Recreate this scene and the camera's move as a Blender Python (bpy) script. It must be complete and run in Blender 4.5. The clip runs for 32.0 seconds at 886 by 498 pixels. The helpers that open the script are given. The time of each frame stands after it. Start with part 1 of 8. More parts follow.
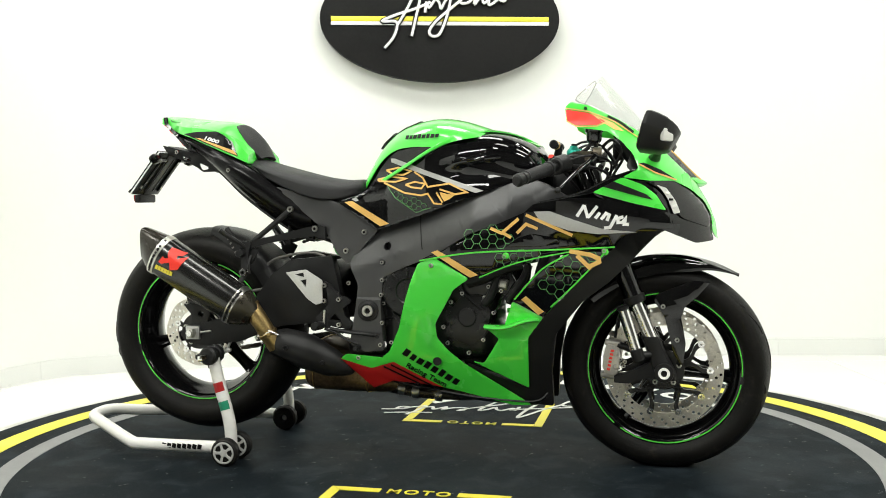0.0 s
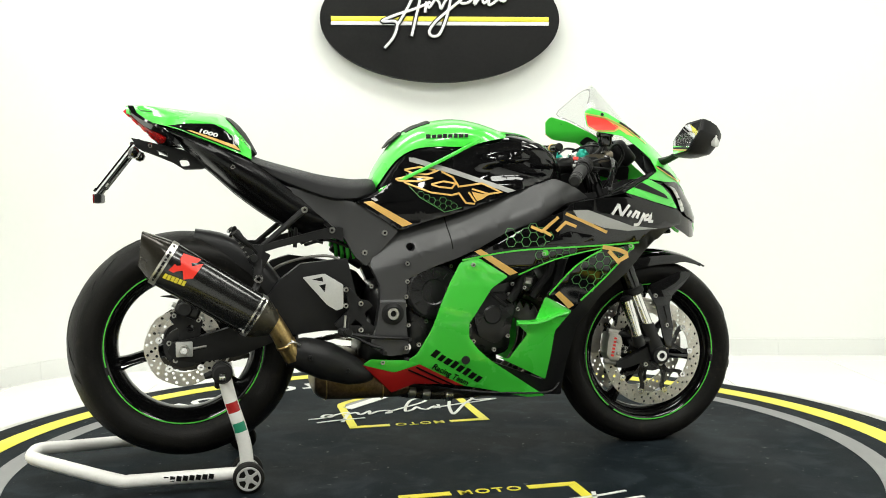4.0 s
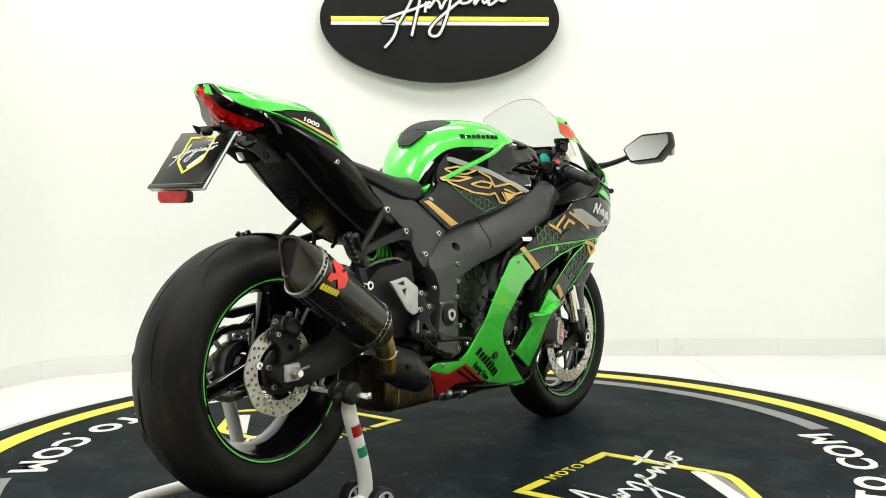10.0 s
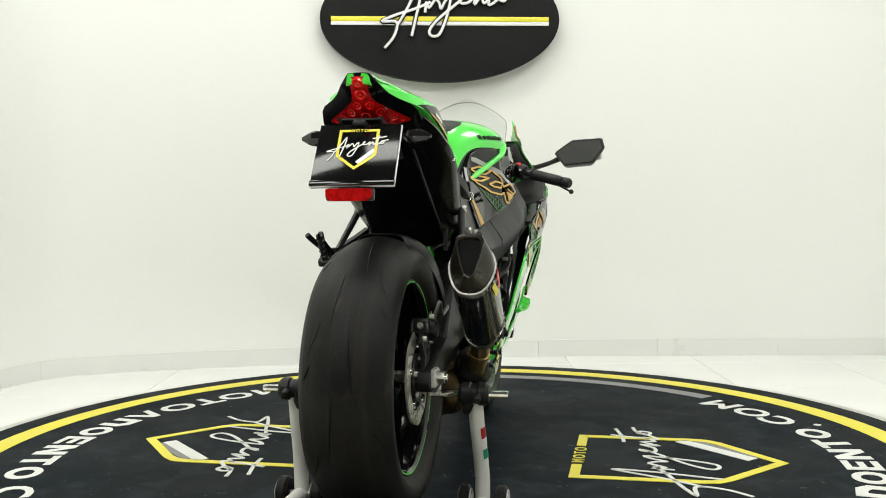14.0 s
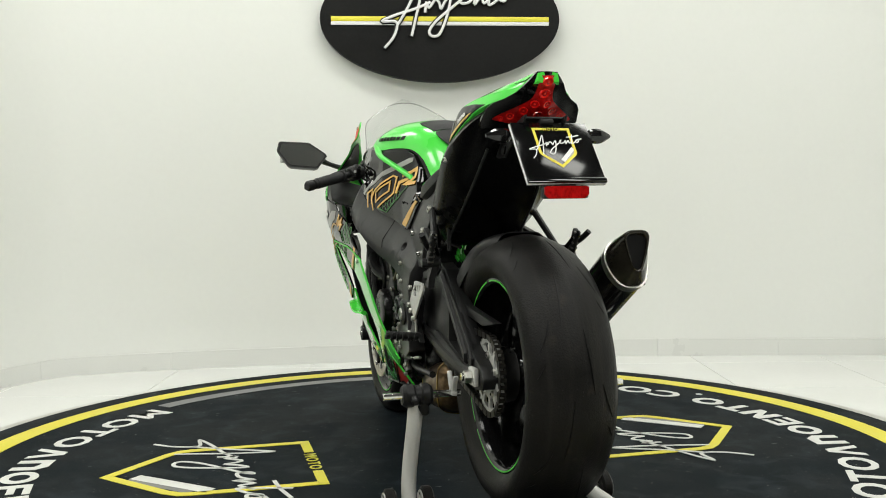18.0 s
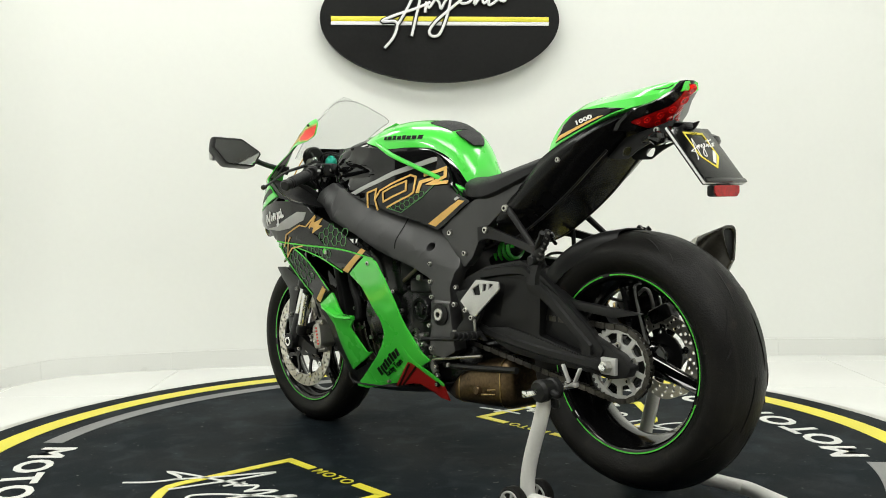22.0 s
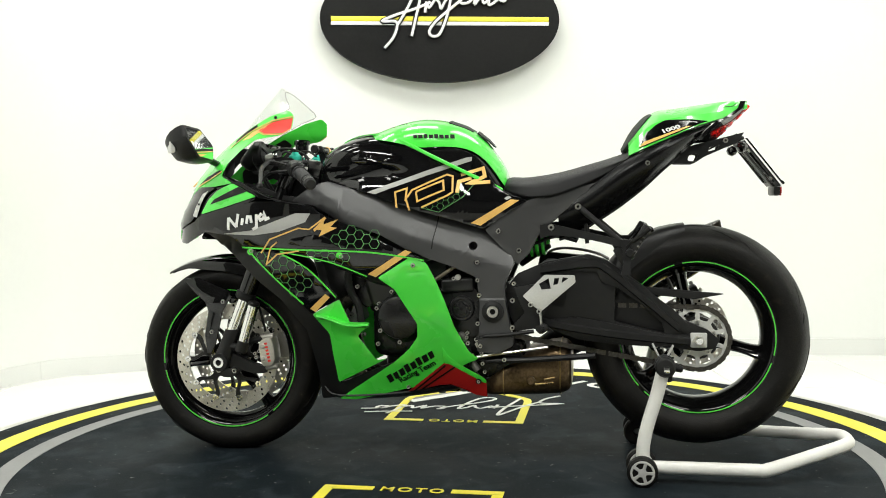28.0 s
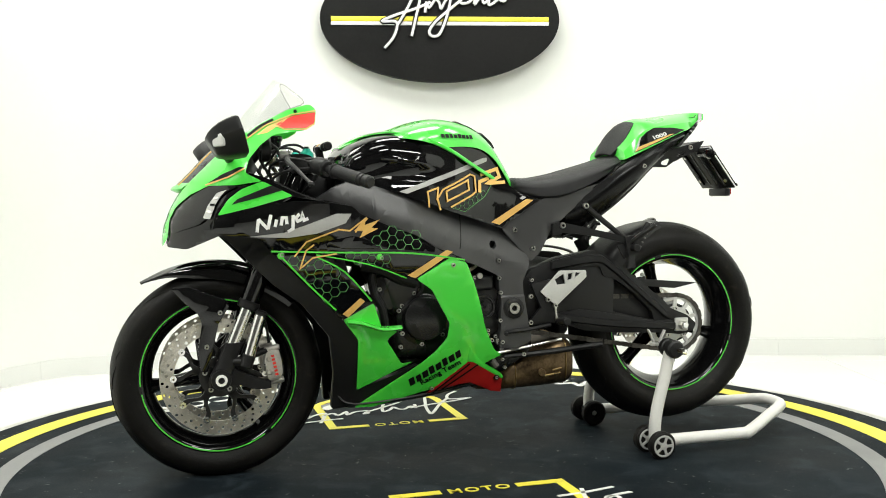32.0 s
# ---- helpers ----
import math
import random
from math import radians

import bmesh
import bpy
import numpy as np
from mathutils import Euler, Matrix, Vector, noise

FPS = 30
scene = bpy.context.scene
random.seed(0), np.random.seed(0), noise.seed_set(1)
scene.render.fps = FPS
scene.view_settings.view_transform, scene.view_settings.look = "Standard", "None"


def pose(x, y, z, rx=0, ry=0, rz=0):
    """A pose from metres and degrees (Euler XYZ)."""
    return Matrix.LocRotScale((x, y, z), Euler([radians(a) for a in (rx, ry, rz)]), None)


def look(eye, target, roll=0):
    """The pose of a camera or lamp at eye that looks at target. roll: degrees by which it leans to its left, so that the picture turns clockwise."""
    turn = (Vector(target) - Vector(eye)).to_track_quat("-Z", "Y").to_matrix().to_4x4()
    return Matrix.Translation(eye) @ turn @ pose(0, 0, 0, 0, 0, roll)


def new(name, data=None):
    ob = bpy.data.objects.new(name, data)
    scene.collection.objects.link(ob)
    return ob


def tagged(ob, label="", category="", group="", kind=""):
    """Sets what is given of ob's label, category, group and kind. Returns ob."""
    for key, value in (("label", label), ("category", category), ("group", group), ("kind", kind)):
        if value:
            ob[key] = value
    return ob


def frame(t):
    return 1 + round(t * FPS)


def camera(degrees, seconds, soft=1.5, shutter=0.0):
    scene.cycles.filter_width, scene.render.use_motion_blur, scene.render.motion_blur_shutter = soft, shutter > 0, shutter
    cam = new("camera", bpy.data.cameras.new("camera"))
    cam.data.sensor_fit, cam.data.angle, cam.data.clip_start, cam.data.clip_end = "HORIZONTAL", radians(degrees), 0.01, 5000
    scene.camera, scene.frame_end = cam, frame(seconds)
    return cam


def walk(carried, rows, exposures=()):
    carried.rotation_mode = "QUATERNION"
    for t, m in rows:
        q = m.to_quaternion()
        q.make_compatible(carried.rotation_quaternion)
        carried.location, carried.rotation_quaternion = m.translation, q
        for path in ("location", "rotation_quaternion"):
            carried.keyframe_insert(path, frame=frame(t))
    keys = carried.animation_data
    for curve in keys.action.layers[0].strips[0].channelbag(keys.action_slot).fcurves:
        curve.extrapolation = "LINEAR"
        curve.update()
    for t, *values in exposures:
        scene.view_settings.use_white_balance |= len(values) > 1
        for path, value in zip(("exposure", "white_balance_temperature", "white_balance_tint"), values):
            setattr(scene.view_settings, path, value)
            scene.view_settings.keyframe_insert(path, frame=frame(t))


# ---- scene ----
EYE = (0.0, -2.997, 0.792)
AIM = (0.0033, -1.997, 0.7395)
cam = camera(48.98, 32.0, soft=0.95)
VIEW = look(EYE, AIM, -0.658)
walk(cam, [(0.0, VIEW), (32.0, VIEW)], exposures=[(0.0, -0.27), (6.0, -0.30), (9.0, -0.35), (13.0, -0.60), (15.0, -0.70), (17.0, -0.81), (19.0, -0.84), (21.0, -0.72), (23.0, -0.58), (25.0, -0.49), (28.0, -0.31), (32.0, -0.28)])

# ---- light ----
world = bpy.data.worlds.new("world")
scene.world = world
world.use_nodes = True
world.node_tree.nodes["Background"].inputs[0].default_value = (1.0, 0.98, 0.94, 1)
world.node_tree.nodes["Background"].inputs[1].default_value = 0.05

CEILING = 3.3
LAMPS = [(-1.75, 0.7), (0.0, 0.9), (1.75, 0.7), (-1.75, -1.4), (0.0, -1.4), (1.75, -1.4), (-1.75, -3.6), (1.75, -3.6)]
for lx, ly in LAMPS:
    lamp = bpy.data.lights.new("ceiling_lamp", "AREA")
    lamp.shape, lamp.size, lamp.size_y = "RECTANGLE", 1.15, 0.62
    lamp.energy, lamp.color = 105.0 if ly < -3 else 34.0, (0.99, 1.0, 0.935)
    ob = new("ceiling_lamp", lamp)
    ob.matrix_basis = pose(lx, ly, CEILING - 0.05)


# ---- materials ----
def mat(name, color, rough=0.5, metal=0.0, coat=0.0, vary=0.12, scale=6.0, fine=180.0, bump=0.0, spec=0.5, wear=0.0, wear_color=(0.4, 0.4, 0.38)):
    """A surface with variation at two scales, fine relief and optional worn patches."""
    m = bpy.data.materials.new(name)
    m.use_nodes = True
    nodes, links = m.node_tree.nodes, m.node_tree.links
    bsdf = nodes["Principled BSDF"]
    coords = nodes.new("ShaderNodeTexCoord")
    wide = nodes.new("ShaderNodeTexNoise")
    wide.inputs["Scale"].default_value, wide.inputs["Detail"].default_value = scale, 5
    grain = nodes.new("ShaderNodeTexNoise")
    grain.inputs["Scale"].default_value, grain.inputs["Detail"].default_value = fine, 3
    for n in (wide, grain):
        links.new(coords.outputs["Object"], n.inputs["Vector"])
    add = nodes.new("ShaderNodeMath")
    add.operation = "ADD"
    links.new(wide.outputs[0], add.inputs[0])
    links.new(grain.outputs[0], add.inputs[1])
    ramp = nodes.new("ShaderNodeMapRange")
    ramp.inputs["From Min"].default_value, ramp.inputs["From Max"].default_value = 0.6, 1.4
    ramp.inputs["To Min"].default_value, ramp.inputs["To Max"].default_value = 1 - vary, 1 + vary
    links.new(add.outputs[0], ramp.inputs["Value"])
    tint = nodes.new("ShaderNodeVectorMath")
    tint.operation = "SCALE"
    tint.inputs[0].default_value = color
    links.new(ramp.outputs[0], tint.inputs["Scale"])
    out = tint.outputs[0]
    if wear:
        worn = nodes.new("ShaderNodeTexNoise")
        worn.inputs["Scale"].default_value, worn.inputs["Detail"].default_value, worn.inputs["Roughness"].default_value = scale * 2.3, 9, 0.7
        links.new(coords.outputs["Object"], worn.inputs["Vector"])
        edge = nodes.new("ShaderNodeMapRange")
        edge.inputs["From Min"].default_value, edge.inputs["From Max"].default_value = 0.66, 0.78
        edge.inputs["To Max"].default_value = wear
        links.new(worn.outputs[0], edge.inputs["Value"])
        mix = nodes.new("ShaderNodeMix")
        mix.data_type = "RGBA"
        links.new(edge.outputs[0], mix.inputs[0])
        links.new(out, mix.inputs[6])
        mix.inputs[7].default_value = (*wear_color, 1)
        out = mix.outputs[2]
    links.new(out, bsdf.inputs["Base Color"])
    gloss = nodes.new("ShaderNodeMapRange")
    gloss.inputs["From Min"].default_value, gloss.inputs["From Max"].default_value = 0.3, 0.7
    gloss.inputs["To Min"].default_value, gloss.inputs["To Max"].default_value = rough * 0.85, min(1.0, rough * 1.2)
    links.new(wide.outputs[0], gloss.inputs["Value"])
    links.new(gloss.outputs[0], bsdf.inputs["Roughness"])
    bsdf.inputs["Metallic"].default_value = metal
    bsdf.inputs["Specular IOR Level"].default_value = spec
    if coat:
        bsdf.inputs["Coat Weight"].default_value = coat
        bsdf.inputs["Coat Roughness"].default_value = 0.04
    if bump:
        rel = nodes.new("ShaderNodeBump")
        rel.inputs["Strength"].default_value, rel.inputs["Distance"].default_value = bump, 0.002
        links.new(grain.outputs[0], rel.inputs["Height"])
        links.new(rel.outputs[0], bsdf.inputs["Normal"])
    return m


GREEN = mat("lime_green_paint", (0.066, 0.70, 0.058), 0.28, coat=0.9, vary=0.03, fine=900)
GLOSS = mat("gloss_black_paint", (0.0022, 0.0022, 0.0025), 0.045, vary=0.2, fine=900, spec=0.5)
MATTE = mat("matte_black_plastic", (0.0115, 0.0115, 0.0117), 0.38, vary=0.2, fine=700, bump=0.15, spec=0.24)
FRAME = mat("satin_grey_frame", (0.052, 0.052, 0.053), 0.36, vary=0.12, fine=600, bump=0.08, metal=0.35, spec=0.6)
ENGINE = mat("engine_dark_metal", (0.0105, 0.0105, 0.0107), 0.27, vary=0.2, fine=500, bump=0.10, metal=0.2, spec=0.5)
CAST = mat("grey_cast_metal", (0.16, 0.155, 0.145), 0.45, vary=0.3, fine=260, bump=0.3, metal=0.7)
def worn_rubber():
    """Tyre rubber with scuffed bands that run round the tread and brownish dusty patches."""
    m = mat("tyre_rubber", (0.0058, 0.0055, 0.0050), 0.46, vary=0.5, scale=7, fine=260, bump=0.5, spec=0.16, wear=0.55, wear_color=(0.022, 0.018, 0.014))
    nodes, links = m.node_tree.nodes, m.node_tree.links
    bsdf = nodes["Principled BSDF"]
    out = bsdf.inputs["Base Color"].links[0].from_socket
    for stretch, detail, lo, hi, most, color in (((3.0, 70.0, 3.0), 4, 0.50, 0.72, 0.6, (0.018, 0.0165, 0.0145)), ((30.0, 30.0, 30.0), 8, 0.60, 0.74, 0.5, (0.026, 0.021, 0.016)), ((160.0, 160.0, 160.0), 2, 0.72, 0.80, 0.6, (0.06, 0.055, 0.048))):
        mapping = nodes.new("ShaderNodeMapping")
        mapping.inputs["Scale"].default_value = stretch
        links.new(nodes["Texture Coordinate"].outputs["Object"], mapping.inputs["Vector"])
        noise = nodes.new("ShaderNodeTexNoise")
        noise.inputs["Scale"].default_value, noise.inputs["Detail"].default_value = 1.0, detail
        links.new(mapping.outputs[0], noise.inputs["Vector"])
        edge = nodes.new("ShaderNodeMapRange")
        edge.inputs["From Min"].default_value, edge.inputs["From Max"].default_value, edge.inputs["To Max"].default_value = lo, hi, most
        links.new(noise.outputs[0], edge.inputs["Value"])
        mix = nodes.new("ShaderNodeMix")
        mix.data_type = "RGBA"
        links.new(edge.outputs[0], mix.inputs[0])
        links.new(out, mix.inputs[6])
        mix.inputs[7].default_value = (*color, 1)
        out = mix.outputs[2]
    links.new(out, bsdf.inputs["Base Color"])
    return m


RUBBER = worn_rubber()
SEATMAT = mat("black_seat_vinyl", (0.014, 0.014, 0.015), 0.5, vary=0.15, fine=800, bump=0.4, spec=0.28)
STEEL = mat("brushed_steel", (0.55, 0.54, 0.5), 0.3, metal=1.0, vary=0.15, fine=350)
CHROME = mat("polished_steel", (0.75, 0.75, 0.73), 0.12, metal=1.0, vary=0.06)
SILVER = mat("silver_anodised", (0.55, 0.55, 0.53), 0.42, metal=0.35, vary=0.08)
GOLD = mat("gold_graphic", (0.70, 0.42, 0.115), 0.35, metal=0.1, vary=0.08)
GREYFILM = mat("grey_graphic", (0.36, 0.36, 0.35), 0.35, vary=0.06)
WHITEFILM = mat("white_graphic", (0.75, 0.75, 0.74), 0.35, vary=0.04)
RED = mat("red_graphic", (0.36, 0.007, 0.007), 0.4, vary=0.08)
BRIGHTRED = mat("bright_red_graphic", (0.75, 0.03, 0.015), 0.4, vary=0.05)
BLACKFILM = mat("black_graphic_and_hollow", (0.005, 0.005, 0.005), 0.45, vary=0.1, spec=0.15)
LIME = mat("lime_graphic", (0.08, 0.62, 0.05), 0.4, vary=0.06)
LIMEDIM = mat("faded_lime_graphic", (0.085, 0.28, 0.08), 0.4, vary=0.2)
TITAN = mat("heat_stained_titanium", (0.13, 0.088, 0.048), 0.33, metal=0.9, vary=0.6, scale=14, fine=120)
BRASSY = mat("straw_titanium", (0.42, 0.30, 0.13), 0.3, metal=0.95, vary=0.35, scale=20)
CHAINMAT = mat("oily_chain_steel", (0.075, 0.070, 0.062), 0.34, metal=0.9, vary=0.5, scale=60)
WHITEPAINT = mat("white_powder_coat", (0.72, 0.71, 0.68), 0.35, vary=0.05, scale=14, wear=0.25, wear_color=(0.4, 0.39, 0.36))
GREENFILM = mat("dark_green_graphic", (0.01, 0.22, 0.12), 0.4)
YELLOWFILM = mat("yellow_graphic", (0.72, 0.60, 0.03), 0.4)
TEAL = mat("anodised_teal", (0.01, 0.30, 0.22), 0.3, metal=0.6)
WALLMAT = mat("white_wall_paint", (0.80, 0.808, 0.782), 0.6, vary=0.012, scale=0.8, fine=40, bump=0.03, wear=0.05, wear_color=(0.66, 0.66, 0.6))
SKIRT = mat("white_skirting_tile", (0.74, 0.745, 0.72), 0.3, vary=0.02, scale=2)
TILE = mat("white_floor_tile", (0.78, 0.785, 0.765), 0.16, vary=0.02, scale=1.5, fine=60)
GROUT = mat("tile_grout", (0.55, 0.54, 0.5), 0.8)
CEILMAT = mat("dark_ceiling_paint", (0.10, 0.10, 0.098), 0.8, vary=0.02)
DECKYELLOW = mat("yellow_deck_paint", (0.70, 0.62, 0.035), 0.45, vary=0.06, scale=8, wear=0.3, wear_color=(0.45, 0.4, 0.1))
DECKGREY = mat("grey_deck_paint", (0.19, 0.19, 0.19), 0.5, vary=0.1, scale=8, wear=0.4, wear_color=(0.12, 0.12, 0.12))
DECKWHITE = mat("white_deck_paint", (0.66, 0.66, 0.63), 0.5, vary=0.06, scale=10, wear=0.35, wear_color=(0.3, 0.3, 0.28))
RIM = mat("scuffed_rim_paint", (0.46, 0.45, 0.42), 0.55, vary=0.15, scale=5, wear=0.8, wear_color=(0.16, 0.15, 0.13))
SIGNMAT = mat("black_sign_board", (0.010, 0.010, 0.010), 0.42, vary=0.25, scale=5, fine=80, bump=0.15, spec=0.15)
SIGNWHITE = mat("white_sign_acrylic", (0.8, 0.8, 0.8), 0.35, vary=0.03)
SIGNYELLOW = mat("yellow_sign_acrylic", (0.80, 0.72, 0.06), 0.35, vary=0.03)


def scuffed_deck():
    """Black deck paint with soft bluish smudges and small pale specks."""
    m = mat("black_deck_paint", (0.0067, 0.0097, 0.0121), 0.5, vary=0.35, scale=2.5, fine=240, bump=0.2, spec=0.02, wear=0.3, wear_color=(0.030, 0.037, 0.042))
    nodes, links = m.node_tree.nodes, m.node_tree.links
    bsdf = nodes["Principled BSDF"]
    out = bsdf.inputs["Base Color"].links[0].from_socket
    for scale, detail, lo, hi, most, color in ((1.7, 8, 0.52, 0.74, 0.6, (0.022, 0.029, 0.034)), (9.0, 8, 0.5, 0.68, 0.7, (0.021, 0.028, 0.034)), (46.0, 3, 0.685, 0.74, 0.85, (0.12, 0.125, 0.125)), (140.0, 2, 0.70, 0.78, 0.6, (0.06, 0.064, 0.066))):
        noise = nodes.new("ShaderNodeTexNoise")
        noise.inputs["Scale"].default_value, noise.inputs["Detail"].default_value, noise.inputs["Distortion"].default_value = scale, detail, 0.8
        links.new(nodes["Texture Coordinate"].outputs["Object"], noise.inputs["Vector"])
        edge = nodes.new("ShaderNodeMapRange")
        edge.inputs["From Min"].default_value, edge.inputs["From Max"].default_value, edge.inputs["To Max"].default_value = lo, hi, most
        links.new(noise.outputs[0], edge.inputs["Value"])
        mix = nodes.new("ShaderNodeMix")
        mix.data_type = "RGBA"
        links.new(edge.outputs[0], mix.inputs[0])
        links.new(out, mix.inputs[6])
        mix.inputs[7].default_value = (*color, 1)
        out = mix.outputs[2]
    links.new(out, bsdf.inputs["Base Color"])
    return m


DECK = scuffed_deck()


def clear(name, tint, rough, weight):
    """Thin clear plastic: mostly lets light straight through, with a gloss on top."""
    m = bpy.data.materials.new(name)
    m.use_nodes = True
    nodes, links = m.node_tree.nodes, m.node_tree.links
    nodes.remove(nodes["Principled BSDF"])
    see = nodes.new("ShaderNodeBsdfTransparent")
    see.inputs[0].default_value = (*tint, 1)
    shine = nodes.new("ShaderNodeBsdfGlossy")
    shine.inputs["Roughness"].default_value = rough
    mix = nodes.new("ShaderNodeMixShader")
    mix.inputs[0].default_value = weight
    links.new(see.outputs[0], mix.inputs[1])
    links.new(shine.outputs[0], mix.inputs[2])
    links.new(mix.outputs[0], nodes["Material Output"].inputs[0])
    return m


CARBON = mat("carbon_weave", (0.007, 0.0068, 0.0064), 0.2, coat=0.3, vary=0.65, scale=30, fine=420, spec=0.4)
CAPMAT = mat("dull_dark_titanium", (0.060, 0.054, 0.040), 0.26, metal=0.7, vary=0.3, scale=16, fine=200)
# dark colour of the unseen walls, chosen so gloss black reflects dark
DARKWALL = mat("dark_unseen_wall", (0.055, 0.055, 0.052), 0.7, vary=0.1, scale=0.8)
SCREEN = clear("clear_windscreen", (0.965, 0.97, 0.97), 0.15, 0.05)
LENSCLEAR = clear("clear_lamp_lens", (0.8, 0.8, 0.8), 0.03, 0.08)
REDLENS = mat("red_lamp_lens", (0.74, 0.008, 0.006), 0.08, vary=0.45, scale=90, fine=160, spec=0.5)
REDDARK = mat("deep_red_lamp_lens", (0.34, 0.004, 0.004), 0.07, vary=0.6, scale=60, fine=160, spec=0.4)
REDGLOSS = mat("clear_red_bulb", (0.80, 0.03, 0.02), 0.05, vary=0.1, spec=0.6)
SMOKELENS = mat("smoke_lamp_lens", (0.007, 0.007, 0.007), 0.04, vary=0.15, scale=25, spec=0.5)
GREYMESH = mat("dark_grey_mesh", (0.05, 0.052, 0.052), 0.3, vary=0.3, scale=40, fine=500, bump=0.6, spec=0.4)
MIRROR = mat("mirror_glass", (0.86, 0.87, 0.88), 0.02, metal=1.0, vary=0.01)
SATIN = mat("satin_black_plastic", (0.0026, 0.0026, 0.0028), 0.10, vary=0.2, fine=900, spec=0.34)
TRAYBLACK = mat("smooth_black_tray", (0.0030, 0.0030, 0.0032), 0.24, vary=0.2, fine=900, spec=0.18)
ENDCAP = mat("dark_heat_tinted_cap", (0.026, 0.023, 0.017), 0.20, metal=0.35, vary=0.3, scale=16, fine=200)
RIMBLACK = mat("black_rim_enamel", (0.004, 0.004, 0.0042), 0.12, vary=0.2, fine=900, spec=0.30)
CALIPER = mat("pale_cast_alloy", (0.52, 0.50, 0.46), 0.36, metal=0.7, vary=0.2, fine=260, bump=0.2)
DISC = mat("worn_brake_steel", (0.66, 0.63, 0.57), 0.40, metal=1.0, vary=0.25, scale=20, fine=300)
BRONZE = mat("bronze_anodised_alloy", (0.20, 0.17, 0.125), 0.38, metal=0.6, vary=0.2, fine=260)
GLOW = bpy.data.materials.new("lit_panel")
GLOW.use_nodes = True
GLOW.node_tree.nodes["Principled BSDF"].inputs["Emission Color"].default_value = (1.0, 0.98, 0.89, 1)
GLOW.node_tree.nodes["Principled BSDF"].inputs["Emission Strength"].default_value = 2.6


# ---- building helpers ----
def link_mesh(name, bm, material, parent=None, label="", sharp=35, m=None):
    me = bpy.data.meshes.new(name)
    bm.normal_update()
    bm.to_mesh(me)
    bm.free()
    me.materials.append(material)
    # second slot: black for faces painted as shaded sockets
    if any(p.material_index for p in me.polygons):
        me.materials.append(BLACKFILM)
    me.polygons.foreach_set("use_smooth", [True] * len(me.polygons))
    me.set_sharp_from_angle(angle=radians(sharp))
    ob = new(name, me)
    ob.parent = parent
    if m is not None:
        ob.matrix_basis = m
    if label:
        tagged(ob, label=label)
    return ob


def part(name, bm, material, parent, label="", sharp=35, m=None):
    return link_mesh(name, bm, material, parent, label, sharp, m)


def empty(name, label, category, kind=""):
    ob = new(name)
    ob.empty_display_size = 0.1
    return tagged(ob, label=label, category=category, kind=kind)


def box(size, at=(0, 0, 0), turn=(0, 0, 0), bevel=0.003, bm=None, segs=2):
    own = bmesh.new()
    bmesh.ops.create_cube(own, size=1)
    bmesh.ops.scale(own, vec=size, verts=own.verts)
    if bevel:
        bmesh.ops.bevel(own, geom=own.edges[:], offset=min(bevel, min(size) * 0.4), segments=segs, affect="EDGES", profile=0.5)
    bmesh.ops.transform(own, matrix=pose(*at, *turn), verts=own.verts)
    return merge(bm, own)


def merge(bm, own):
    if bm is None:
        return own
    me = bpy.data.meshes.new("tmp")
    own.to_mesh(me)
    own.free()
    bm.from_mesh(me)
    bpy.data.meshes.remove(me)
    return bm


def lathe(profile, segs=48, axis="y", at=(0, 0, 0), bm=None, closed=True, arc=(0, 360)):
    """Turns a profile of (radius, along) round an axis."""
    own = bmesh.new()
    full = arc[1] - arc[0] >= 359.9
    n = segs if full else segs + 1
    rings = []
    for i in range(n):
        a = radians(arc[0] + (arc[1] - arc[0]) * i / segs)
        c, s = math.cos(a), math.sin(a)
        ring = []
        for r, d in profile:
            ring.append(own.verts.new({"y": (r * c, d, r * s), "z": (r * c, r * s, d), "x": (d, r * c, r * s)}[axis]))
        rings.append(ring)
    k = len(profile)
    for i in range(segs):
        a, b = rings[i], rings[(i + 1) % n]
        for j in range(k if closed else k - 1):
            own.faces.new((a[j], a[(j + 1) % k], b[(j + 1) % k], b[j]))
    if not full and closed:
        own.faces.new(rings[0])
        own.faces.new(rings[-1][::-1])
    bmesh.ops.remove_doubles(own, verts=own.verts, dist=1e-5)
    bmesh.ops.recalc_face_normals(own, faces=own.faces)
    bmesh.ops.translate(own, vec=at, verts=own.verts)
    return merge(bm, own)


def rod(a, b, r, r2=None, segs=14, bm=None, caps=True, bevel=0.0):
    """A straight round bar from a to b."""
    a, b = Vector(a), Vector(b)
    r2 = r if r2 is None else r2
    length = (b - a).length
    c = min(bevel or 0.12 * min(r, r2), length * 0.3)
    prof = [(0, 0), (r - c, 0), (r, c), (r2, length - c), (r2 - c, length), (0, length)]
    own = lathe(prof, segs, "z", closed=False)
    q = (b - a).to_track_quat("Z", "Y").to_matrix().to_4x4()
    bmesh.ops.transform(own, matrix=Matrix.Translation(a) @ q, verts=own.verts)
    return merge(bm, own)


def smooth_line(points, steps=6):
    """Catmull-Rom through the points."""
    pts = [Vector(p) for p in points]
    out = []
    for i in range(len(pts) - 1):
        p0, p1, p2, p3 = pts[max(i - 1, 0)], pts[i], pts[i + 1], pts[min(i + 2, len(pts) - 1)]
        for k in range(steps):
            t = k / steps
            out.append(0.5 * ((2 * p1) + (p2 - p0) * t + (2 * p0 - 5 * p1 + 4 * p2 - p3) * t * t + (3 * p1 - p0 - 3 * p2 + p3) * t ** 3))
    out.append(pts[-1])
    return out


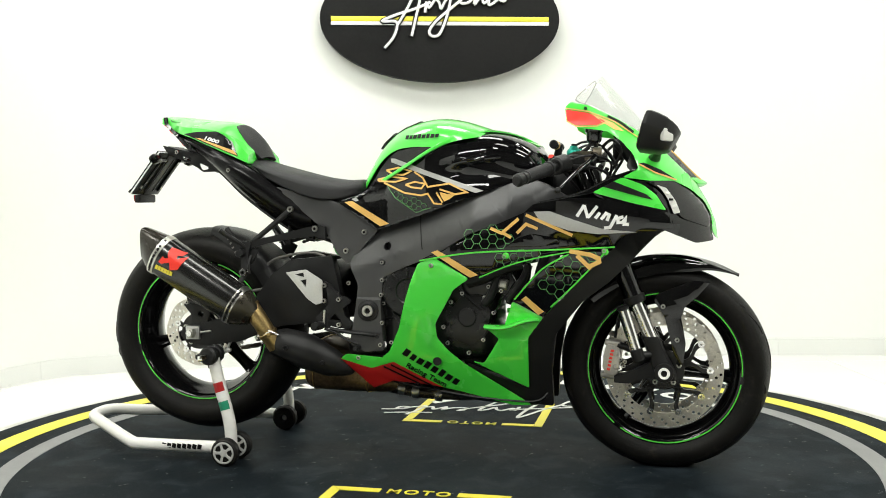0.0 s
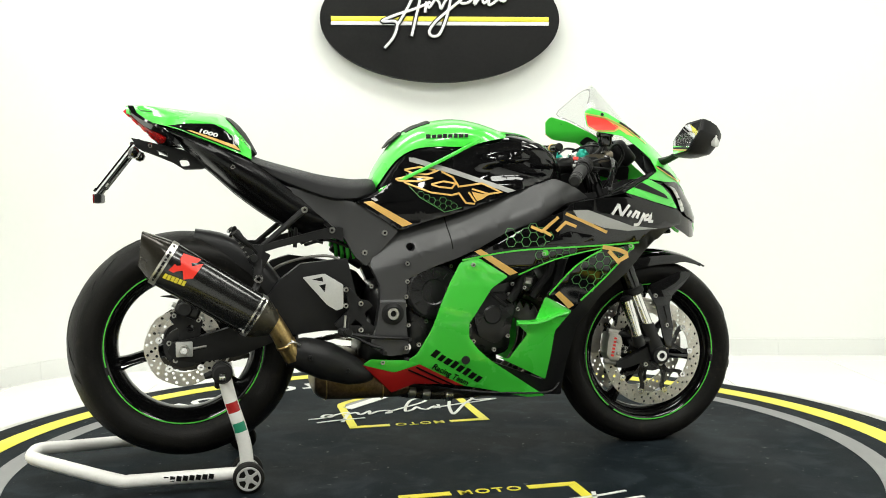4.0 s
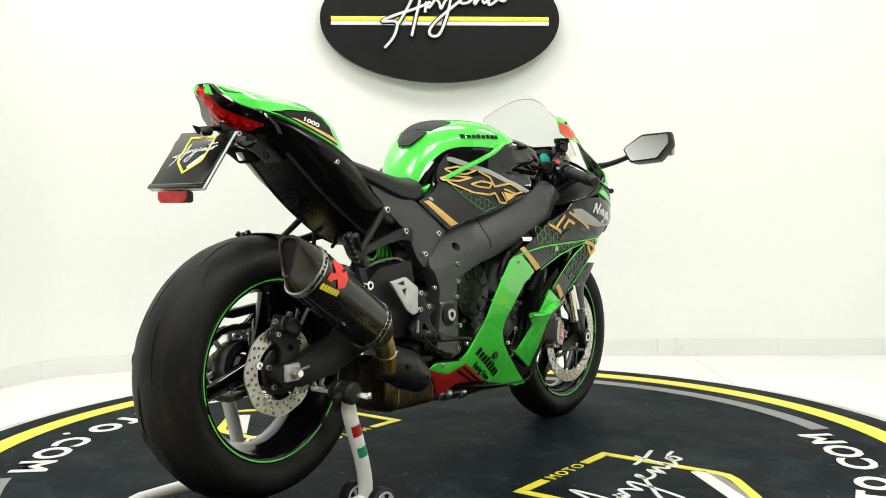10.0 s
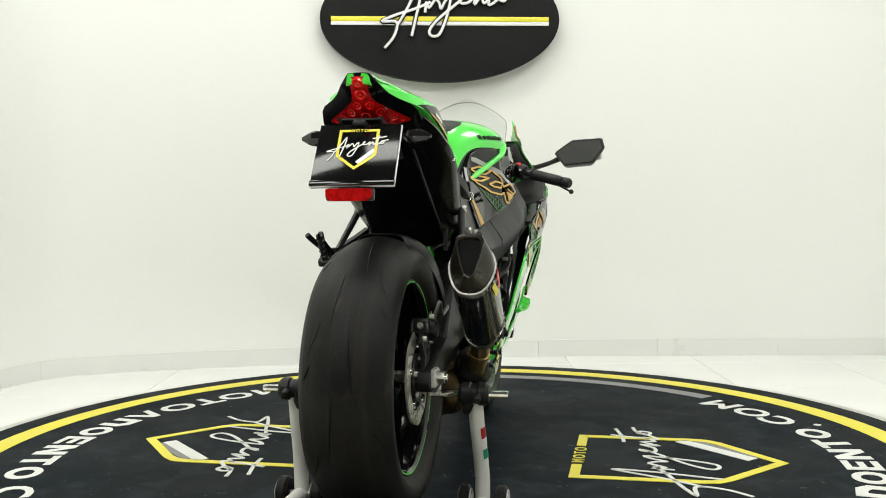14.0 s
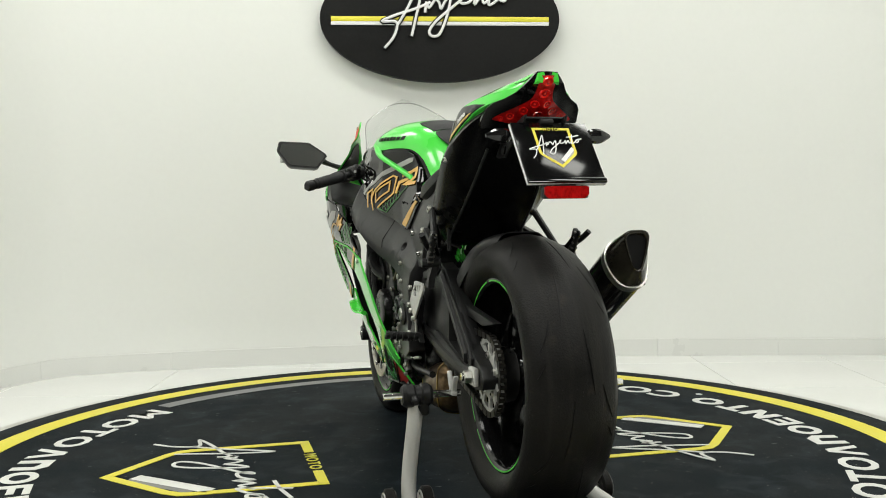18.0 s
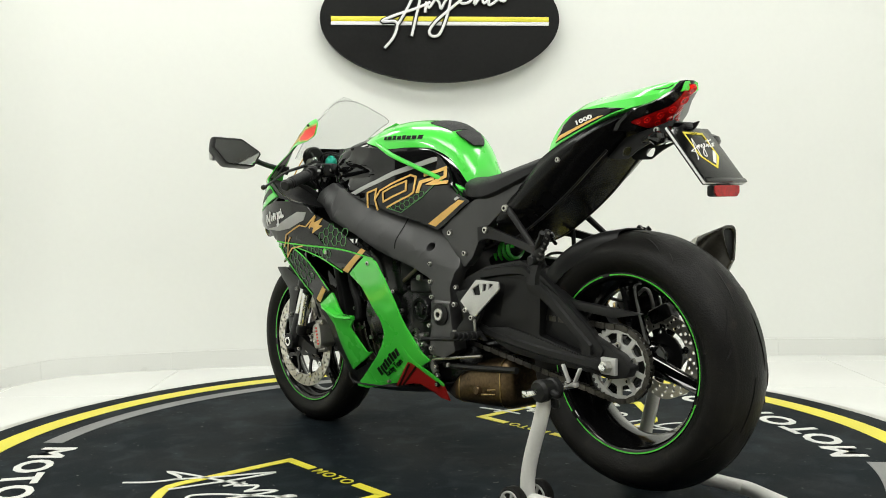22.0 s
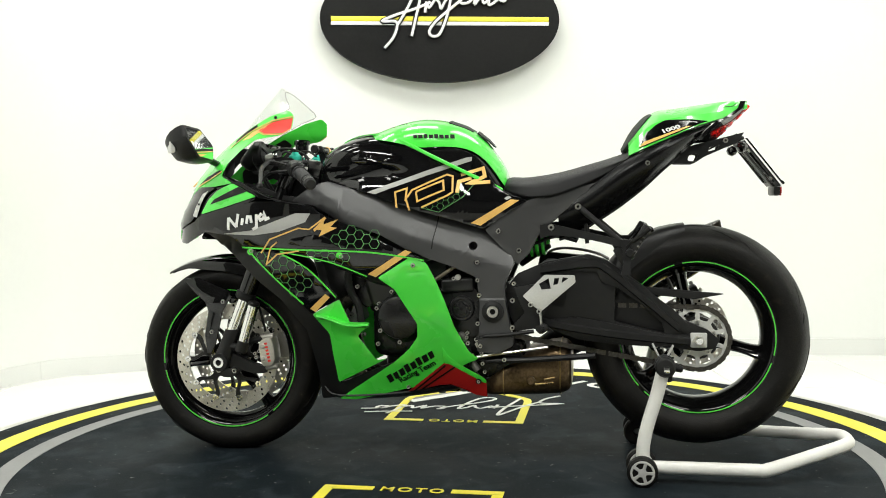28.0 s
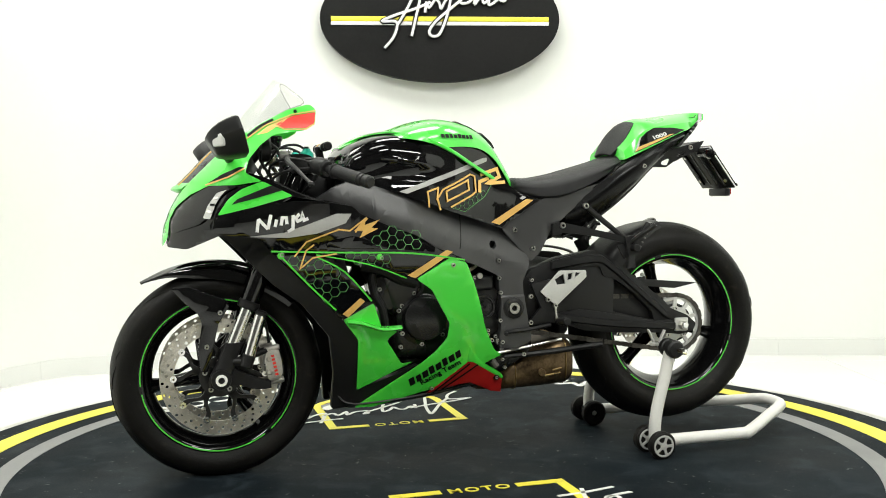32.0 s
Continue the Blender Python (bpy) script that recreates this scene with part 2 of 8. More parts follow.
def tube(points, r, segs=10, bm=None, steps=6, smooth=True, flat=1.0, radii=None):
    """A round or flattened tube along a smoothed line."""
    line = smooth_line(points, steps) if smooth else [Vector(p) for p in points]
    own = bmesh.new()
    up = Vector((0, 0, 1))
    rings = []
    side = None
    for i, p in enumerate(line):
        d = (line[min(i + 1, len(line) - 1)] - line[max(i - 1, 0)]).normalized()
        if side is None:
            side = d.cross(up if abs(d.z) < 0.9 else Vector((0, 1, 0))).normalized()
        side = (side - d * side.dot(d)).normalized()
        top = side.cross(d)
        rr = r if radii is None else np.interp(i / max(1, len(line) - 1), np.linspace(0, 1, len(radii)), radii)
        rings.append([own.verts.new(p + side * (math.cos(2 * math.pi * j / segs) * rr) + top * (math.sin(2 * math.pi * j / segs) * rr * flat)) for j in range(segs)])
    for a, b in zip(rings, rings[1:]):
        for j in range(segs):
            own.faces.new((a[j], a[(j + 1) % segs], b[(j + 1) % segs], b[j]))
    own.faces.new(rings[0][::-1])
    own.faces.new(rings[-1])
    bmesh.ops.recalc_face_normals(own, faces=own.faces)
    return merge(bm, own)


def fill(bm, outer, holes=(), lift=None):
    """A flat face with holes, in (a, b), laid out by lift(a, b)."""
    edges = []
    for loop in (outer, *holes):
        vs = [bm.verts.new(lift(a, b)) for a, b in loop]
        edges += [bm.edges.new((vs[i], vs[(i + 1) % len(vs)])) for i in range(len(vs))]
    got = bmesh.ops.triangle_fill(bm, use_beauty=True, use_dissolve=False, edges=edges)
    return [g for g in got["geom"] if isinstance(g, bmesh.types.BMFace)]


def circle(x, z, r, n=12, start=0.0):
    return [(x + r * math.cos(start + 2 * math.pi * i / n), z + r * math.sin(start + 2 * math.pi * i / n)) for i in range(n)]


def rounded(points, r=0.006, n=3):
    """Rounds the corners of a polygon."""
    out = []
    k = len(points)
    for i in range(k):
        p, a, b = Vector(points[i]), Vector(points[i - 1]), Vector(points[(i + 1) % k])
        da, db = (a - p), (b - p)
        ra, rb = min(r, da.length * 0.45), min(r, db.length * 0.45)
        pa, pb = p + da.normalized() * ra, p + db.normalized() * rb
        for j in range(n + 1):
            t = j / n
            q = pa * (1 - t) ** 2 + p * 2 * t * (1 - t) + pb * t * t
            out.append((q.x, q.y))
    return out


def plate(outer, y, thick, side=1, holes=(), bevel=0.0015, bm=None, round_off=0.005):
    """A flat plate in the side plane: outer face at |y|, going inward by thick."""
    own = bmesh.new()
    faces = fill(own, rounded(outer, round_off) if round_off else outer, holes, lambda a, b: (a, side * y, b))
    got = bmesh.ops.extrude_face_region(own, geom=faces)
    vs = [g for g in got["geom"] if isinstance(g, bmesh.types.BMVert)]
    bmesh.ops.translate(own, vec=(0, -side * thick, 0), verts=vs)
    bmesh.ops.recalc_face_normals(own, faces=own.faces)
    soften(own, min(0.003, thick * 0.35))
    return merge(bm, own)


def soften(bm, size):
    """Rounds the sharp outer edges."""
    if size < 0.0008:
        return
    bm.normal_update()
    edges = [e for e in bm.edges if len(e.link_faces) == 2 and e.calc_face_angle(0) > 0.9]
    bmesh.ops.bevel(bm, geom=edges, offset=size, segments=2, affect="EDGES", profile=0.5, clamp_overlap=True)


def panel(outer, yfun, thick=0.004, side=1, holes=(), cell=0.03, lift=0.0, bm=None, round_off=0.008):
    """A curved body panel: a side profile bent on to the body's half width yfun(x, z)."""
    own = bmesh.new()
    line = rounded(outer, round_off) if round_off else outer
    fill(own, line, holes, lambda a, b: (a, 0, b))
    xs, zs = [p[0] for p in line], [p[1] for p in line]
    for lo, hi, n in ((min(xs), max(xs), (1, 0, 0)), (min(zs), max(zs), (0, 0, 1))):
        v = math.ceil(lo / cell) * cell
        while v < hi:
            bmesh.ops.bisect_plane(own, geom=own.verts[:] + own.edges[:] + own.faces[:], dist=1e-6, plane_co=(v * n[0], 0, v * n[2]), plane_no=n)
            v += cell
    for v in own.verts:
        v.co.y = side * (yfun(v.co.x, v.co.z) + lift)
    if thick:
        got = bmesh.ops.extrude_face_region(own, geom=own.faces[:])
        vs = [g for g in got["geom"] if isinstance(g, bmesh.types.BMVert)]
        bmesh.ops.translate(own, vec=(0, -side * thick, 0), verts=vs)
    bmesh.ops.recalc_face_normals(own, faces=own.faces)
    if thick > 0.003:
        soften(own, min(0.0025, thick * 0.35))
    return merge(bm, own)


def skin(sections, close_ends=True, ring=True, steps=4, bm=None, cross=3):
    """A smooth surface over cross-sections with equal point counts."""
    k = len(sections[0])
    dense = []
    for s in sections:
        loop = [Vector(p) for p in s]
        if cross > 1:
            if ring:
                ext = [loop[-1]] + loop + [loop[0], loop[1]]
                line = []
                for i in range(1, k + 1):
                    p0, p1, p2, p3 = ext[i - 1], ext[i], ext[i + 1], ext[i + 2]
                    for c in range(cross):
                        t = c / cross
                        line.append(0.5 * ((2 * p1) + (p2 - p0) * t + (2 * p0 - 5 * p1 + 4 * p2 - p3) * t * t + (3 * p1 - p0 - 3 * p2 + p3) * t ** 3))
                loop = line
            else:
                loop = smooth_line(loop, cross)
        dense.append(loop)
    n = len(dense[0])
    lines = [smooth_line([d[j] for d in dense], steps) for j in range(n)]
    own = bmesh.new()
    rings = [[own.verts.new(lines[j][i]) for j in range(n)] for i in range(len(lines[0]))]
    for a, b in zip(rings, rings[1:]):
        for j in range(n if ring else n - 1):
            own.faces.new((a[j], a[(j + 1) % n], b[(j + 1) % n], b[j]))
    if close_ends and ring:
        own.faces.new(rings[0][::-1])
        own.faces.new(rings[-1])
    bmesh.ops.recalc_face_normals(own, faces=own.faces)
    return merge(bm, own)


def thicken(bm, t):
    """Gives an open sheet a thickness."""
    bm.normal_update()
    bmesh.ops.solidify(bm, geom=bm.faces[:], thickness=t)
    return bm


def mirrored(half):
    """A closed cross-section from its half, given from the top centre down to the bottom centre, as (x, y, z) with y >= 0."""
    return half + [(x, -y, z) for x, y, z in half[::-1] if y > 1e-6]


def both(bm):
    """Adds the mirror image across the bike's middle plane."""
    own = bm.copy()
    bmesh.ops.scale(own, vec=(1, -1, 1), verts=own.verts)
    bmesh.ops.reverse_faces(own, faces=own.faces)
    return merge(bm, own)


def bolt(at, r=0.008, side=1, h=0.006, bm=None):
    """A round-headed hexagon-socket bolt on a side face."""
    prof = [(0.0, -0.001), (r * 0.42, -0.001), (r * 0.46, h), (r * 0.85, h), (r, h * 0.6), (r, -0.004), (0, -0.004)]
    own = lathe([(a, b * side) for a, b in prof], 12, "y", at, closed=False)
    # socket faces are coloured black for the shade inside the recess
    for f in own.faces:
        d = f.calc_center_median() - Vector(at)
        f.material_index = 1 if math.hypot(d.x, d.z) < r * 0.46 else 0
    return merge(bm, own)


def text_mesh(body, size, m, extrude=0.0008, align="CENTER", shear=0.0, spacing=1.0, bold=0.0):
    cu = bpy.data.curves.new("text", "FONT")
    cu.body, cu.size, cu.extrude, cu.align_x, cu.align_y, cu.shear, cu.space_character, cu.offset = body, size, extrude, align, "CENTER", shear, spacing, bold
    cu.resolution_u = 3
    ob = bpy.data.objects.new("text", cu)
    scene.collection.objects.link(ob)
    dg = bpy.context.evaluated_depsgraph_get()
    me = bpy.data.meshes.new_from_object(ob.evaluated_get(dg))
    bpy.data.objects.remove(ob)
    bpy.data.curves.remove(cu)
    bm = bmesh.new()
    bm.from_mesh(me)
    bpy.data.meshes.remove(me)
    bmesh.ops.transform(bm, matrix=m, verts=bm.verts)
    return bm


def stroke(points, w, lift, thick=0.0008, closed=False, bm=None):
    """A ribbon of width w along a line of (a, b), laid out by lift(a, b, height)."""
    own = bmesh.new()
    pts = [Vector(p) for p in points]
    ends = zip(pts, pts[1:] + pts[:1]) if closed else zip(pts, pts[1:])
    fine = []
    for a, b in ends:
        steps = max(1, math.ceil((b - a).length / 0.012))
        fine += [a.lerp(b, k / steps) for k in range(steps)]
    pts = fine if closed else fine + [pts[-1]]
    n = len(pts)
    rows = []
    for i, p in enumerate(pts):
        a = pts[i - 1] if (i > 0 or closed) else p
        b = pts[(i + 1) % n] if (i < n - 1 or closed) else p
        d1, d2 = (p - a), (b - p)
        d1 = d1.normalized() if d1.length > 1e-9 else d2.normalized()
        d2 = d2.normalized() if d2.length > 1e-9 else d1
        d = (d1 + d2)
        d = d.normalized() if d.length > 1e-6 else d1
        nrm = Vector((-d.y, d.x))
        k = 1 / max(0.45, abs(d.dot(d1)))
        q1, q2 = p + nrm * w / 2 * k, p - nrm * w / 2 * k
        rows.append([own.verts.new(lift(q.x, q.y, h)) for q, h in ((q1, thick), (q2, thick), (q2, -thick), (q1, -thick))])
    for i in range(n if closed else n - 1):
        a, b = rows[i], rows[(i + 1) % n]
        for j in range(4):
            own.faces.new((a[j], a[(j + 1) % 4], b[(j + 1) % 4], b[j]))
    if not closed:
        own.faces.new(rows[0])
        own.faces.new(rows[-1][::-1])
    bmesh.ops.recalc_face_normals(own, faces=own.faces)
    return merge(bm, own)


def inside(p, poly):
    x, z = p
    hit = False
    for i in range(len(poly)):
        (x1, z1), (x2, z2) = poly[i - 1], poly[i]
        if (z1 > z) != (z2 > z) and x < (x2 - x1) * (z - z1) / (z2 - z1) + x1:
            hit = not hit
    return hit


def honeycomb(poly, r, w, lift, bm=None):
    """Thin hexagon outlines over a polygon, those at its edge left out."""
    own = bmesh.new()
    xs, zs = [p[0] for p in poly], [p[1] for p in poly]
    dx, dz = 1.5 * r, math.sqrt(3) * r
    for i in range(int((max(xs) - min(xs)) / dx) + 2):
        for j in range(int((max(zs) - min(zs)) / dz) + 2):
            cx, cz = min(xs) + i * dx, min(zs) + j * dz + (dz / 2 if i % 2 else 0)
            if not inside((cx, cz), poly):
                continue
            loop = circle(cx, cz, r, 6)
            if sum(inside(q, poly) for q in loop) < 5:
                continue
            stroke(loop, w, lift, 0.0006, True, own)
    return merge(bm, own)


# ---- the room ----
FLOOR = -0.04
WALL_LINE = [(-2.55, -5.6), (-2.55, -1.2), (-2.42, 0.1), (-2.16, 0.95), (-1.99, 1.32), (-1.83, 1.6), (-1.6, 1.705), (-1.36, 1.775), (-1.0, 1.85), (-0.5, 1.935), (0.0, 2.0), (0.5, 2.04), (0.93, 2.04), (1.5, 2.01), (2.27, 1.955), (2.9, 1.9), (2.9, -5.6)]


def ribbon_wall(line, z0, z1, out0, out1):
    """An upright slab along a line, between two offsets outward of it."""
    bm = bmesh.new()
    rows = []
    n = len(line)
    for i, p in enumerate(line):
        p = Vector(p)
        a, b = Vector(line[max(i - 1, 0)]), Vector(line[min(i + 1, n - 1)])
        d1 = (p - a).normalized() if i else (b - p).normalized()
        d2 = (b - p).normalized() if i < n - 1 else d1
        d = (d1 + d2).normalized()
        nrm = Vector((-d.y, d.x)) / max(0.5, d.dot(d1))
        q0, q1 = p + nrm * out0, p + nrm * out1
        rows.append([bm.verts.new((q.x, q.y, z)) for q, z in ((q0, z0), (q0, z1), (q1, z1), (q1, z0))])
    for a, b in zip(rows, rows[1:]):
        for j in range(4):
            bm.faces.new((a[j], b[j], b[(j + 1) % 4], a[(j + 1) % 4]))
    bm.faces.new(rows[0])
    bm.faces.new(rows[-1][::-1])
    bmesh.ops.recalc_face_normals(bm, faces=bm.faces)
    return bm


dense_wall = [tuple(p) for p in smooth_line([(x, y, 0) for x, y in WALL_LINE[1:-2]], 4)]
dense_wall = [WALL_LINE[0]] + [(x, y) for x, y, _ in dense_wall] + WALL_LINE[-2:]
SIDE_Y = -2.2
white_run = [(-2.55, SIDE_Y)] + dense_wall[1:-1] + [(2.9, SIDE_Y)]
# unseen dark walls, added out of view to darken what the gloss panels reflect
tagged(link_mesh("wall_left", ribbon_wall([(-2.55, -5.6), (-2.55, SIDE_Y)], FLOOR, CEILING, 0.0, 0.15), DARKWALL), "unseen dark side wall added to keep gloss reflections dark", "wall", kind="structure")
tagged(link_mesh("wall_right", ribbon_wall([(2.9, SIDE_Y), (2.9, -5.6)], FLOOR, CEILING, 0.0, 0.15), DARKWALL), "unseen dark side wall added to keep gloss reflections dark", "wall", kind="structure")
wall = tagged(link_mesh("wall_back", ribbon_wall(white_run, FLOOR, CEILING, 0.0, 0.15), WALLMAT, sharp=50), "white painted showroom wall with a curved corner", "wall", kind="structure")
tagged(link_mesh("wall_front", box((5.6, 0.15, CEILING - FLOOR), (0.175, -5.68, (CEILING + FLOOR) / 2), bevel=0), DARKWALL), "unseen dark wall added to keep gloss reflections dark", "wall", kind="structure")
tagged(link_mesh("ceiling", box((5.9, 8.0, 0.12), (0.175, -1.75, CEILING + 0.06), bevel=0), CEILMAT), "plain grey painted ceiling", "ceiling", kind="structure")
floor = tagged(link_mesh("floor", box((5.9, 8.0, 0.1), (0.175, -1.75, FLOOR - 0.053), bevel=0), GROUT), "white polished tiled floor with thin joints", "floor", kind="structure")

# skirting, in lengths with thin joints between them
skirt = new("baseboard")
tagged(skirt, "low white tiled skirting along the wall", "baseboard", kind="structure")
run = [Vector(p) for p in dense_wall[4:-1]]
piece, length = [run[0]], 0.0
for a, b in zip(run, run[1:]):
    done, seg = 0.0, (b - a).length
    while seg - done > 1e-4:
        step = min(seg - done, 0.62 - length)
        done += step
        length += step
        piece.append(a.lerp(b, done / seg))
        if length >= 0.6195:
            part("skirting_tile", ribbon_wall([tuple(p) for p in piece], FLOOR, FLOOR + 0.087, -0.012, -0.0005), SKIRT, skirt)
            piece, length = [piece[-1].lerp(b, min(1.0, 0.0012 / max(1e-6, (b - piece[-1]).length)))], 0.0
if len(piece) > 1:
    part("skirting_tile", ribbon_wall([tuple(p) for p in piece], FLOOR, FLOOR + 0.087, -0.012, -0.0005), SKIRT, skirt)

# ceiling panels that light the room
for lx, ly in LAMPS:
    fixture = tagged(new("ceiling_light"), "white rectangular ceiling light panel, switched on", "ceiling light", "ceiling lights")
    fixture.location = (lx, ly, CEILING)
    part("housing", box((1.25, 0.72, 0.03), (0, 0, -0.016), bevel=0.004), CEILMAT, fixture)
    part("diffuser", box((1.15, 0.62, 0.008), (0, 0, -0.034), bevel=0.002), GLOW, fixture)


# ---- the oval sign on the wall ----
def oval(a, b, n=96):
    return [(a * math.cos(2 * math.pi * i / n), b * math.sin(2 * math.pi * i / n)) for i in range(n)]


def scribble(scale):
    """A looped pen flourish, in the unit of the sign's half width."""
    lines = [
        [(-0.56, -0.62), (-0.45, -0.49), (-0.40, -0.35), (-0.43, -0.29), (-0.59, -0.29), (-0.41, -0.21), (-0.16, -0.13), (0.02, -0.05)],
        [(-0.40, -0.34), (-0.27, -0.13), (-0.13, 0.16), (-0.09, 0.2), (-0.12, -0.05), (-0.17, -0.26), (-0.22, -0.47)],
        [(-0.05, -0.18), (-0.03, -0.05), (0.0, -0.12), (0.08, -0.02), (0.13, -0.06), (0.15, -0.13), (0.21, -0.03), (0.27, 0.0), (0.22, -0.23), (0.13, -0.44), (0.04, -0.47), (0.0, -0.41), (0.09, -0.28), (0.27, -0.13), (0.40, -0.02), (0.44, 0.04), (0.40, 0.02), (0.40, -0.06), (0.50, -0.05), (0.58, 0.03), (0.57, -0.08), (0.66, 0.03), (0.69, -0.06), (0.80, 0.03)],
        [(0.84, 0.26), (0.78, 0.06), (0.75, -0.08), (0.86, -0.02), (0.92, 0.06), (0.98, 0.04), (0.95, -0.03), (0.89, -0.01), (0.96, 0.07), (1.1, 0.1)],
        [(0.64, 0.16), (0.82, 0.18), (1.04, 0.23)],
    ]
    return [[(p.x * scale, p.y * scale) for p in smooth_line([(a, b, 0) for a, b in ln], 5)] for ln in lines]


sign = empty("wall_sign", "large black oval wall sign with yellow and white stripes", "sign")
sign.matrix_basis = pose(0.016, 1.955, 1.687, 0, 0.0, 5.0)
bm = bmesh.new()
faces = fill(bm, oval(0.602, 0.314), (), lambda a, b: (a, -0.03, b))
got = bmesh.ops.extrude_face_region(bm, geom=faces)
bmesh.ops.translate(bm, vec=(0, 0.04, 0), verts=[g for g in got["geom"] if isinstance(g, bmesh.types.BMVert)])
bmesh.ops.recalc_face_normals(bm, faces=bm.faces)
part("board", bm, SIGNMAT, sign, "matt black oval board")
part("stripe", box((1.094, 0.006, 0.0235), (0.0, -0.033, -0.001), bevel=0.001), SIGNYELLOW, sign, "yellow stripe")
part("stripe", box((1.094, 0.006, 0.018), (0.0, -0.033, -0.0235), bevel=0.001), SIGNWHITE, sign, "white stripe")
bm, dark = bmesh.new(), bmesh.new()
for line in scribble(0.40):
    tube([(a - 0.06, -0.044, b + 0.10) for a, b in line], 0.0078, 8, bm, smooth=False)
    tube([(a - 0.06, -0.037, b + 0.10) for a, b in line], 0.0125, 8, dark, smooth=False)
part("flourish_backing", dark, SIGNMAT, sign, "black outline behind the flourish")
part("flourish", bm, SIGNWHITE, sign, "raised white pen flourish")


# ---- the turntable ----
def ring_bm(r0, r1, z0, z1, segs=160, arc=(0, 360)):
    return lathe([(r0, z0), (r1, z0), (r1, z1), (r0, z1)], segs, "z", arc=arc)


surround = tagged(link_mesh("turntable_surround", ring_bm(1.588, 1.655, FLOOR - 0.002, -0.014), RIM), "scuffed light grey fixed rim around the turntable", "rim", kind="structure")
deck = tagged(new("turntable"), "round black painted turntable with yellow rings and white lettering", "turntable")
part("platform", lathe([(0.0, 0.0), (1.574, 0.0), (1.580, -0.006), (1.580, FLOOR), (0, FLOOR)], 160, "z", closed=False), DECK, deck, "black painted round platform with scuffs")
part("ring_line", ring_bm(1.405, 1.485, 0.0, 0.0012), DECKYELLOW, deck, "yellow painted ring")
for mid in (0, 180):
    part("arc_line", ring_bm(1.262, 1.328, 0.0, 0.0012, 60, (mid - 41.6, mid + 41.6)), DECKGREY, deck, "grey painted arc")


def block_shape(kind, w, h):
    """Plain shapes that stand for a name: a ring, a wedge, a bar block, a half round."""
    if kind == "ring":
        return [(w / 2 * math.cos(a * math.pi / 12), h / 2 * math.sin(a * math.pi / 12)) for a in range(24)], [[(w * 0.27 * math.cos(a * math.pi / 12), h * 0.27 * math.sin(a * math.pi / 12)) for a in range(24)]]
    if kind == "wedge":
        return [(-w / 2, -h / 2), (-w * 0.28, -h / 2), (0, h * 0.18), (w * 0.28, -h / 2), (w / 2, -h / 2), (w * 0.14, h / 2), (-w * 0.14, h / 2)], []
    if kind == "round":
        return [(-w / 2, -h / 2), (-w / 2, h / 2), (w * 0.2, h / 2), (w / 2, h * 0.22), (w / 2, -h / 2), (w * 0.2, -h / 2), (w * 0.2, h * 0.1), (0, h * 0.2), (-w * 0.2, h * 0.2), (-w * 0.2, -h / 2)], []
    if kind == "comb":
        return [(-w / 2, -h / 2), (-w / 2, h / 2), (w / 2, h / 2), (w / 2, h * 0.3), (-w * 0.2, h * 0.3), (-w * 0.2, h * 0.1), (w * 0.4, h * 0.1), (w * 0.4, -h * 0.1), (-w * 0.2, -h * 0.1), (-w * 0.2, -h * 0.3), (w / 2, -h * 0.3), (w / 2, -h / 2)], []
    if kind == "slash":
        return [(-w / 2, -h / 2), (-w / 2, h / 2), (-w * 0.2, h / 2), (w * 0.2, -h * 0.1), (w * 0.2, h / 2), (w / 2, h / 2), (w / 2, -h / 2), (w * 0.2, -h / 2), (-w * 0.2, h * 0.1), (-w * 0.2, -h / 2)], []
    return [(-w / 2, h / 2), (w / 2, h / 2), (w / 2, h * 0.28), (w * 0.15, h * 0.28), (w * 0.15, -h / 2), (-w * 0.15, -h / 2), (-w * 0.15, h * 0.28), (-w / 2, h * 0.28)], []


def name_bar(k, w, h):
    """One plain slanted bar of a row that stands for a name."""
    a = w * (0.46, 0.40, 0.48, 0.42)[k % 4]
    t = h * (0.5, 0.36, 0.36, 0.5, 0.36)[k % 5]
    return [(-a - h * 0.08, -h / 2), (a - h * 0.08, -h / 2), (a + h * 0.08, t), (-a + h * 0.08, t)]


def deck_shape(outer, holes, m):
    bm = bmesh.new()
    faces = fill(bm, outer, holes, lambda a, b: (a, b, 0.0))
    got = bmesh.ops.extrude_face_region(bm, geom=faces)
    bmesh.ops.translate(bm, vec=(0, 0, 0.0012), verts=[g for g in got["geom"] if isinstance(g, bmesh.types.BMVert)])
    bmesh.ops.recalc_face_normals(bm, faces=bm.faces)
    bmesh.ops.transform(bm, matrix=m, verts=bm.verts)
    return bm


GLYPHS = ["M", "O", "T", "O", "wedge", "round", "ring", "comb", "slash", "stem", "ring", ".", "C", "O", "M"]
WIDTHS = [1.15, 1.05, 0.85, 1.1, 1.0, 0.9, 1.0, 0.8, 0.95, 0.85, 1.05, 0.4, 0.95, 1.05, 1.15]
LETTER_H, LETTER_R = 0.105, 1.240
total = sum(WIDTHS)
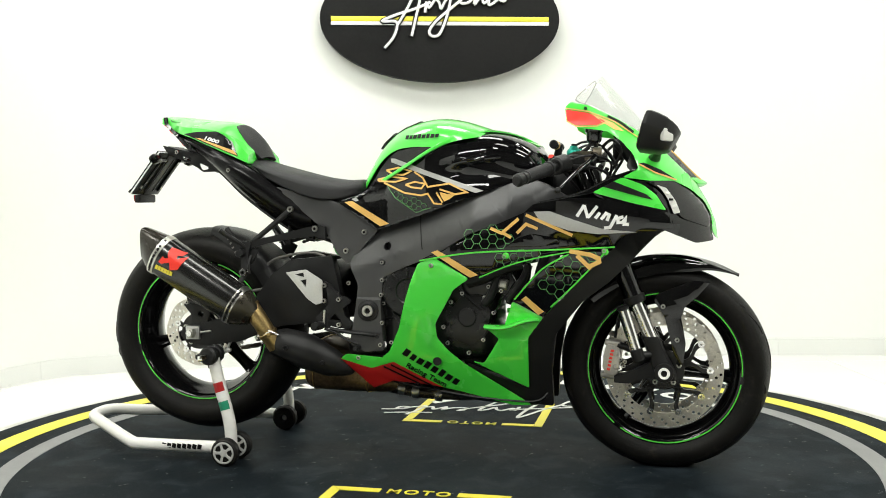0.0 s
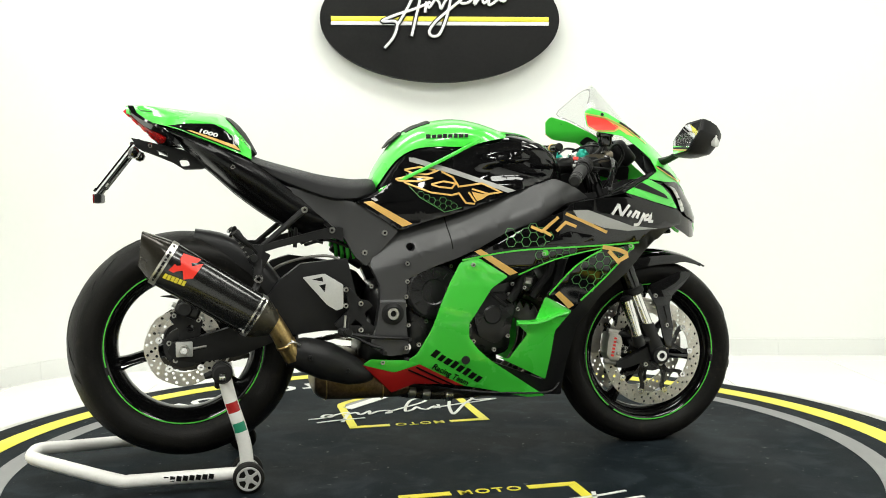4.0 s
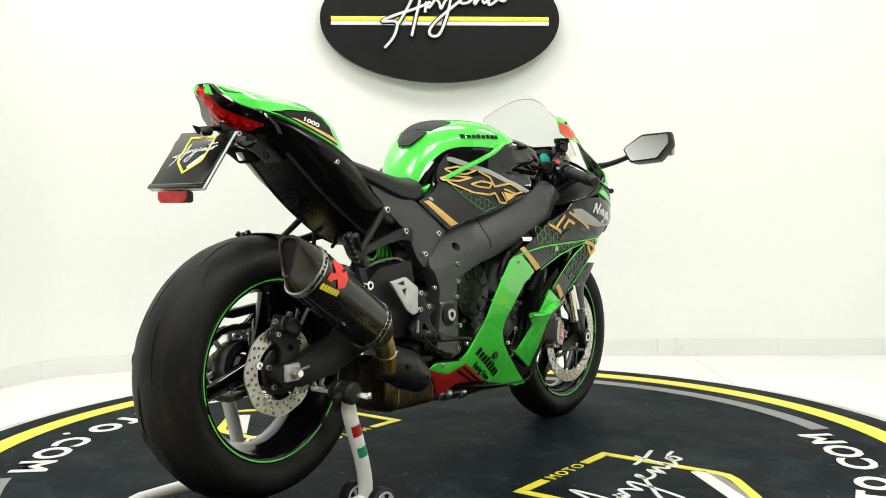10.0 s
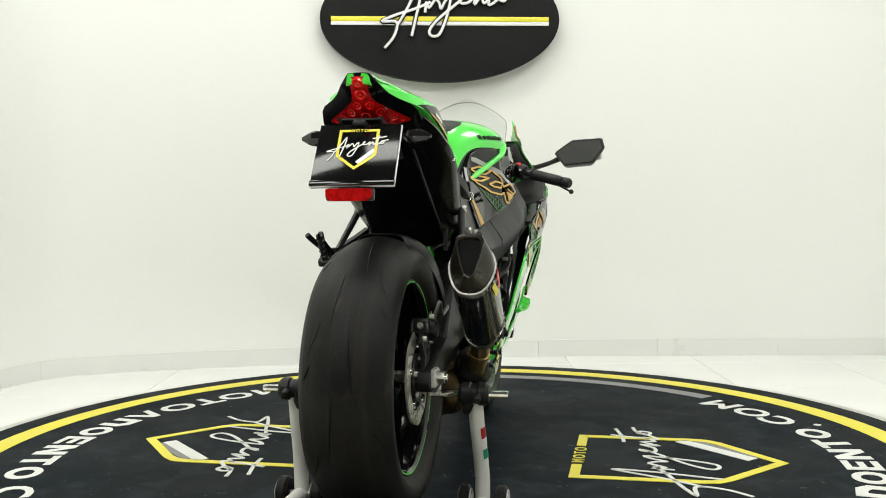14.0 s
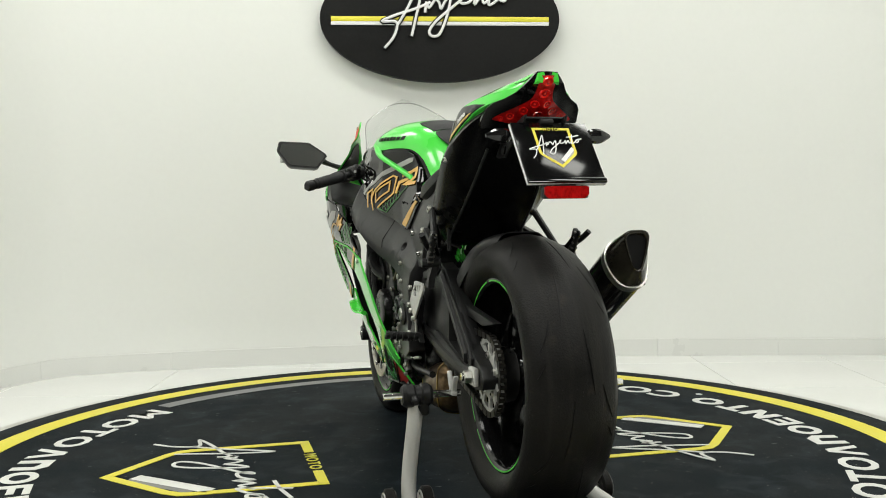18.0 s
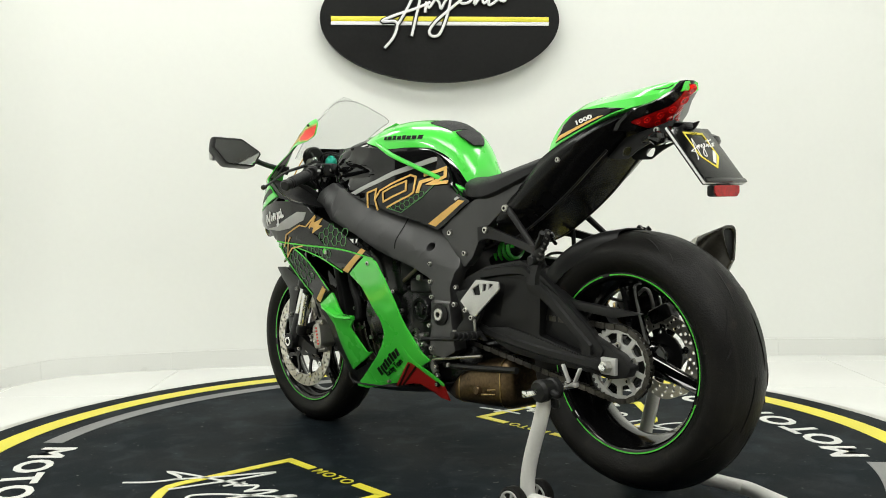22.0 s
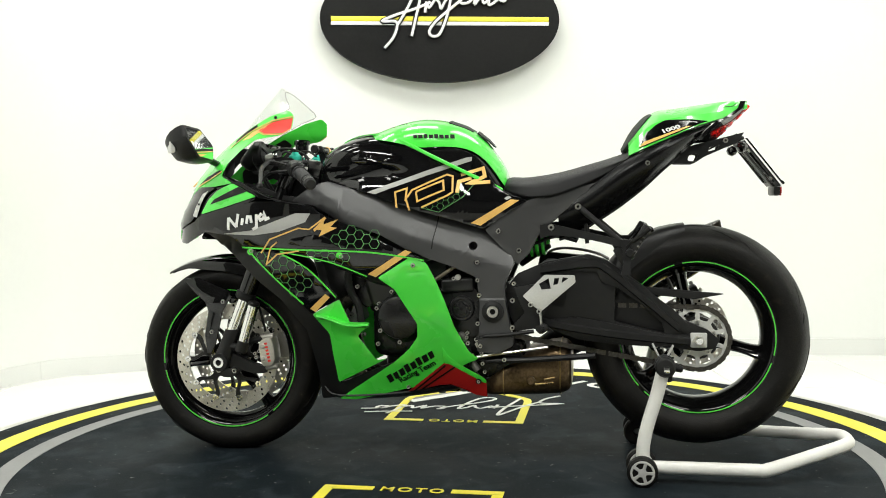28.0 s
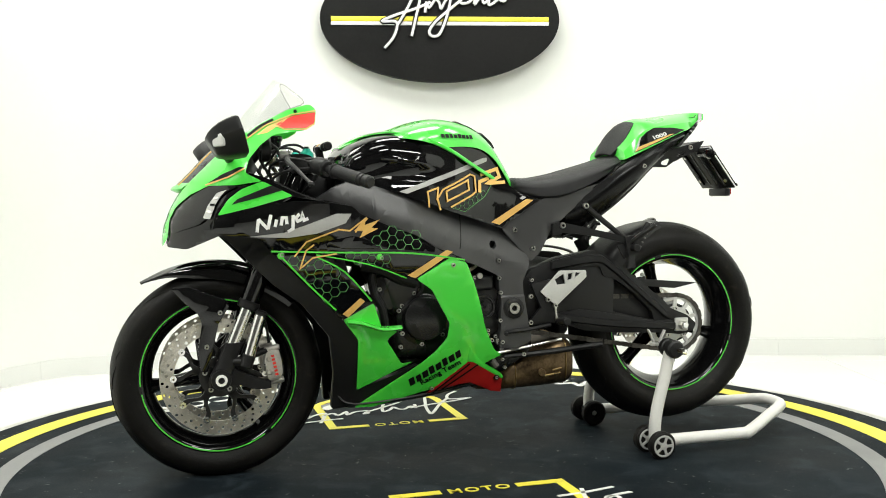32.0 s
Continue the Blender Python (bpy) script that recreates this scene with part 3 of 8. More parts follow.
for mid in (90, 270):
    along = 0.0
    for glyph, w in zip(GLYPHS, WIDTHS):
        ang = mid + (along + w / 2 - total / 2) / total * 93.4
        along += w
        # tops towards the middle of the turntable, read anticlockwise
        m = pose(0, 0, 0, 0, 0, ang) @ pose(LETTER_R, 0, 0.0, 0, 0, 90)
        if len(glyph) == 1:
            bm = text_mesh(glyph, 0.149, m @ pose(0, -LETTER_H * 0.42 if glyph == "." else 0.0, 0.0006) @ Matrix.Diagonal((1.2 if glyph != "." else 1.0, 1, 1, 1)), 0.0006, bold=0.004)
            part("letter", bm, DECKWHITE, deck)
        else:
            outer, holes = block_shape(glyph, 0.120 * w, LETTER_H)
            part("letter_block", deck_shape(outer, holes, m), DECKWHITE, deck)


def shield(m, w, h, line_w, lift_z, target, mats, thick=0.0008):
    """A shield outline with a notched top, a slanted double bar and a pen flourish. Top towards +b."""
    yellow, white, grey, word_mat = mats

    def lay(a, b, t):
        return m @ Vector((a, b, lift_z + t))
    half = w / 2
    left = [(-half * 0.46, h / 2), (-half, h / 2), (-half, -h * 0.10), (-half * 0.97, -h * 0.16), (-half * 0.85, -h * 0.22), (0, -h / 2), (half * 0.85, -h * 0.22), (half * 0.97, -h * 0.16), (half, -h * 0.10), (half, h / 2), (half * 0.46, h / 2)]
    part("shield_outline", stroke(left, line_w, lay, thick), yellow, target, "yellow shield outline")
    part("shield_bar", stroke([(half * 0.10, -h * 0.365), (half * 0.93, -h * 0.02)], line_w * 1.45, lay, thick), white, target, "white slanted bar")
    part("shield_bar", stroke([(half * 0.20, -h * 0.395), (half * 0.93, -h * 0.105)], line_w * 0.9, lay, thick * 0.9), grey, target, "grey slanted bar")
    part("word", text_mesh("MOTO", line_w * 1.75, m @ pose(0, h / 2 - line_w * 0.1, lift_z), thick, spacing=1.25, bold=line_w * 0.02) , yellow, target)
    bm = bmesh.new()
    for ln in scribble(half * 1.87):
        stroke([(a - half * 0.45, b + h * 0.16) for a, b in ln], line_w * 0.40, lambda a, b, t: m @ Vector((a, b, lift_z + thick + t)), thick, bm=bm)
    part("flourish", bm, white, target, "white pen flourish")


for side in (1, -1):
    # top of the shield towards the middle
    shield(pose(0.012 if side > 0 else 0.035, 0.697 if side > 0 else -0.719, 0.0, 0, 0, 0 if side < 0 else 180), 0.47, 0.594, 0.030, 0.0009, deck, (DECKYELLOW, DECKWHITE, DECKGREY, DECKYELLOW))


# ---- the motorcycle: x forward, y to its left, origin on the turntable's axis ----
bike = empty("motorcycle", "lime green and black sports motorcycle on a rear stand", "motorcycle")
REAR, FRONT = Vector((-0.765, 0, 0.380)), Vector((0.675, 0, 0.292))


def lerp_table(table, v):
    return float(np.interp(v, [a for a, _ in table], [b for _, b in table]))


HULL_Z = [0.15, 0.22, 0.32, 0.45, 0.60, 0.66, 0.72, 0.80, 0.86, 0.90, 0.95, 1.0, 1.05, 1.14]
HULL_W = [0.10, 0.125, 0.175, 0.222, 0.258, 0.266, 0.282, 0.288, 0.285, 0.262, 0.215, 0.184, 0.172, 0.12]
NOSE_Z = [0.60, 0.66, 0.70, 0.72, 0.76, 0.80, 0.85, 0.92, 1.03, 1.14]
NOSE_X = [0.875, 0.826, 0.82, 0.822, 0.806, 0.780, 0.757, 0.702, 0.614, 0.500]


def hull(x, z):
    """Half width of the fairing; it closes at the nose, whose foremost x changes with height."""
    w = float(np.interp(z, HULL_Z, HULL_W))
    if x > 0.40:
        r = min(1.0, (x - 0.40) / (float(np.interp(z, NOSE_Z, NOSE_X)) - 0.396))
        w *= math.sqrt(max(0.0004, 1 - r ** (2.5 if z > 0.66 else 2.0)))
    if z > 0.66:
        w -= 0.12 * max(0.0, 0.4 - x) * min(1.0, (z - 0.66) / 0.06)
    if x < -0.02:
        w -= 0.05 * (-0.02 - x)
    return w


def flush(x, z):
    return hull(x, z)


def over(yfun, side, up=0.0012):
    return lambda a, b, t: Vector((a, side * (yfun(a, b) + up + t), b))


def comb_film(bm, parent, material=None):
    return tagged(part("honeycomb_film", bm, material or LIME, parent, "fine green honeycomb outline graphic"), kind="stuff")


# -- wheels --
def wheel(name, centre, radius, width, rim_r, spokes, turn, label):
    hub = part(name, lathe([(0.018, -0.045), (0.042, -0.045), (0.045, -0.03), (0.032, 0.0), (0.045, 0.03), (0.042, 0.045), (0.018, 0.045)], 32, "y", centre), GLOSS, bike, label)
    w = width / 2
    crown = []
    for i in range(15):
        a = -1 + 2 * i / 14
        crown.append((radius - 0.34 * w * abs(a) ** 2.3 - 0.10 * w * abs(a), a * w))
    shoulder = radius - 0.44 * w
    prof = [(rim_r - 0.004, -w * 0.72), (rim_r + 0.012, -w * 0.86), ((rim_r + shoulder) / 2, -w * 0.985), (shoulder - 0.004, -w)] + crown[1:-1] + [(shoulder - 0.004, w), ((rim_r + shoulder) / 2, w * 0.985), (rim_r + 0.012, w * 0.86), (rim_r - 0.004, w * 0.72)]
    tyre = part("tyre", lathe(prof, 96, "y", centre, closed=False), RUBBER, hub, "worn black sports tyre with sparse grooves", sharp=60)
    # tread grooves: short slanted cuts read as thin dark lines just proud of the rubber
    cut = bmesh.new()
    for i in range(7):
        for s in (-1, 1):
            for a0, a1, start, sweep in ((0.16, 0.30, 0.0, 0.42), (0.52, 0.80, 0.36, 0.24), (0.70, 0.86, 0.66, 0.10)):
                pts = []
                for k in range(7):
                    u = k / 6
                    a = s * (a0 + (a1 - a0) * u ** 1.3)
                    ang = 2 * math.pi * (i + 0.5 * (s > 0)) / 7 + start + sweep * u
                    r = radius - 0.34 * w * abs(a) ** 2.3 - 0.10 * w * abs(a) + 0.0003
                    pts.append((centre.x + r * math.cos(ang), centre.y + a * w, centre.z + r * math.sin(ang)))
                tube(pts, 0.0024, 5, cut, 2, flat=0.4, radii=[0.0008, 0.0024, 0.0026, 0.0022, 0.0008])
    tagged(part("tread_groove", cut, BLACKFILM, tyre, "thin slanted tread grooves cut in the rubber"), kind="stuff")
    rw = w * 0.74
    rim = [(rim_r + 0.003, -rw - 0.004), (rim_r + 0.002, -rw + 0.004), (rim_r - 0.008, -rw + 0.006), (rim_r - 0.013, -rw * 0.45), (rim_r - 0.014, rw * 0.45), (rim_r - 0.008, rw - 0.006), (rim_r + 0.002, rw - 0.004), (rim_r + 0.003, rw + 0.004),
           (rim_r - 0.006, rw + 0.004), (rim_r - 0.013, rw - 0.002), (rim_r - 0.016, rw - 0.010), (rim_r - 0.021, rw * 0.72), (rim_r - 0.034, rw * 0.30), (rim_r - 0.036, rw * 0.12), (rim_r - 0.036, -rw * 0.12), (rim_r - 0.034, -rw * 0.30), (rim_r - 0.021, -rw * 0.72), (rim_r - 0.016, -rw + 0.010), (rim_r - 0.013, -rw + 0.002), (rim_r - 0.006, -rw - 0.004)]
    part("rim", lathe(rim, 80, "y", centre), RIMBLACK, hub, "gloss black wheel rim")
    for s in (-1, 1):
        for k in range(3):
            arc = lathe([(rim_r - 0.0040, s * (rw + 0.0035)), (rim_r - 0.0005, s * (rw + 0.0045)), (rim_r - 0.0005, s * (rw + 0.0055)), (rim_r - 0.0040, s * (rw + 0.0048))], 30, "y", centre, arc=(turn + k * 120 + 3, turn + k * 120 + 117))
            part("rim_stripe", arc, LIME, hub, "lime green rim stripe")
    for s in (-1, 1):
        part("rim_lip", lathe([(rim_r - 0.0055, s * (rw + 0.0042)), (rim_r - 0.0045, s * (rw + 0.0055)), (rim_r - 0.010, s * (rw + 0.003)), (rim_r - 0.0125, s * (rw - 0.001))], 80, "y", centre), GLOSS, hub, "gloss black rim lip")
    for k in range(spokes):
        a = radians(turn + 360 / spokes * k)
        d, n = Vector((math.cos(a), 0, math.sin(a))), Vector((-math.sin(a), 0, math.cos(a)))
        secs = []
        for r, half, th in ((0.035, 0.024, 0.034), (0.07, 0.021, 0.028), (rim_r * 0.6, 0.0165, 0.021), (rim_r - 0.04, 0.020, 0.022), (rim_r - 0.016, 0.036, 0.026)):
            c = centre + d * r
            secs.append([c + n * (half * q) + Vector((0, th * v, 0)) for q, v in ((1, 0.3), (0.55, 1), (0, 0.72), (-0.55, 1), (-1, 0.3), (-1, -0.3), (-0.55, -1), (0, -0.72), (0.55, -1), (1, -0.3))])
        part("spoke", skin(secs, steps=4, cross=2), GLOSS, hub, "gloss black fluted spoke")
    return hub


rear_wheel = wheel("rear_wheel", REAR, 0.326, 0.198, 0.222, 3, 76, "black rear wheel with lime green rim stripes")
front_wheel = wheel("front_wheel", FRONT, 0.300, 0.122, 0.220, 3, -8, "black front wheel with lime green rim stripes")


def brake_disc(centre, y, r1, r0, holes, parent, wave=0.0, th=0.005, label="drilled steel brake disc"):
    bm = bmesh.new()
    outer = [(r1 + wave * math.cos(8 * a)) for a in [2 * math.pi * i / 96 for i in range(96)]]
    outer = [(centre.x + r * math.cos(2 * math.pi * i / 96), centre.z + r * math.sin(2 * math.pi * i / 96)) for i, r in enumerate(outer)]
    cut = [circle(centre.x, centre.z, r0, 64)]
    for k in range(holes):
        for j, f in enumerate((0.2, 0.5, 0.8)):
            a = 2 * math.pi * (k + 0.33 * j) / holes
            r = r0 + (r1 - r0) * f
            cut.append(circle(centre.x + r * math.cos(a), centre.z + r * math.sin(a), 0.0045, 8))
    faces = fill(bm, outer, cut, lambda a, b: (a, y, b))
    got = bmesh.ops.extrude_face_region(bm, geom=faces)
    bmesh.ops.translate(bm, vec=(0, th, 0), verts=[g for g in got["geom"] if isinstance(g, bmesh.types.BMVert)])
    bmesh.ops.recalc_face_normals(bm, faces=bm.faces)
    disc = part("brake_disc", bm, DISC, parent, label)
    return disc


def disc_carrier(centre, y, r0, arms, parent):
    carrier = part("disc_carrier", lathe([(0.03, y - 0.004), (0.056, y - 0.005), (0.058, y - 0.003), (0.058, y + 0.003), (0.056, y + 0.005), (0.03, y + 0.004)], 32, "y", centre), ENGINE, parent, "black forked disc carrier")
    forks = arms // 2 if arms > 5 else arms
    spread = math.pi / arms if arms > 5 else 0.0
    for k in range(forks):
        mid_a = 2 * math.pi * (k + 0.25) / forks
        for u in ((-1, 1) if spread else (0,)):
            end = mid_a + u * spread
            line = [(mid_a, 0.050, 0.013), (mid_a + u * spread * 0.2, 0.050 + (r0 - 0.050) * 0.35, 0.0075), (end, 0.050 + (r0 - 0.050) * 0.75, 0.0065), (end, r0 + 0.001, 0.0085)]
            secs = []
            for ang, r, half in line:
                d, n = Vector((math.cos(ang), 0, math.sin(ang))), Vector((-math.sin(ang), 0, math.cos(ang)))
                secs.append([centre + d * r + n * (half * q) + Vector((0, y + v * 0.0035, 0)) for q, v in ((1, -1), (1, 1), (-1, 1), (-1, -1))])
            part("carrier_arm", skin(secs, steps=3, cross=1), ENGINE, carrier)
        d = Vector((math.cos(mid_a), 0, math.sin(mid_a)))
        part("carrier_bolt", bolt(tuple(centre + d * 0.044 + Vector((0, y + math.copysign(0.005, y), 0))), 0.0075, 1 if y > 0 else -1), STEEL, carrier)
    for k in range(arms):
        a = 2 * math.pi * (k + (0.0 if spread else 0.25)) / arms
        c = centre + Vector((math.cos(a) * (r0 + 0.001), y, math.sin(a) * (r0 + 0.001)))
        part("disc_button", lathe([(0.003, -0.007), (0.0095, -0.007), (0.0105, -0.004), (0.0105, 0.004), (0.0095, 0.007), (0.003, 0.007)], 14, "y", c), CHROME, carrier, "steel floating button")


for s in (-1, 1):
    brake_disc(FRONT, s * 0.066 - 0.0025, 0.166, 0.127, 30, front_wheel)
    disc_carrier(FRONT, s * 0.066, 0.127, 10, front_wheel)
brake_disc(REAR, -0.092, 0.110, 0.072, 22, rear_wheel, 0.0015)
disc_carrier(REAR, -0.09, 0.072, 5, rear_wheel)

# sprocket and chain on the left
SPY = 0.088
bm = bmesh.new()
teeth = []
for i in range(39 * 4):
    a = 2 * math.pi * i / (39 * 4)
    teeth.append((REAR.x + (0.094 if i % 4 in (0, 1) else 0.087) * math.cos(a), REAR.z + (0.094 if i % 4 in (0, 1) else 0.087) * math.sin(a)))
slots = []
for k in range(10):
    a0 = 2 * math.pi * k / 10
    slots.append([(REAR.x + r * math.cos(a0 + u), REAR.z + r * math.sin(a0 + u)) for r, u in ((0.055, -0.20), (0.076, -0.24), (0.079, 0.0), (0.076, 0.24), (0.055, 0.20), (0.052, 0.0))])
faces = fill(bm, teeth, [circle(REAR.x, REAR.z, 0.034, 24)] + slots, lambda a, b: (a, SPY, b))
got = bmesh.ops.extrude_face_region(bm, geom=faces)
bmesh.ops.translate(bm, vec=(0, 0.007, 0), verts=[g for g in got["geom"] if isinstance(g, bmesh.types.BMVert)])
bmesh.ops.recalc_face_normals(bm, faces=bm.faces)
sprocket = part("sprocket", bm, SILVER, rear_wheel, "silver toothed rear sprocket")
for k in range(5):
    a = 2 * math.pi * (k + 0.25) / 5
    part("sprocket_nut", bolt((REAR.x + 0.047 * math.cos(a), SPY + 0.006, REAR.z + 0.047 * math.sin(a)), 0.008, 1), STEEL, sprocket)
part("hub_carrier", lathe([(0.02, 0.03), (0.062, 0.04), (0.066, 0.06), (0.062, SPY - 0.001), (0.02, SPY - 0.001)], 32, "y", REAR), ENGINE, rear_wheel)

GEARBOX = Vector((-0.13, 0, 0.442))
pitch = 0.0159


def chain_path():
    """The chain's loop: round the rear sprocket, forward along both runs, round the front one."""
    r0, r1 = 0.090, 0.042
    d = GEARBOX - REAR
    dist, base = d.length, math.atan2(d.z, d.x)
    off = math.acos((r0 - r1) / dist)
    pts = []
    for k in range(60):
        a = base + off + (2 * math.pi - 2 * off) * k / 59
        pts.append((REAR.x + r0 * math.cos(a), REAR.z + r0 * math.sin(a)))
    for k in range(16):
        a = base - off + 2 * off * k / 15
        pts.append((GEARBOX.x + r1 * math.cos(a), GEARBOX.z + r1 * math.sin(a)))
    return [Vector((x, z)) for x, z in pts + pts[:1]]


loop = chain_path()
chain = part("drive_chain", rod((GEARBOX.x, SPY - 0.004, GEARBOX.z), (GEARBOX.x, SPY + 0.012, GEARBOX.z), 0.036, segs=24), CHAINMAT, bike, "oily steel drive chain")
link_bm = bmesh.new()
seg = 0
walked, want = 0.0, 0.0
cells = []
for a, b in zip(loop, loop[1:]):
    ln = (b - a).length
    while want <= walked + ln:
        cells.append((a.lerp(b, (want - walked) / ln), math.atan2((b - a).y, (b - a).x)))
        want += pitch
    walked += ln
for i, (c, a) in enumerate(cells):
    for s in (-1, 1):
        yy = SPY + 0.0035 + s * (0.0075 if i % 2 else 0.0055)
        box((pitch * 1.5, 0.0016, 0.0140 if i % 2 else 0.0115), (c.x, yy, c.y), (0, -math.degrees(a), 0), 0.0, link_bm)
    box((0.010, 0.012, 0.009), (c.x + math.cos(a) * pitch / 2, SPY + 0.0035, c.y + math.sin(a) * pitch / 2), (0, -math.degrees(a), 0), 0.0, link_bm)
tagged(part("chain_link", link_bm, CHAINMAT, chain, "run of oily steel chain links"), kind="stuff")

# -- swingarm --
swing = part("swingarm", plate([(-0.199, 0.504), (-0.25, 0.568), (-0.335, 0.604), (-0.455, 0.624), (-0.506, 0.609), (-0.553, 0.576), (-0.618, 0.528), (-0.704, 0.444), (-0.791, 0.408), (-0.823, 0.38), (-0.812, 0.356), (-0.765, 0.347), (-0.705, 0.355), (-0.532, 0.364), (-0.428, 0.376), (-0.343, 0.407), (-0.241, 0.415)], 0.125, 0.035, 1, [rounded([(-0.532, 0.533), (-0.57, 0.512), (-0.663, 0.428), (-0.673, 0.397), (-0.618, 0.408), (-0.528, 0.43)], 0.006)]), MATTE, bike, "matte black braced swingarm")
bm = skin([[(x, 0.131 + o, z + h) for o, h in ((0, 0.012), (0.006, 0.008), (0.006, -0.008), (0, -0.012), (-0.01, -0.008), (-0.01, 0.008))] for x, z in [(-0.291, 0.439), (-0.376, 0.417), (-0.53, 0.394), (-0.685, 0.38), (-0.765, 0.375)]], steps=4, cross=1)
part("arm_rib", bm, MATTE, swing, "matte black lower rib")
bm = skin([[(x, 0.131 + o, z + h) for o, h in ((0, 0.014), (0.008, 0.009), (0.008, -0.009), (0, -0.014), (-0.012, -0.009), (-0.012, 0.009))] for x, z in [(-0.317, 0.581), (-0.462, 0.599), (-0.513, 0.578), (-0.616, 0.494), (-0.711, 0.414)]], steps=4, cross=1)
part("arm_rib", bm, MATTE, swing, "matte black upper brace")
right_arm = [(-0.305, 0.621), (-0.438, 0.609), (-0.498, 0.565), (-0.589, 0.448), (-0.727, 0.411), (-0.798, 0.397), (-0.812, 0.374), (-0.792, 0.35), (-0.729, 0.339), (-0.611, 0.354), (-0.476, 0.405), (-0.375, 0.415), (-0.258, 0.411)]
part("swingarm_side", plate(right_arm, 0.128, 0.04, -1), MATTE, swing, "matte black curved swingarm side")
part("swingarm_bridge", box((0.13, 0.25, 0.15), (-0.36, 0, 0.52), (0, -12, 0), 0.03, segs=3), MATTE, swing)
for s in (-1, 1):
    c = (REAR.x, s * 0.132, REAR.z)
    part("axle_block", box((0.046, 0.012, 0.042), c, bevel=0.003), SILVER, swing, "silver chain adjuster block")
    part("axle_nut", rod((REAR.x, s * 0.136, REAR.z), (REAR.x, s * 0.156, REAR.z), 0.0155, segs=6, bevel=0.002), STEEL, swing, "steel axle nut")
    part("axle_end", rod((REAR.x, s * 0.15, REAR.z), (REAR.x, s * 0.162, REAR.z), 0.010, segs=16), CHROME, swing)
    part("adjuster_bolt", rod((REAR.x + 0.02, s * 0.130, REAR.z + 0.0), (REAR.x + 0.06, s * 0.130, REAR.z + 0.006), 0.0035, segs=8), STEEL, swing)
part("rear_axle", rod((REAR.x, -0.13, REAR.z), (REAR.x, 0.13, REAR.z), 0.014), STEEL, swing)
# rear hugger, over the front of the tyre
secs = []
for k in range(7):
    a = radians(84 - 72 * k / 6)
    r = 0.333 + 0.003 * math.sin(k)
    w = (0.06, 0.085, 0.098, 0.105, 0.11, 0.112, 0.112)[k]
    secs.append([REAR + Vector((math.cos(a) * (r - q), y * w, math.sin(a) * (r - q))) for y, q in ((-1, (0.03, 0.045, 0.06, 0.06, 0.06, 0.06, 0.06)[k]), (-0.97, 0.02), (-0.7, 0.003), (0, 0), (0.7, 0.003), (0.97, 0.02), (1, (0.03, 0.045, 0.06, 0.06, 0.06, 0.06, 0.06)[k]))])
part("rear_hugger", thicken(skin(secs, False, False, 3, cross=3), 0.003), MATTE, swing, "black hugger over the rear tyre")

# rear caliper, hung on a bracket over the disc
cal = part("rear_caliper", box((0.070, 0.046, 0.040), (REAR.x + 0.012, -0.103, REAR.z + 0.108), (0, 25, 0), 0.010, segs=3), ENGINE, bike, "black rear brake caliper")
part("caliper_cylinder", rod((REAR.x + 0.004, -0.118, REAR.z + 0.112), (REAR.x + 0.004, -0.140, REAR.z + 0.112), 0.021, segs=20, bevel=0.004), ENGINE, cal)
part("caliper_pin", rod((REAR.x - 0.03, -0.105, REAR.z + 0.125), (REAR.x + 0.055, -0.105, REAR.z + 0.075), 0.007, segs=12), STEEL, cal)
part("caliper_bracket", plate([(REAR.x - 0.024, REAR.z - 0.012), (REAR.x + 0.03, REAR.z - 0.012), (REAR.x + 0.052, REAR.z + 0.075), (REAR.x + 0.03, REAR.z + 0.098), (REAR.x - 0.022, REAR.z + 0.108), (REAR.x - 0.04, REAR.z + 0.085), (REAR.x - 0.012, REAR.z + 0.05)], 0.112, 0.010, -1, [circle(REAR.x + 0.018, REAR.z + 0.055, 0.010, 12)]), MATTE, cal)
for q in ((-0.026, 0.093), (0.040, 0.078), (0.0, 0.140)):
    part("caliper_bolt", bolt((REAR.x + q[0], -0.114 if q[1] < 0.1 else -0.126, REAR.z + q[1]), 0.0065, -1), STEEL, cal)
part("bleed_nipple", rod((REAR.x + 0.03, -0.118, REAR.z + 0.128), (REAR.x + 0.036, -0.118, REAR.z + 0.148), 0.004, segs=8), CHROME, cal)
part("brake_hose", tube([(REAR.x + 0.05, -0.115, REAR.z + 0.11), (REAR.x + 0.085, -0.128, REAR.z + 0.165), (REAR.x + 0.15, -0.122, REAR.z + 0.128), (REAR.x + 0.3, -0.118, REAR.z + 0.15)], 0.0048, 8), CAST, cal, "grey braided hose")

# -- frame --
spar = [(-0.152, 0.702), (-0.077, 0.726), (-0.021, 0.744), (0.079, 0.777), (0.178, 0.807), (0.257, 0.831), (0.307, 0.845), (0.353, 0.828), (0.417, 0.788), (0.336, 0.773), (0.256, 0.729), (0.137, 0.689), (0.067, 0.647), (-0.002, 0.615), (-0.072, 0.589), (-0.134, 0.56), (-0.143, 0.485), (-0.139, 0.39), (-0.134, 0.343), (-0.193, 0.337), (-0.24, 0.361), (-0.232, 0.406), (-0.218, 0.486), (-0.214, 0.539), (-0.242, 0.601), (-0.218, 0.663)]


def frame_y(x, z):
    """The spar swells outward below the tank, and its upper edge leans inward."""
    wide = float(np.interp(x, [-0.25, -0.15, -0.05, 0.05, 0.15, 0.25, 0.33, 0.42], [0.156, 0.158, 0.174, 0.210, 0.238, 0.236, 0.210, 0.175]))
    return wide + (0.006 if z < 0.5 else 0.0) - min(0.06, 0.55 * max(0.0, z - (0.735 + 0.38 * (x - 0.17))))


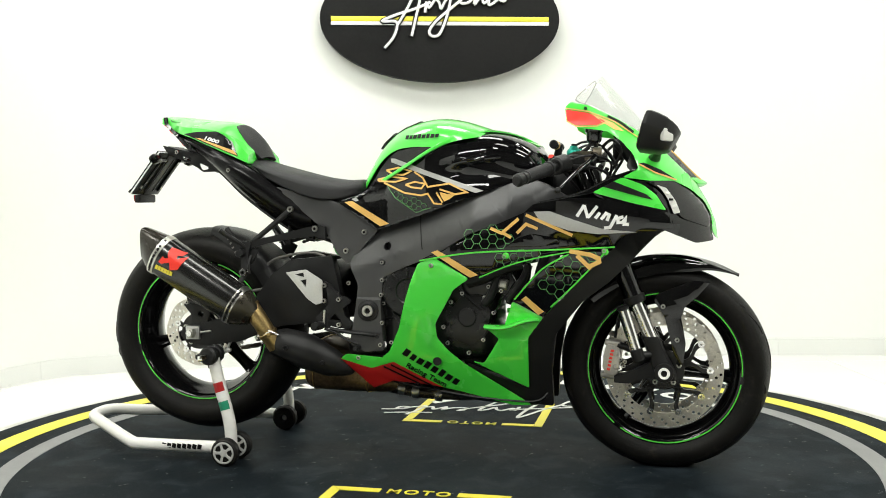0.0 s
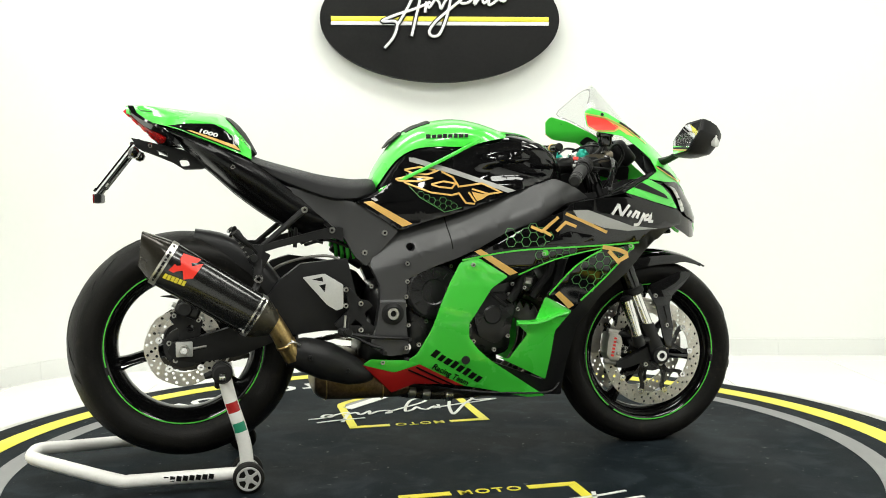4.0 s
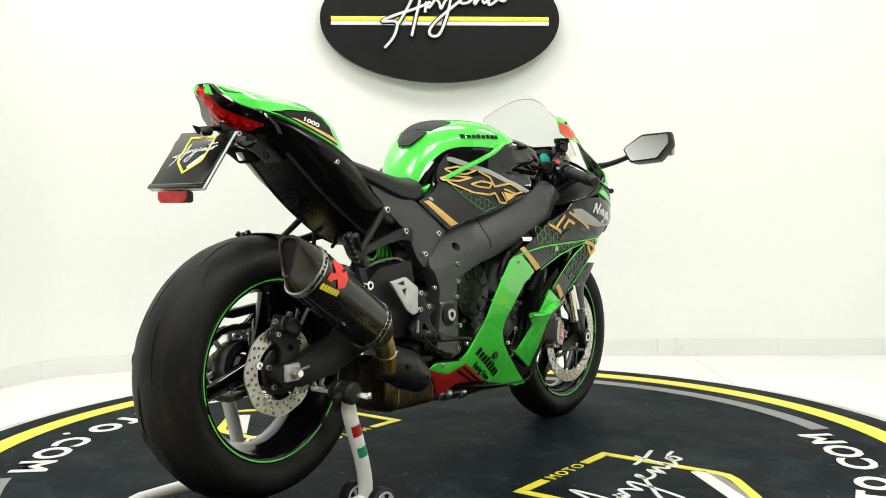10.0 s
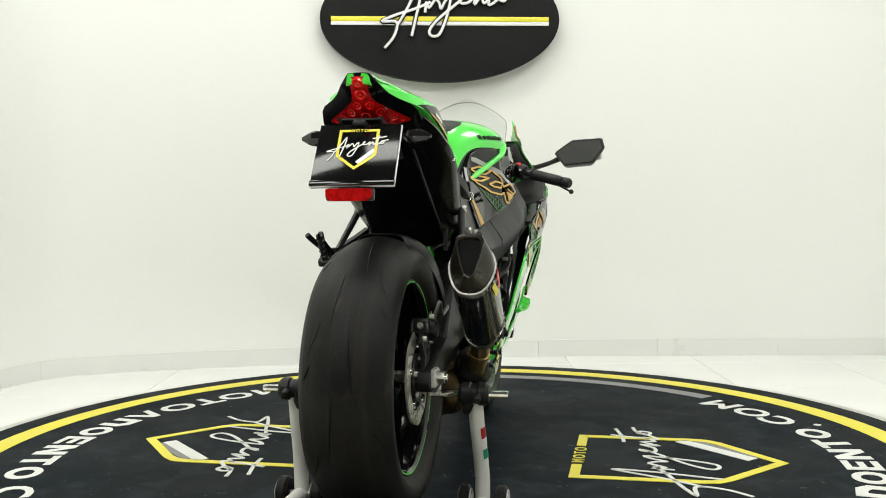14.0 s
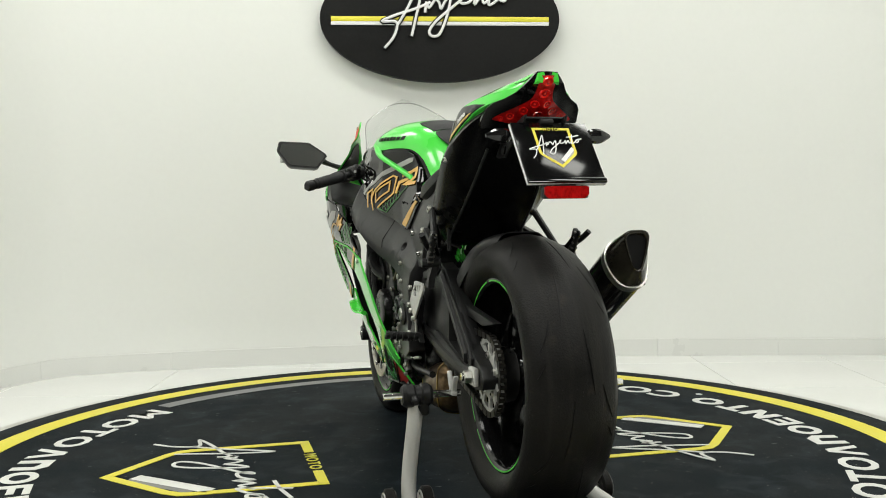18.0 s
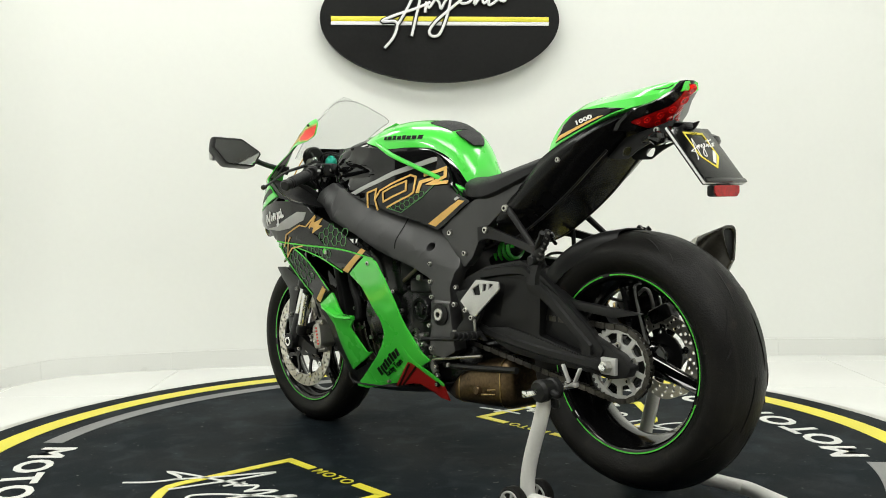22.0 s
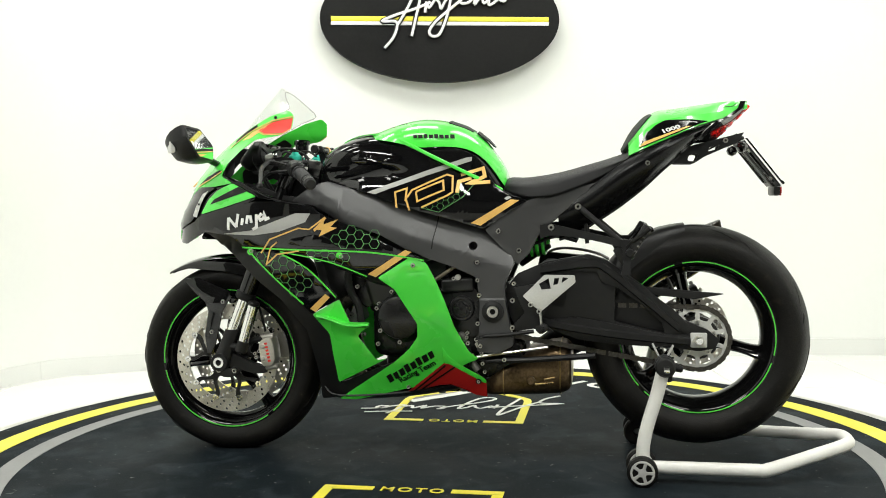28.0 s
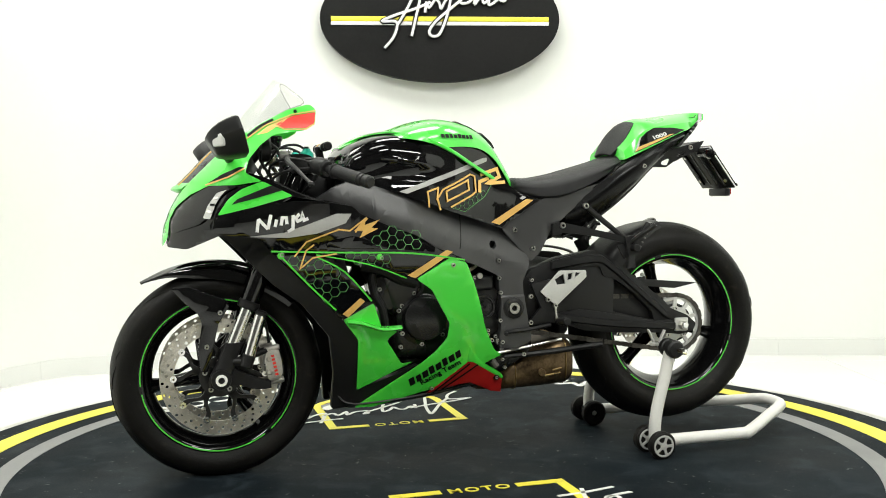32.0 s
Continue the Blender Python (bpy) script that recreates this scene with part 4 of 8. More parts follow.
for s in (-1, 1):
    holes = [circle(-0.123, 0.651, 0.0125, 16), circle(-0.135, 0.603, 0.008, 12)]
    fr = part("frame_spar", panel(spar, frame_y, 0.045, s, holes, 0.02), FRAME, bike, "satin dark grey aluminium frame spar")
    part("spar_lining", plate([(-0.147, 0.67), (-0.1, 0.669), (-0.101, 0.577), (-0.155, 0.578)], 0.118, 0.004, s), MATTE, fr)
    px, pz = -0.181, 0.461
    part("pivot_ring", lathe([(0.0085, 0.0), (0.0165, 0.0), (0.0185, -s * 0.004), (0.0185, -s * 0.012), (0.0085, -s * 0.012)], 24, "y", (px, s * 0.175, pz)), STEEL, fr, "bright swingarm pivot ring")
    part("pivot_boss", lathe([(0.020, 0.004 * s), (0.032, 0.0), (0.034, -0.03 * s), (0.020, -0.03 * s)], 24, "y", (px, s * 0.168, pz)), MATTE, fr)
    part("pivot_core", rod((px, s * 0.12, pz), (px, s * 0.166, pz), 0.02, segs=16), BLACKFILM, fr)
    for q in ([(-0.136, 0.604), (-0.137, 0.552), (-0.141, 0.508), (-0.137, 0.426), (-0.144, 0.36), (-0.108, 0.369), (-0.242, 0.542)]):
        part("frame_bolt", bolt((q[0], s * (frame_y(*q) + 0.001), q[1]), 0.0065, s), STEEL, fr)
    part("spar_joint", stroke([(-0.022, 0.742), (-0.018, 0.71), (-0.012, 0.68), (-0.007, 0.644)], 0.003, over(frame_y, s, 0.0004), 0.0005), BLACKFILM, fr, "welded joint line")
part("head_tube", rod((0.395, 0, 0.70), (0.345, 0, 0.845), 0.035, segs=20), FRAME, bike)
part("frame_cross", box((0.10, 0.29, 0.10), (0.27, 0, 0.735), (0, -15, 0), 0.02), FRAME, bike)
part("frame_cross", box((0.06, 0.28, 0.10), (-0.17, 0, 0.60), (0, 0, 0), 0.02), FRAME, bike)

# subframe side covers and tail underbody
cover = [(-0.502, 0.838), (-0.398, 0.809), (-0.291, 0.785), (-0.235, 0.759), (-0.156, 0.698), (-0.251, 0.596), (-0.284, 0.627), (-0.319, 0.694), (-0.401, 0.761), (-0.433, 0.794)]
for s in (-1, 1):
    c = part("subframe_cover", panel(cover, lambda x, z: 0.128 + 0.03 * max(0, x + 0.42), 0.03, s, cell=0.04), FRAME, bike, "matte grey subframe side cover")
    for q in [(-0.197, 0.693), (-0.256, 0.637)]:
        part("cover_bolt", bolt((q[0], s * (0.131 + 0.03 * max(0, q[0] + 0.42)), q[1]), 0.0085, s), STEEL, c)

part("arm_recess", plate([(-0.524, 0.541), (-0.576, 0.519), (-0.674, 0.432), (-0.688, 0.383), (-0.625, 0.391), (-0.524, 0.417)], 0.098, 0.006, 1), MATTE, swing, "black recess of the swingarm")
# raised spars that frame the recesses of the swingarm, and the chain guard blade
part("upper_spar", plate([(-0.316, 0.594), (-0.427, 0.619), (-0.482, 0.607), (-0.602, 0.537), (-0.697, 0.465), (-0.745, 0.416), (-0.736, 0.393), (-0.672, 0.435), (-0.533, 0.533), (-0.493, 0.544), (-0.481, 0.574), (-0.326, 0.58)], 0.131, 0.012, 1, round_off=0.004), MATTE, swing, "black swingarm brace")
part("lower_spar", plate([(-0.339, 0.434), (-0.418, 0.443), (-0.505, 0.428), (-0.672, 0.394), (-0.745, 0.396), (-0.737, 0.362), (-0.633, 0.36), (-0.426, 0.385), (-0.387, 0.403)], 0.131, 0.012, 1, round_off=0.004), MATTE, swing, "black lower swingarm spar")
part("chain_guard", plate([(-0.589, 0.54), (-0.623, 0.528), (-0.838, 0.509), (-0.756, 0.494), (-0.606, 0.509)], 0.106, 0.02, 1, round_off=0.003), MATTE, swing, "pointed black chain guard")

# -- tank --
def tank_half(x, top, shoulder_z, wide, low, waist):
    """Half section of the tank at x, from the top centre down."""
    return [(x, 0, top), (x, wide * 0.35, top - 0.004), (x, wide * 0.72, top - (top - shoulder_z) * 0.28), (x, wide, shoulder_z), (x, wide * 0.97, (shoulder_z + low) / 2), (x, waist, low), (x, 0, low - 0.01)]


TOP = [(-0.216, 0.844), (-0.205, 0.882), (-0.156, 0.954), (-0.103, 0.998), (-0.039, 1.021), (0.034, 1.029), (0.106, 1.016), (0.189, 0.988), (0.272, 0.964), (0.32, 0.941)]
WIDE = [0.060, 0.074, 0.092, 0.114, 0.150, 0.178, 0.190, 0.190, 0.180, 0.155]
tops = TOP
secs = []
for (x, z), w in zip(tops, WIDE):
    secs.append(mirrored(tank_half(x, z, max(0.80, z - 0.085) if z > 0.86 else z - 0.02, w, 0.735 if x < 0.1 else 0.76, w * 0.72)))
tank = part("fuel_tank", skin(secs, steps=5, cross=3), GLOSS, bike, "gloss black fuel tank with a lime green top", sharp=60)


def tank_y(x, z):
    """Half width of the tank skin at a place on its flank."""
    top = lerp_table(tops, x)
    w = float(np.interp(x, [p[0] for p in tops], WIDE))
    sh = max(0.80, top - 0.085) if top > 0.86 else top - 0.02
    low, waist = (0.735 if x < 0.1 else 0.76), w * 0.72
    if z >= sh:
        u = min(1, (z - sh) / max(1e-3, top - sh))
        return w * math.sqrt(max(0.0, 1 - u ** 2.6))
    return float(np.interp(z, [low, (sh + low) / 2, sh], [waist, w * 0.97, w]))


# green upper skin of the tank, with the thin strut that runs along the flank
gsecs = []
for i, ((x, z), w) in enumerate(zip(tops, WIDE)):
    down = [0.03, 0.052, 0.056, 0.066, 0.082, 0.092, 0.062, 0.022, 0.008, 0.004][i]
    half = []
    for k in range(6):
        zz = z + 0.0025 - down * (k / 5) ** 1.6
        half.append((x, (tank_y(x, zz - 0.0025) + 0.003) if k else 0.0, zz))
    gsecs.append([(a, -b, c) for a, b, c in half[:0:-1]] + half)
part("tank_top", thicken(skin(gsecs, False, False, 4, cross=2), 0.002), GREEN, tank, "lime green tank top cover", sharp=60)


def tank_z(x, y):
    """Height of the tank's green skin at (x, y)."""
    top = lerp_table(tops, x)
    w = float(np.interp(x, [p[0] for p in tops], WIDE))
    sh = max(0.80, top - 0.085) if top > 0.86 else top - 0.02
    return sh + (top - sh) * max(0.0, 1 - (abs(y) / w) ** 2) ** (1 / 2.6)


for xs, ws in (((-0.166, -0.150, -0.135, -0.118), (0.020, 0.036, 0.044, 0.048)), ((-0.115, -0.09, -0.065, -0.045), (0.050, 0.062, 0.072, 0.074))):
    pad = [[(x, y * w, tank_z(x, y * w) + 0.0078) for y in (-1, -0.7, -0.35, 0, 0.35, 0.7, 1)] for x, w in zip(xs, ws)]
    if xs[0] < -0.15:
        pad = [[(x - 0.010, y, z) for x, y, z in row] for row in pad]
    part("tank_pad", thicken(skin(pad, False, False, 4, cross=2), 0.004), SEATMAT, tank, "black rubber tank pad piece")
part("filler_cap", lathe([(0, 0.004), (0.036, 0.004), (0.04, 0.0), (0.04, -0.01), (0, -0.01)], 24, "z", (0.14, 0, 0.957), closed=False), GLOSS, tank, "black fuel filler cap")
# black air cover in front of the tank
cov = []
for (x, z), w in zip([(0.101, 0.971), (0.156, 0.985), (0.217, 0.979), (0.268, 0.963), (0.312, 0.94), (0.339, 0.908), (0.356, 0.875)], (0.165, 0.182, 0.190, 0.186, 0.172, 0.145, 0.105)):
    cov.append(mirrored(tank_half(x, z + 0.004, z - 0.04, w, 0.775, w * 0.8)))
part("tank_front_cover", skin(cov, steps=4, cross=3), GLOSS, bike, "gloss black cover in front of the tank", sharp=70)

tongue = []
for x, z, w, f in ((0.085, 0.972, 0.165, 0.92), (0.101, 0.971, 0.165, 0.90), (0.156, 0.985, 0.182, 0.76), (0.217, 0.979, 0.190, 0.58), (0.268, 0.963, 0.186, 0.40), (0.305, 0.943, 0.172, 0.22), (0.318, 0.933, 0.165, 0.08)):
    tongue.append([(x, w * f * q, z - 0.035 + 0.044 * (1 - (f * abs(q)) ** 2) ** (1 / 2.6)) for q in (-1, -0.85, -0.6, -0.3, 0, 0.3, 0.6, 0.85, 1)])
part("tank_tongue", thicken(skin(tongue, False, False, 4, cross=2), 0.003), GREEN, tank, "lime green tongue of the tank cover", sharp=60)
# black filler between the seat's nose and the flanks
for s in (-1, 1):
    part("seat_joint", skin([[(x, s * (y + o), z + h) for o, h in ((-0.02, -0.02), (0.0, -0.02), (0.004, 0.0), (0.0, 0.014), (-0.02, 0.014))] for x, y, z in ((-0.275, 0.112, 0.780), (-0.235, 0.104, 0.788), (-0.205, 0.094, 0.800), (-0.185, 0.092, 0.815))], steps=3, cross=1), SEATMAT, tank, "black joint beside the seat's nose")


FLANK_X = [-0.30, -0.2, -0.12, -0.06, 0.0, 0.1, 0.2, 0.34]
FLANK_LOW = [0.134, 0.138, 0.148, 0.162, 0.182, 0.206, 0.210, 0.175]
FLANK_HIGH = [0.086, 0.093, 0.112, 0.146, 0.180, 0.195, 0.190, 0.150]


def flank_y(x, z):
    """Half width of the tank's flank: the upper part tapers towards the seat, the lower part less."""
    low, high = float(np.interp(x, FLANK_X, FLANK_LOW)), float(np.interp(x, FLANK_X, FLANK_HIGH))
    u = max(0.0, min(1.0, (z - 0.755) / 0.14))
    return low + (high - low) * u * u * (3 - 2 * u) + 0.006 * math.exp(-((z - 0.80) / 0.07) ** 2)


def pod_y(x, z):
    """The flank with the hollow scoop of the air cover and the ridge over it."""
    fade = max(0.0, min(1.0, (x - 0.04) / 0.08))
    ridge = 0.012 * math.exp(-((z - 0.905 - 0.10 * (x - 0.2)) / 0.016) ** 2) - 0.012 * math.exp(-((z - 0.872 - 0.12 * (x - 0.2)) / 0.018) ** 2)
    return flank_y(x, z) + fade * ridge


FLANK = [(-0.28, 0.783), (-0.217, 0.803), (-0.181, 0.832), (-0.150, 0.884), (-0.121, 0.917), (-0.09, 0.933), (0.008, 0.930), (0.086, 0.943), (0.168, 0.953), (0.262, 0.950), (0.300, 0.921), (0.318, 0.880), (0.293, 0.845), (0.186, 0.808), (0.078, 0.774), (0.017, 0.752), (-0.021, 0.741), (-0.077, 0.725), (-0.152, 0.70)]
for s in (-1, 1):
    fl = part("tank_flank", panel(FLANK, pod_y, 0.02, s, cell=0.012), GLOSS, tank, "gloss black tank flank with graphics", sharp=60)
    strut = [(-0.206, 0.092, 0.812), (-0.191, 0.095, 0.821), (-0.137, 0.118, 0.848), (-0.060, 0.155, 0.887), (0.003, 0.186, 0.920), (0.050, 0.188, 0.944), (0.086, 0.180, 0.960)]
    bm = skin([[(x, s * (y + o), z + h) for o, h in ((0.003, 0.006), (0.008, 0.004), (0.008, -0.004), (0.003, -0.006), (-0.010, -0.004), (-0.010, 0.004))] for x, y, z in strut], steps=4, cross=2)
    part("tank_strut", bm, GREEN, tank, "lime green strut along the tank flank")
    part("grey_stripe", panel([(-0.118, 0.911), (-0.103, 0.910), (0.178, 0.811), (0.155, 0.805), (-0.117, 0.900)], pod_y, 0.0016, s, lift=0.0018, round_off=0, cell=0.012), GREYFILM, fl, "silver grey stripe")
    part("gold_stripe", panel([(-0.258, 0.783), (-0.234, 0.786), (-0.117, 0.718), (-0.145, 0.710)], flank_y, 0.0016, s, lift=0.0018, round_off=0), GOLD, fl, "gold stripe")
    comb = [(-0.122, 0.832), (-0.064, 0.804), (-0.009, 0.794), (0.030, 0.768), (-0.023, 0.751), (-0.098, 0.791)]
    comb_film(honeycomb(comb, 0.0100, 0.0008, over(flank_y, s, 0.0024)), fl, LIMEDIM)
    part("film_border", stroke([(-0.128, 0.865), (-0.123, 0.828), (-0.094, 0.793), (-0.027, 0.751), (0.020, 0.764)], 0.0014, over(flank_y, s, 0.0024)), LIMEDIM, fl, "thin green border line")
    part("white_flash", panel([(-0.236, 0.792), (-0.224, 0.796), (-0.214, 0.788), (-0.222, 0.784)], flank_y, 0.0012, s, lift=0.0018, round_off=0), GREYFILM, fl, "small grey flash")
# angular gold outline graphics on the flanks
bm = bmesh.new()
for line in ([(-0.132, 0.876), (-0.09, 0.883), (-0.044, 0.871), (-0.071, 0.861), (-0.106, 0.863), (-0.132, 0.876)], [(-0.034, 0.869), (-0.004, 0.851), (0.012, 0.824), (0.078, 0.833), (0.132, 0.807), (0.096, 0.802), (0.049, 0.817)], [(-0.159, 0.849), (-0.119, 0.857), (-0.059, 0.85), (-0.097, 0.841), (-0.151, 0.844), (-0.159, 0.849)], [(-0.136, 0.839), (-0.064, 0.808), (-0.009, 0.8), (0.012, 0.805), (0.031, 0.777), (0.056, 0.774)], [(-0.062, 0.832), (-0.029, 0.84), (0.003, 0.833), (-0.008, 0.82), (-0.042, 0.824), (-0.062, 0.832)], [(0.039, 0.808), (0.058, 0.779)]):
    stroke(line, 0.0052, over(pod_y, -1, 0.0035), bm=bm)
part("angular_mark", bm, GOLD, tank, "gold angular outline graphic")
part("angular_patch", panel([(0.049, 0.809), (0.073, 0.803), (0.098, 0.801), (0.079, 0.788), (0.063, 0.782), (0.054, 0.795)], pod_y, 0.0016, -1, lift=0.0035, round_off=0, cell=0.012), GOLD, tank, "gold angular patch")
bm = bmesh.new()
for line in ([(0.09, 0.765), (0.094, 0.81), (0.061, 0.821), (0.065, 0.785)], [(0.054, 0.757), (0.064, 0.79), (0.046, 0.816), (-0.05, 0.86), (-0.066, 0.855), (-0.066, 0.809), (-0.051, 0.799), (0.021, 0.765)], [(0.035, 0.811), (-0.04, 0.843), (-0.042, 0.815), (0.032, 0.783), (0.035, 0.811)]):
    stroke(line, 0.0052, over(pod_y, 1, 0.0035), bm=bm)
part("angular_mark", bm, GOLD, tank, "gold angular outline graphic")
bm = bmesh.new()
for line in ([(-0.079, 0.807), (-0.083, 0.839), (-0.118, 0.850)], [(-0.088, 0.859), (-0.150, 0.878), (-0.156, 0.854), (-0.109, 0.834), (-0.172, 0.838)]):
    stroke(line, 0.0100, over(pod_y, 1, 0.0035), bm=bm)
part("angular_patch", bm, GOLD, tank, "bold gold angular graphic")
for s in (-1, 1):
    # a row of small dark shapes in place of the maker's name
    for k in range(8):
        x, z = -0.012 + (k - 3.5) * 0.0145, 0.972
        outer = name_bar(k, 0.0125, 0.0125)
        part("name_block", panel([(x + a, z + b) for a, b in outer], lambda a, b: tank_y(a, b) + 0.0085, 0.001, s, holes=[], cell=0.006, round_off=0), BLACKFILM, tank)

# -- seat --
SEATTOP = [(-0.602, 0.935), (-0.537, 0.91), (-0.451, 0.885), (-0.365, 0.863), (-0.278, 0.851), (-0.223, 0.851), (-0.208, 0.833)]
SEATLOW = [(-0.589, 0.912), (-0.521, 0.861), (-0.435, 0.819), (-0.349, 0.79), (-0.279, 0.789), (-0.231, 0.801), (-0.21, 0.816)]
secs = []
for (x, z), (x2, z2), w in zip(SEATTOP, SEATLOW, (0.085, 0.118, 0.138, 0.143, 0.132, 0.108, 0.08)):
    secs.append(mirrored([(x, 0, z), (x, w * 0.6, z - 0.003), (x, w * 0.93, z - 0.02), (x2, w, (z + z2) / 2 - 0.01), (x2, w * 0.92, z2), (x2, 0, z2 - 0.005)]))
part("seat", skin(secs, steps=4, cross=3), SEATMAT, bike, "black vinyl rider seat", sharp=60)

# -- tail --
# along the tail: top height, half width of the flat top, half width and height of the shoulder and of the lower edge
TAILX = [-0.910, -0.880, -0.845, -0.810, -0.760, -0.700, -0.645, -0.605, -0.570]
TAIL = {"top": [1.061, 1.064, 1.062, 1.058, 1.052, 1.044, 1.036, 1.000, 0.952], "flat": [0.020, 0.022, 0.026, 0.030, 0.034, 0.038, 0.042, 0.046, 0.044],
        "wide": [0.023, 0.032, 0.054, 0.088, 0.110, 0.120, 0.124, 0.126, 0.120], "sh": [1.055, 1.047, 1.034, 1.026, 1.019, 1.011, 0.998, 0.968, 0.930],
        "edge": [0.025, 0.036, 0.060, 0.097, 0.120, 0.131, 0.136, 0.137, 0.130], "low": [1.040, 1.030, 1.013, 1.002, 0.986, 0.961, 0.938, 0.921, 0.905]}


def tail_at(what, x):
    return float(np.interp(x, TAILX, TAIL[what]))


def tail_y(x, z):
    """Half width of the cowl's side."""
    return float(np.interp(z, [tail_at("low", x), tail_at("sh", x), tail_at("top", x)], [tail_at("edge", x), tail_at("wide", x), tail_at("flat", x)]))


secs = []
for x in TAILX:
    top, sh, low, flat, wide, edge = (tail_at(k, x) for k in ("top", "sh", "low", "flat", "wide", "edge"))
    secs.append(mirrored([(x, 0, top + 0.001), (x, flat * 0.7, top), (x, flat, top - 0.002), (x, (flat + wide) / 2, (top + sh) / 2 + 0.002), (x, wide, sh), (x, edge, low + 0.001), (x, edge - 0.004, low), (x, 0, low)]))
tail = part("tail_cowl", skin(secs, steps=4, cross=1), GREEN, bike, "lime green single-seat tail cowl", sharp=24)
hump = []
for (x, z), w in zip([(-0.652, 1.031), (-0.628, 1.022), (-0.591, 0.982), (-0.561, 0.927)], (0.050, 0.072, 0.086, 0.060)):
    hump.append([(x + 0.012 - 1.2 * y * y, y, z + 0.003 - 2.4 * y * y) for y in (-w, -w * 0.7, 0, w * 0.7, w)])
part("cowl_pad", thicken(skin(hump, False, False, 4, cross=3), 0.012), SEATMAT, tail, "black bump pad on the tail cowl")
insert = [(-0.795, 1.001), (-0.742, 1.006), (-0.672, 1.005), (-0.645, 0.991), (-0.620, 0.968), (-0.598, 0.926), (-0.640, 0.943), (-0.714, 0.972), (-0.770, 0.994)]
stripe = [(-0.744, 0.987), (-0.730, 0.986), (-0.612, 0.944), (-0.600, 0.929), (-0.655, 0.951)]
for s in (-1, 1):
    ins = part("tail_insert", panel(insert, lambda x, z: tail_y(x, z) + 0.0035, 0.006, s, cell=0.02, round_off=0.004), SATIN, tail, "gloss black side insert")
    part("tail_stripe", panel(stripe, lambda x, z: tail_y(x, z) + 0.005, 0.0014, s, cell=0.02, round_off=0), GOLD, ins, "gold stripe")
    part("tail_flash", panel([(-0.626, 0.979), (-0.619, 0.972), (-0.606, 0.946), (-0.613, 0.948)], lambda x, z: tail_y(x, z) + 0.005, 0.0014, s, cell=0.02, round_off=0), GREYFILM, ins, "grey flash")
    part("cowl_seam", stroke([(-0.878, 1.0545), (-0.868, 1.047), (-0.80, 1.040), (-0.74, 1.030), (-0.690, 1.021)], 0.0022, over(tail_y, s, 0.0012), 0.0006), BLACKFILM, tail, "dark seam of the cowl's lid")
    cx, cz = -0.688, 0.979
    out = (tail_y(cx, cz - 0.012) - tail_y(cx, cz + 0.012)) / 0.024
    upv = Vector((0, -s * out, 1)).normalized()
    rt = Vector((1 if s < 0 else -1, 0, 0))
    nv = rt.cross(upv)
    m = Matrix(((rt.x, upv.x, nv.x, cx), (rt.y, upv.y, nv.y, s * (tail_y(cx, cz) + 0.006)), (rt.z, upv.z, nv.z, cz), (0, 0, 0, 1)))
    part("number_film", text_mesh("1000", 0.0155, m @ pose(0, 0, 0, 0, 0, -17 if s < 0 else 17) @ Matrix.Diagonal((1.75, 1, 1, 1)), 0.0006, shear=0.15 if s < 0 else -0.15, bold=0.0005), WHITEFILM, ins, "white figures")


# red tail lamp: a narrow stem on a wide foot, leaning forward as it goes down
def lamp_x(y, z):
    return -0.9065 + max(0.0, 1.043 - z) + 0.42 * (math.sqrt(y * y + 0.000036) - 0.006)


def lamp_sheet(rows, out, depth, steps=3):
    bm = skin([[(lamp_x(w * q, z) - out, w * q, z) for q in (-1, -0.66, -0.33, -0.1, 0, 0.1, 0.33, 0.66, 1)] for z, w in rows], False, False, steps, cross=2)
    got = bmesh.ops.extrude_face_region(bm, geom=bm.faces[:])
    bmesh.ops.translate(bm, vec=(depth, 0, 0), verts=[g for g in got["geom"] if isinstance(g, bmesh.types.BMVert)])
    bmesh.ops.recalc_face_normals(bm, faces=bm.faces)
    return bm


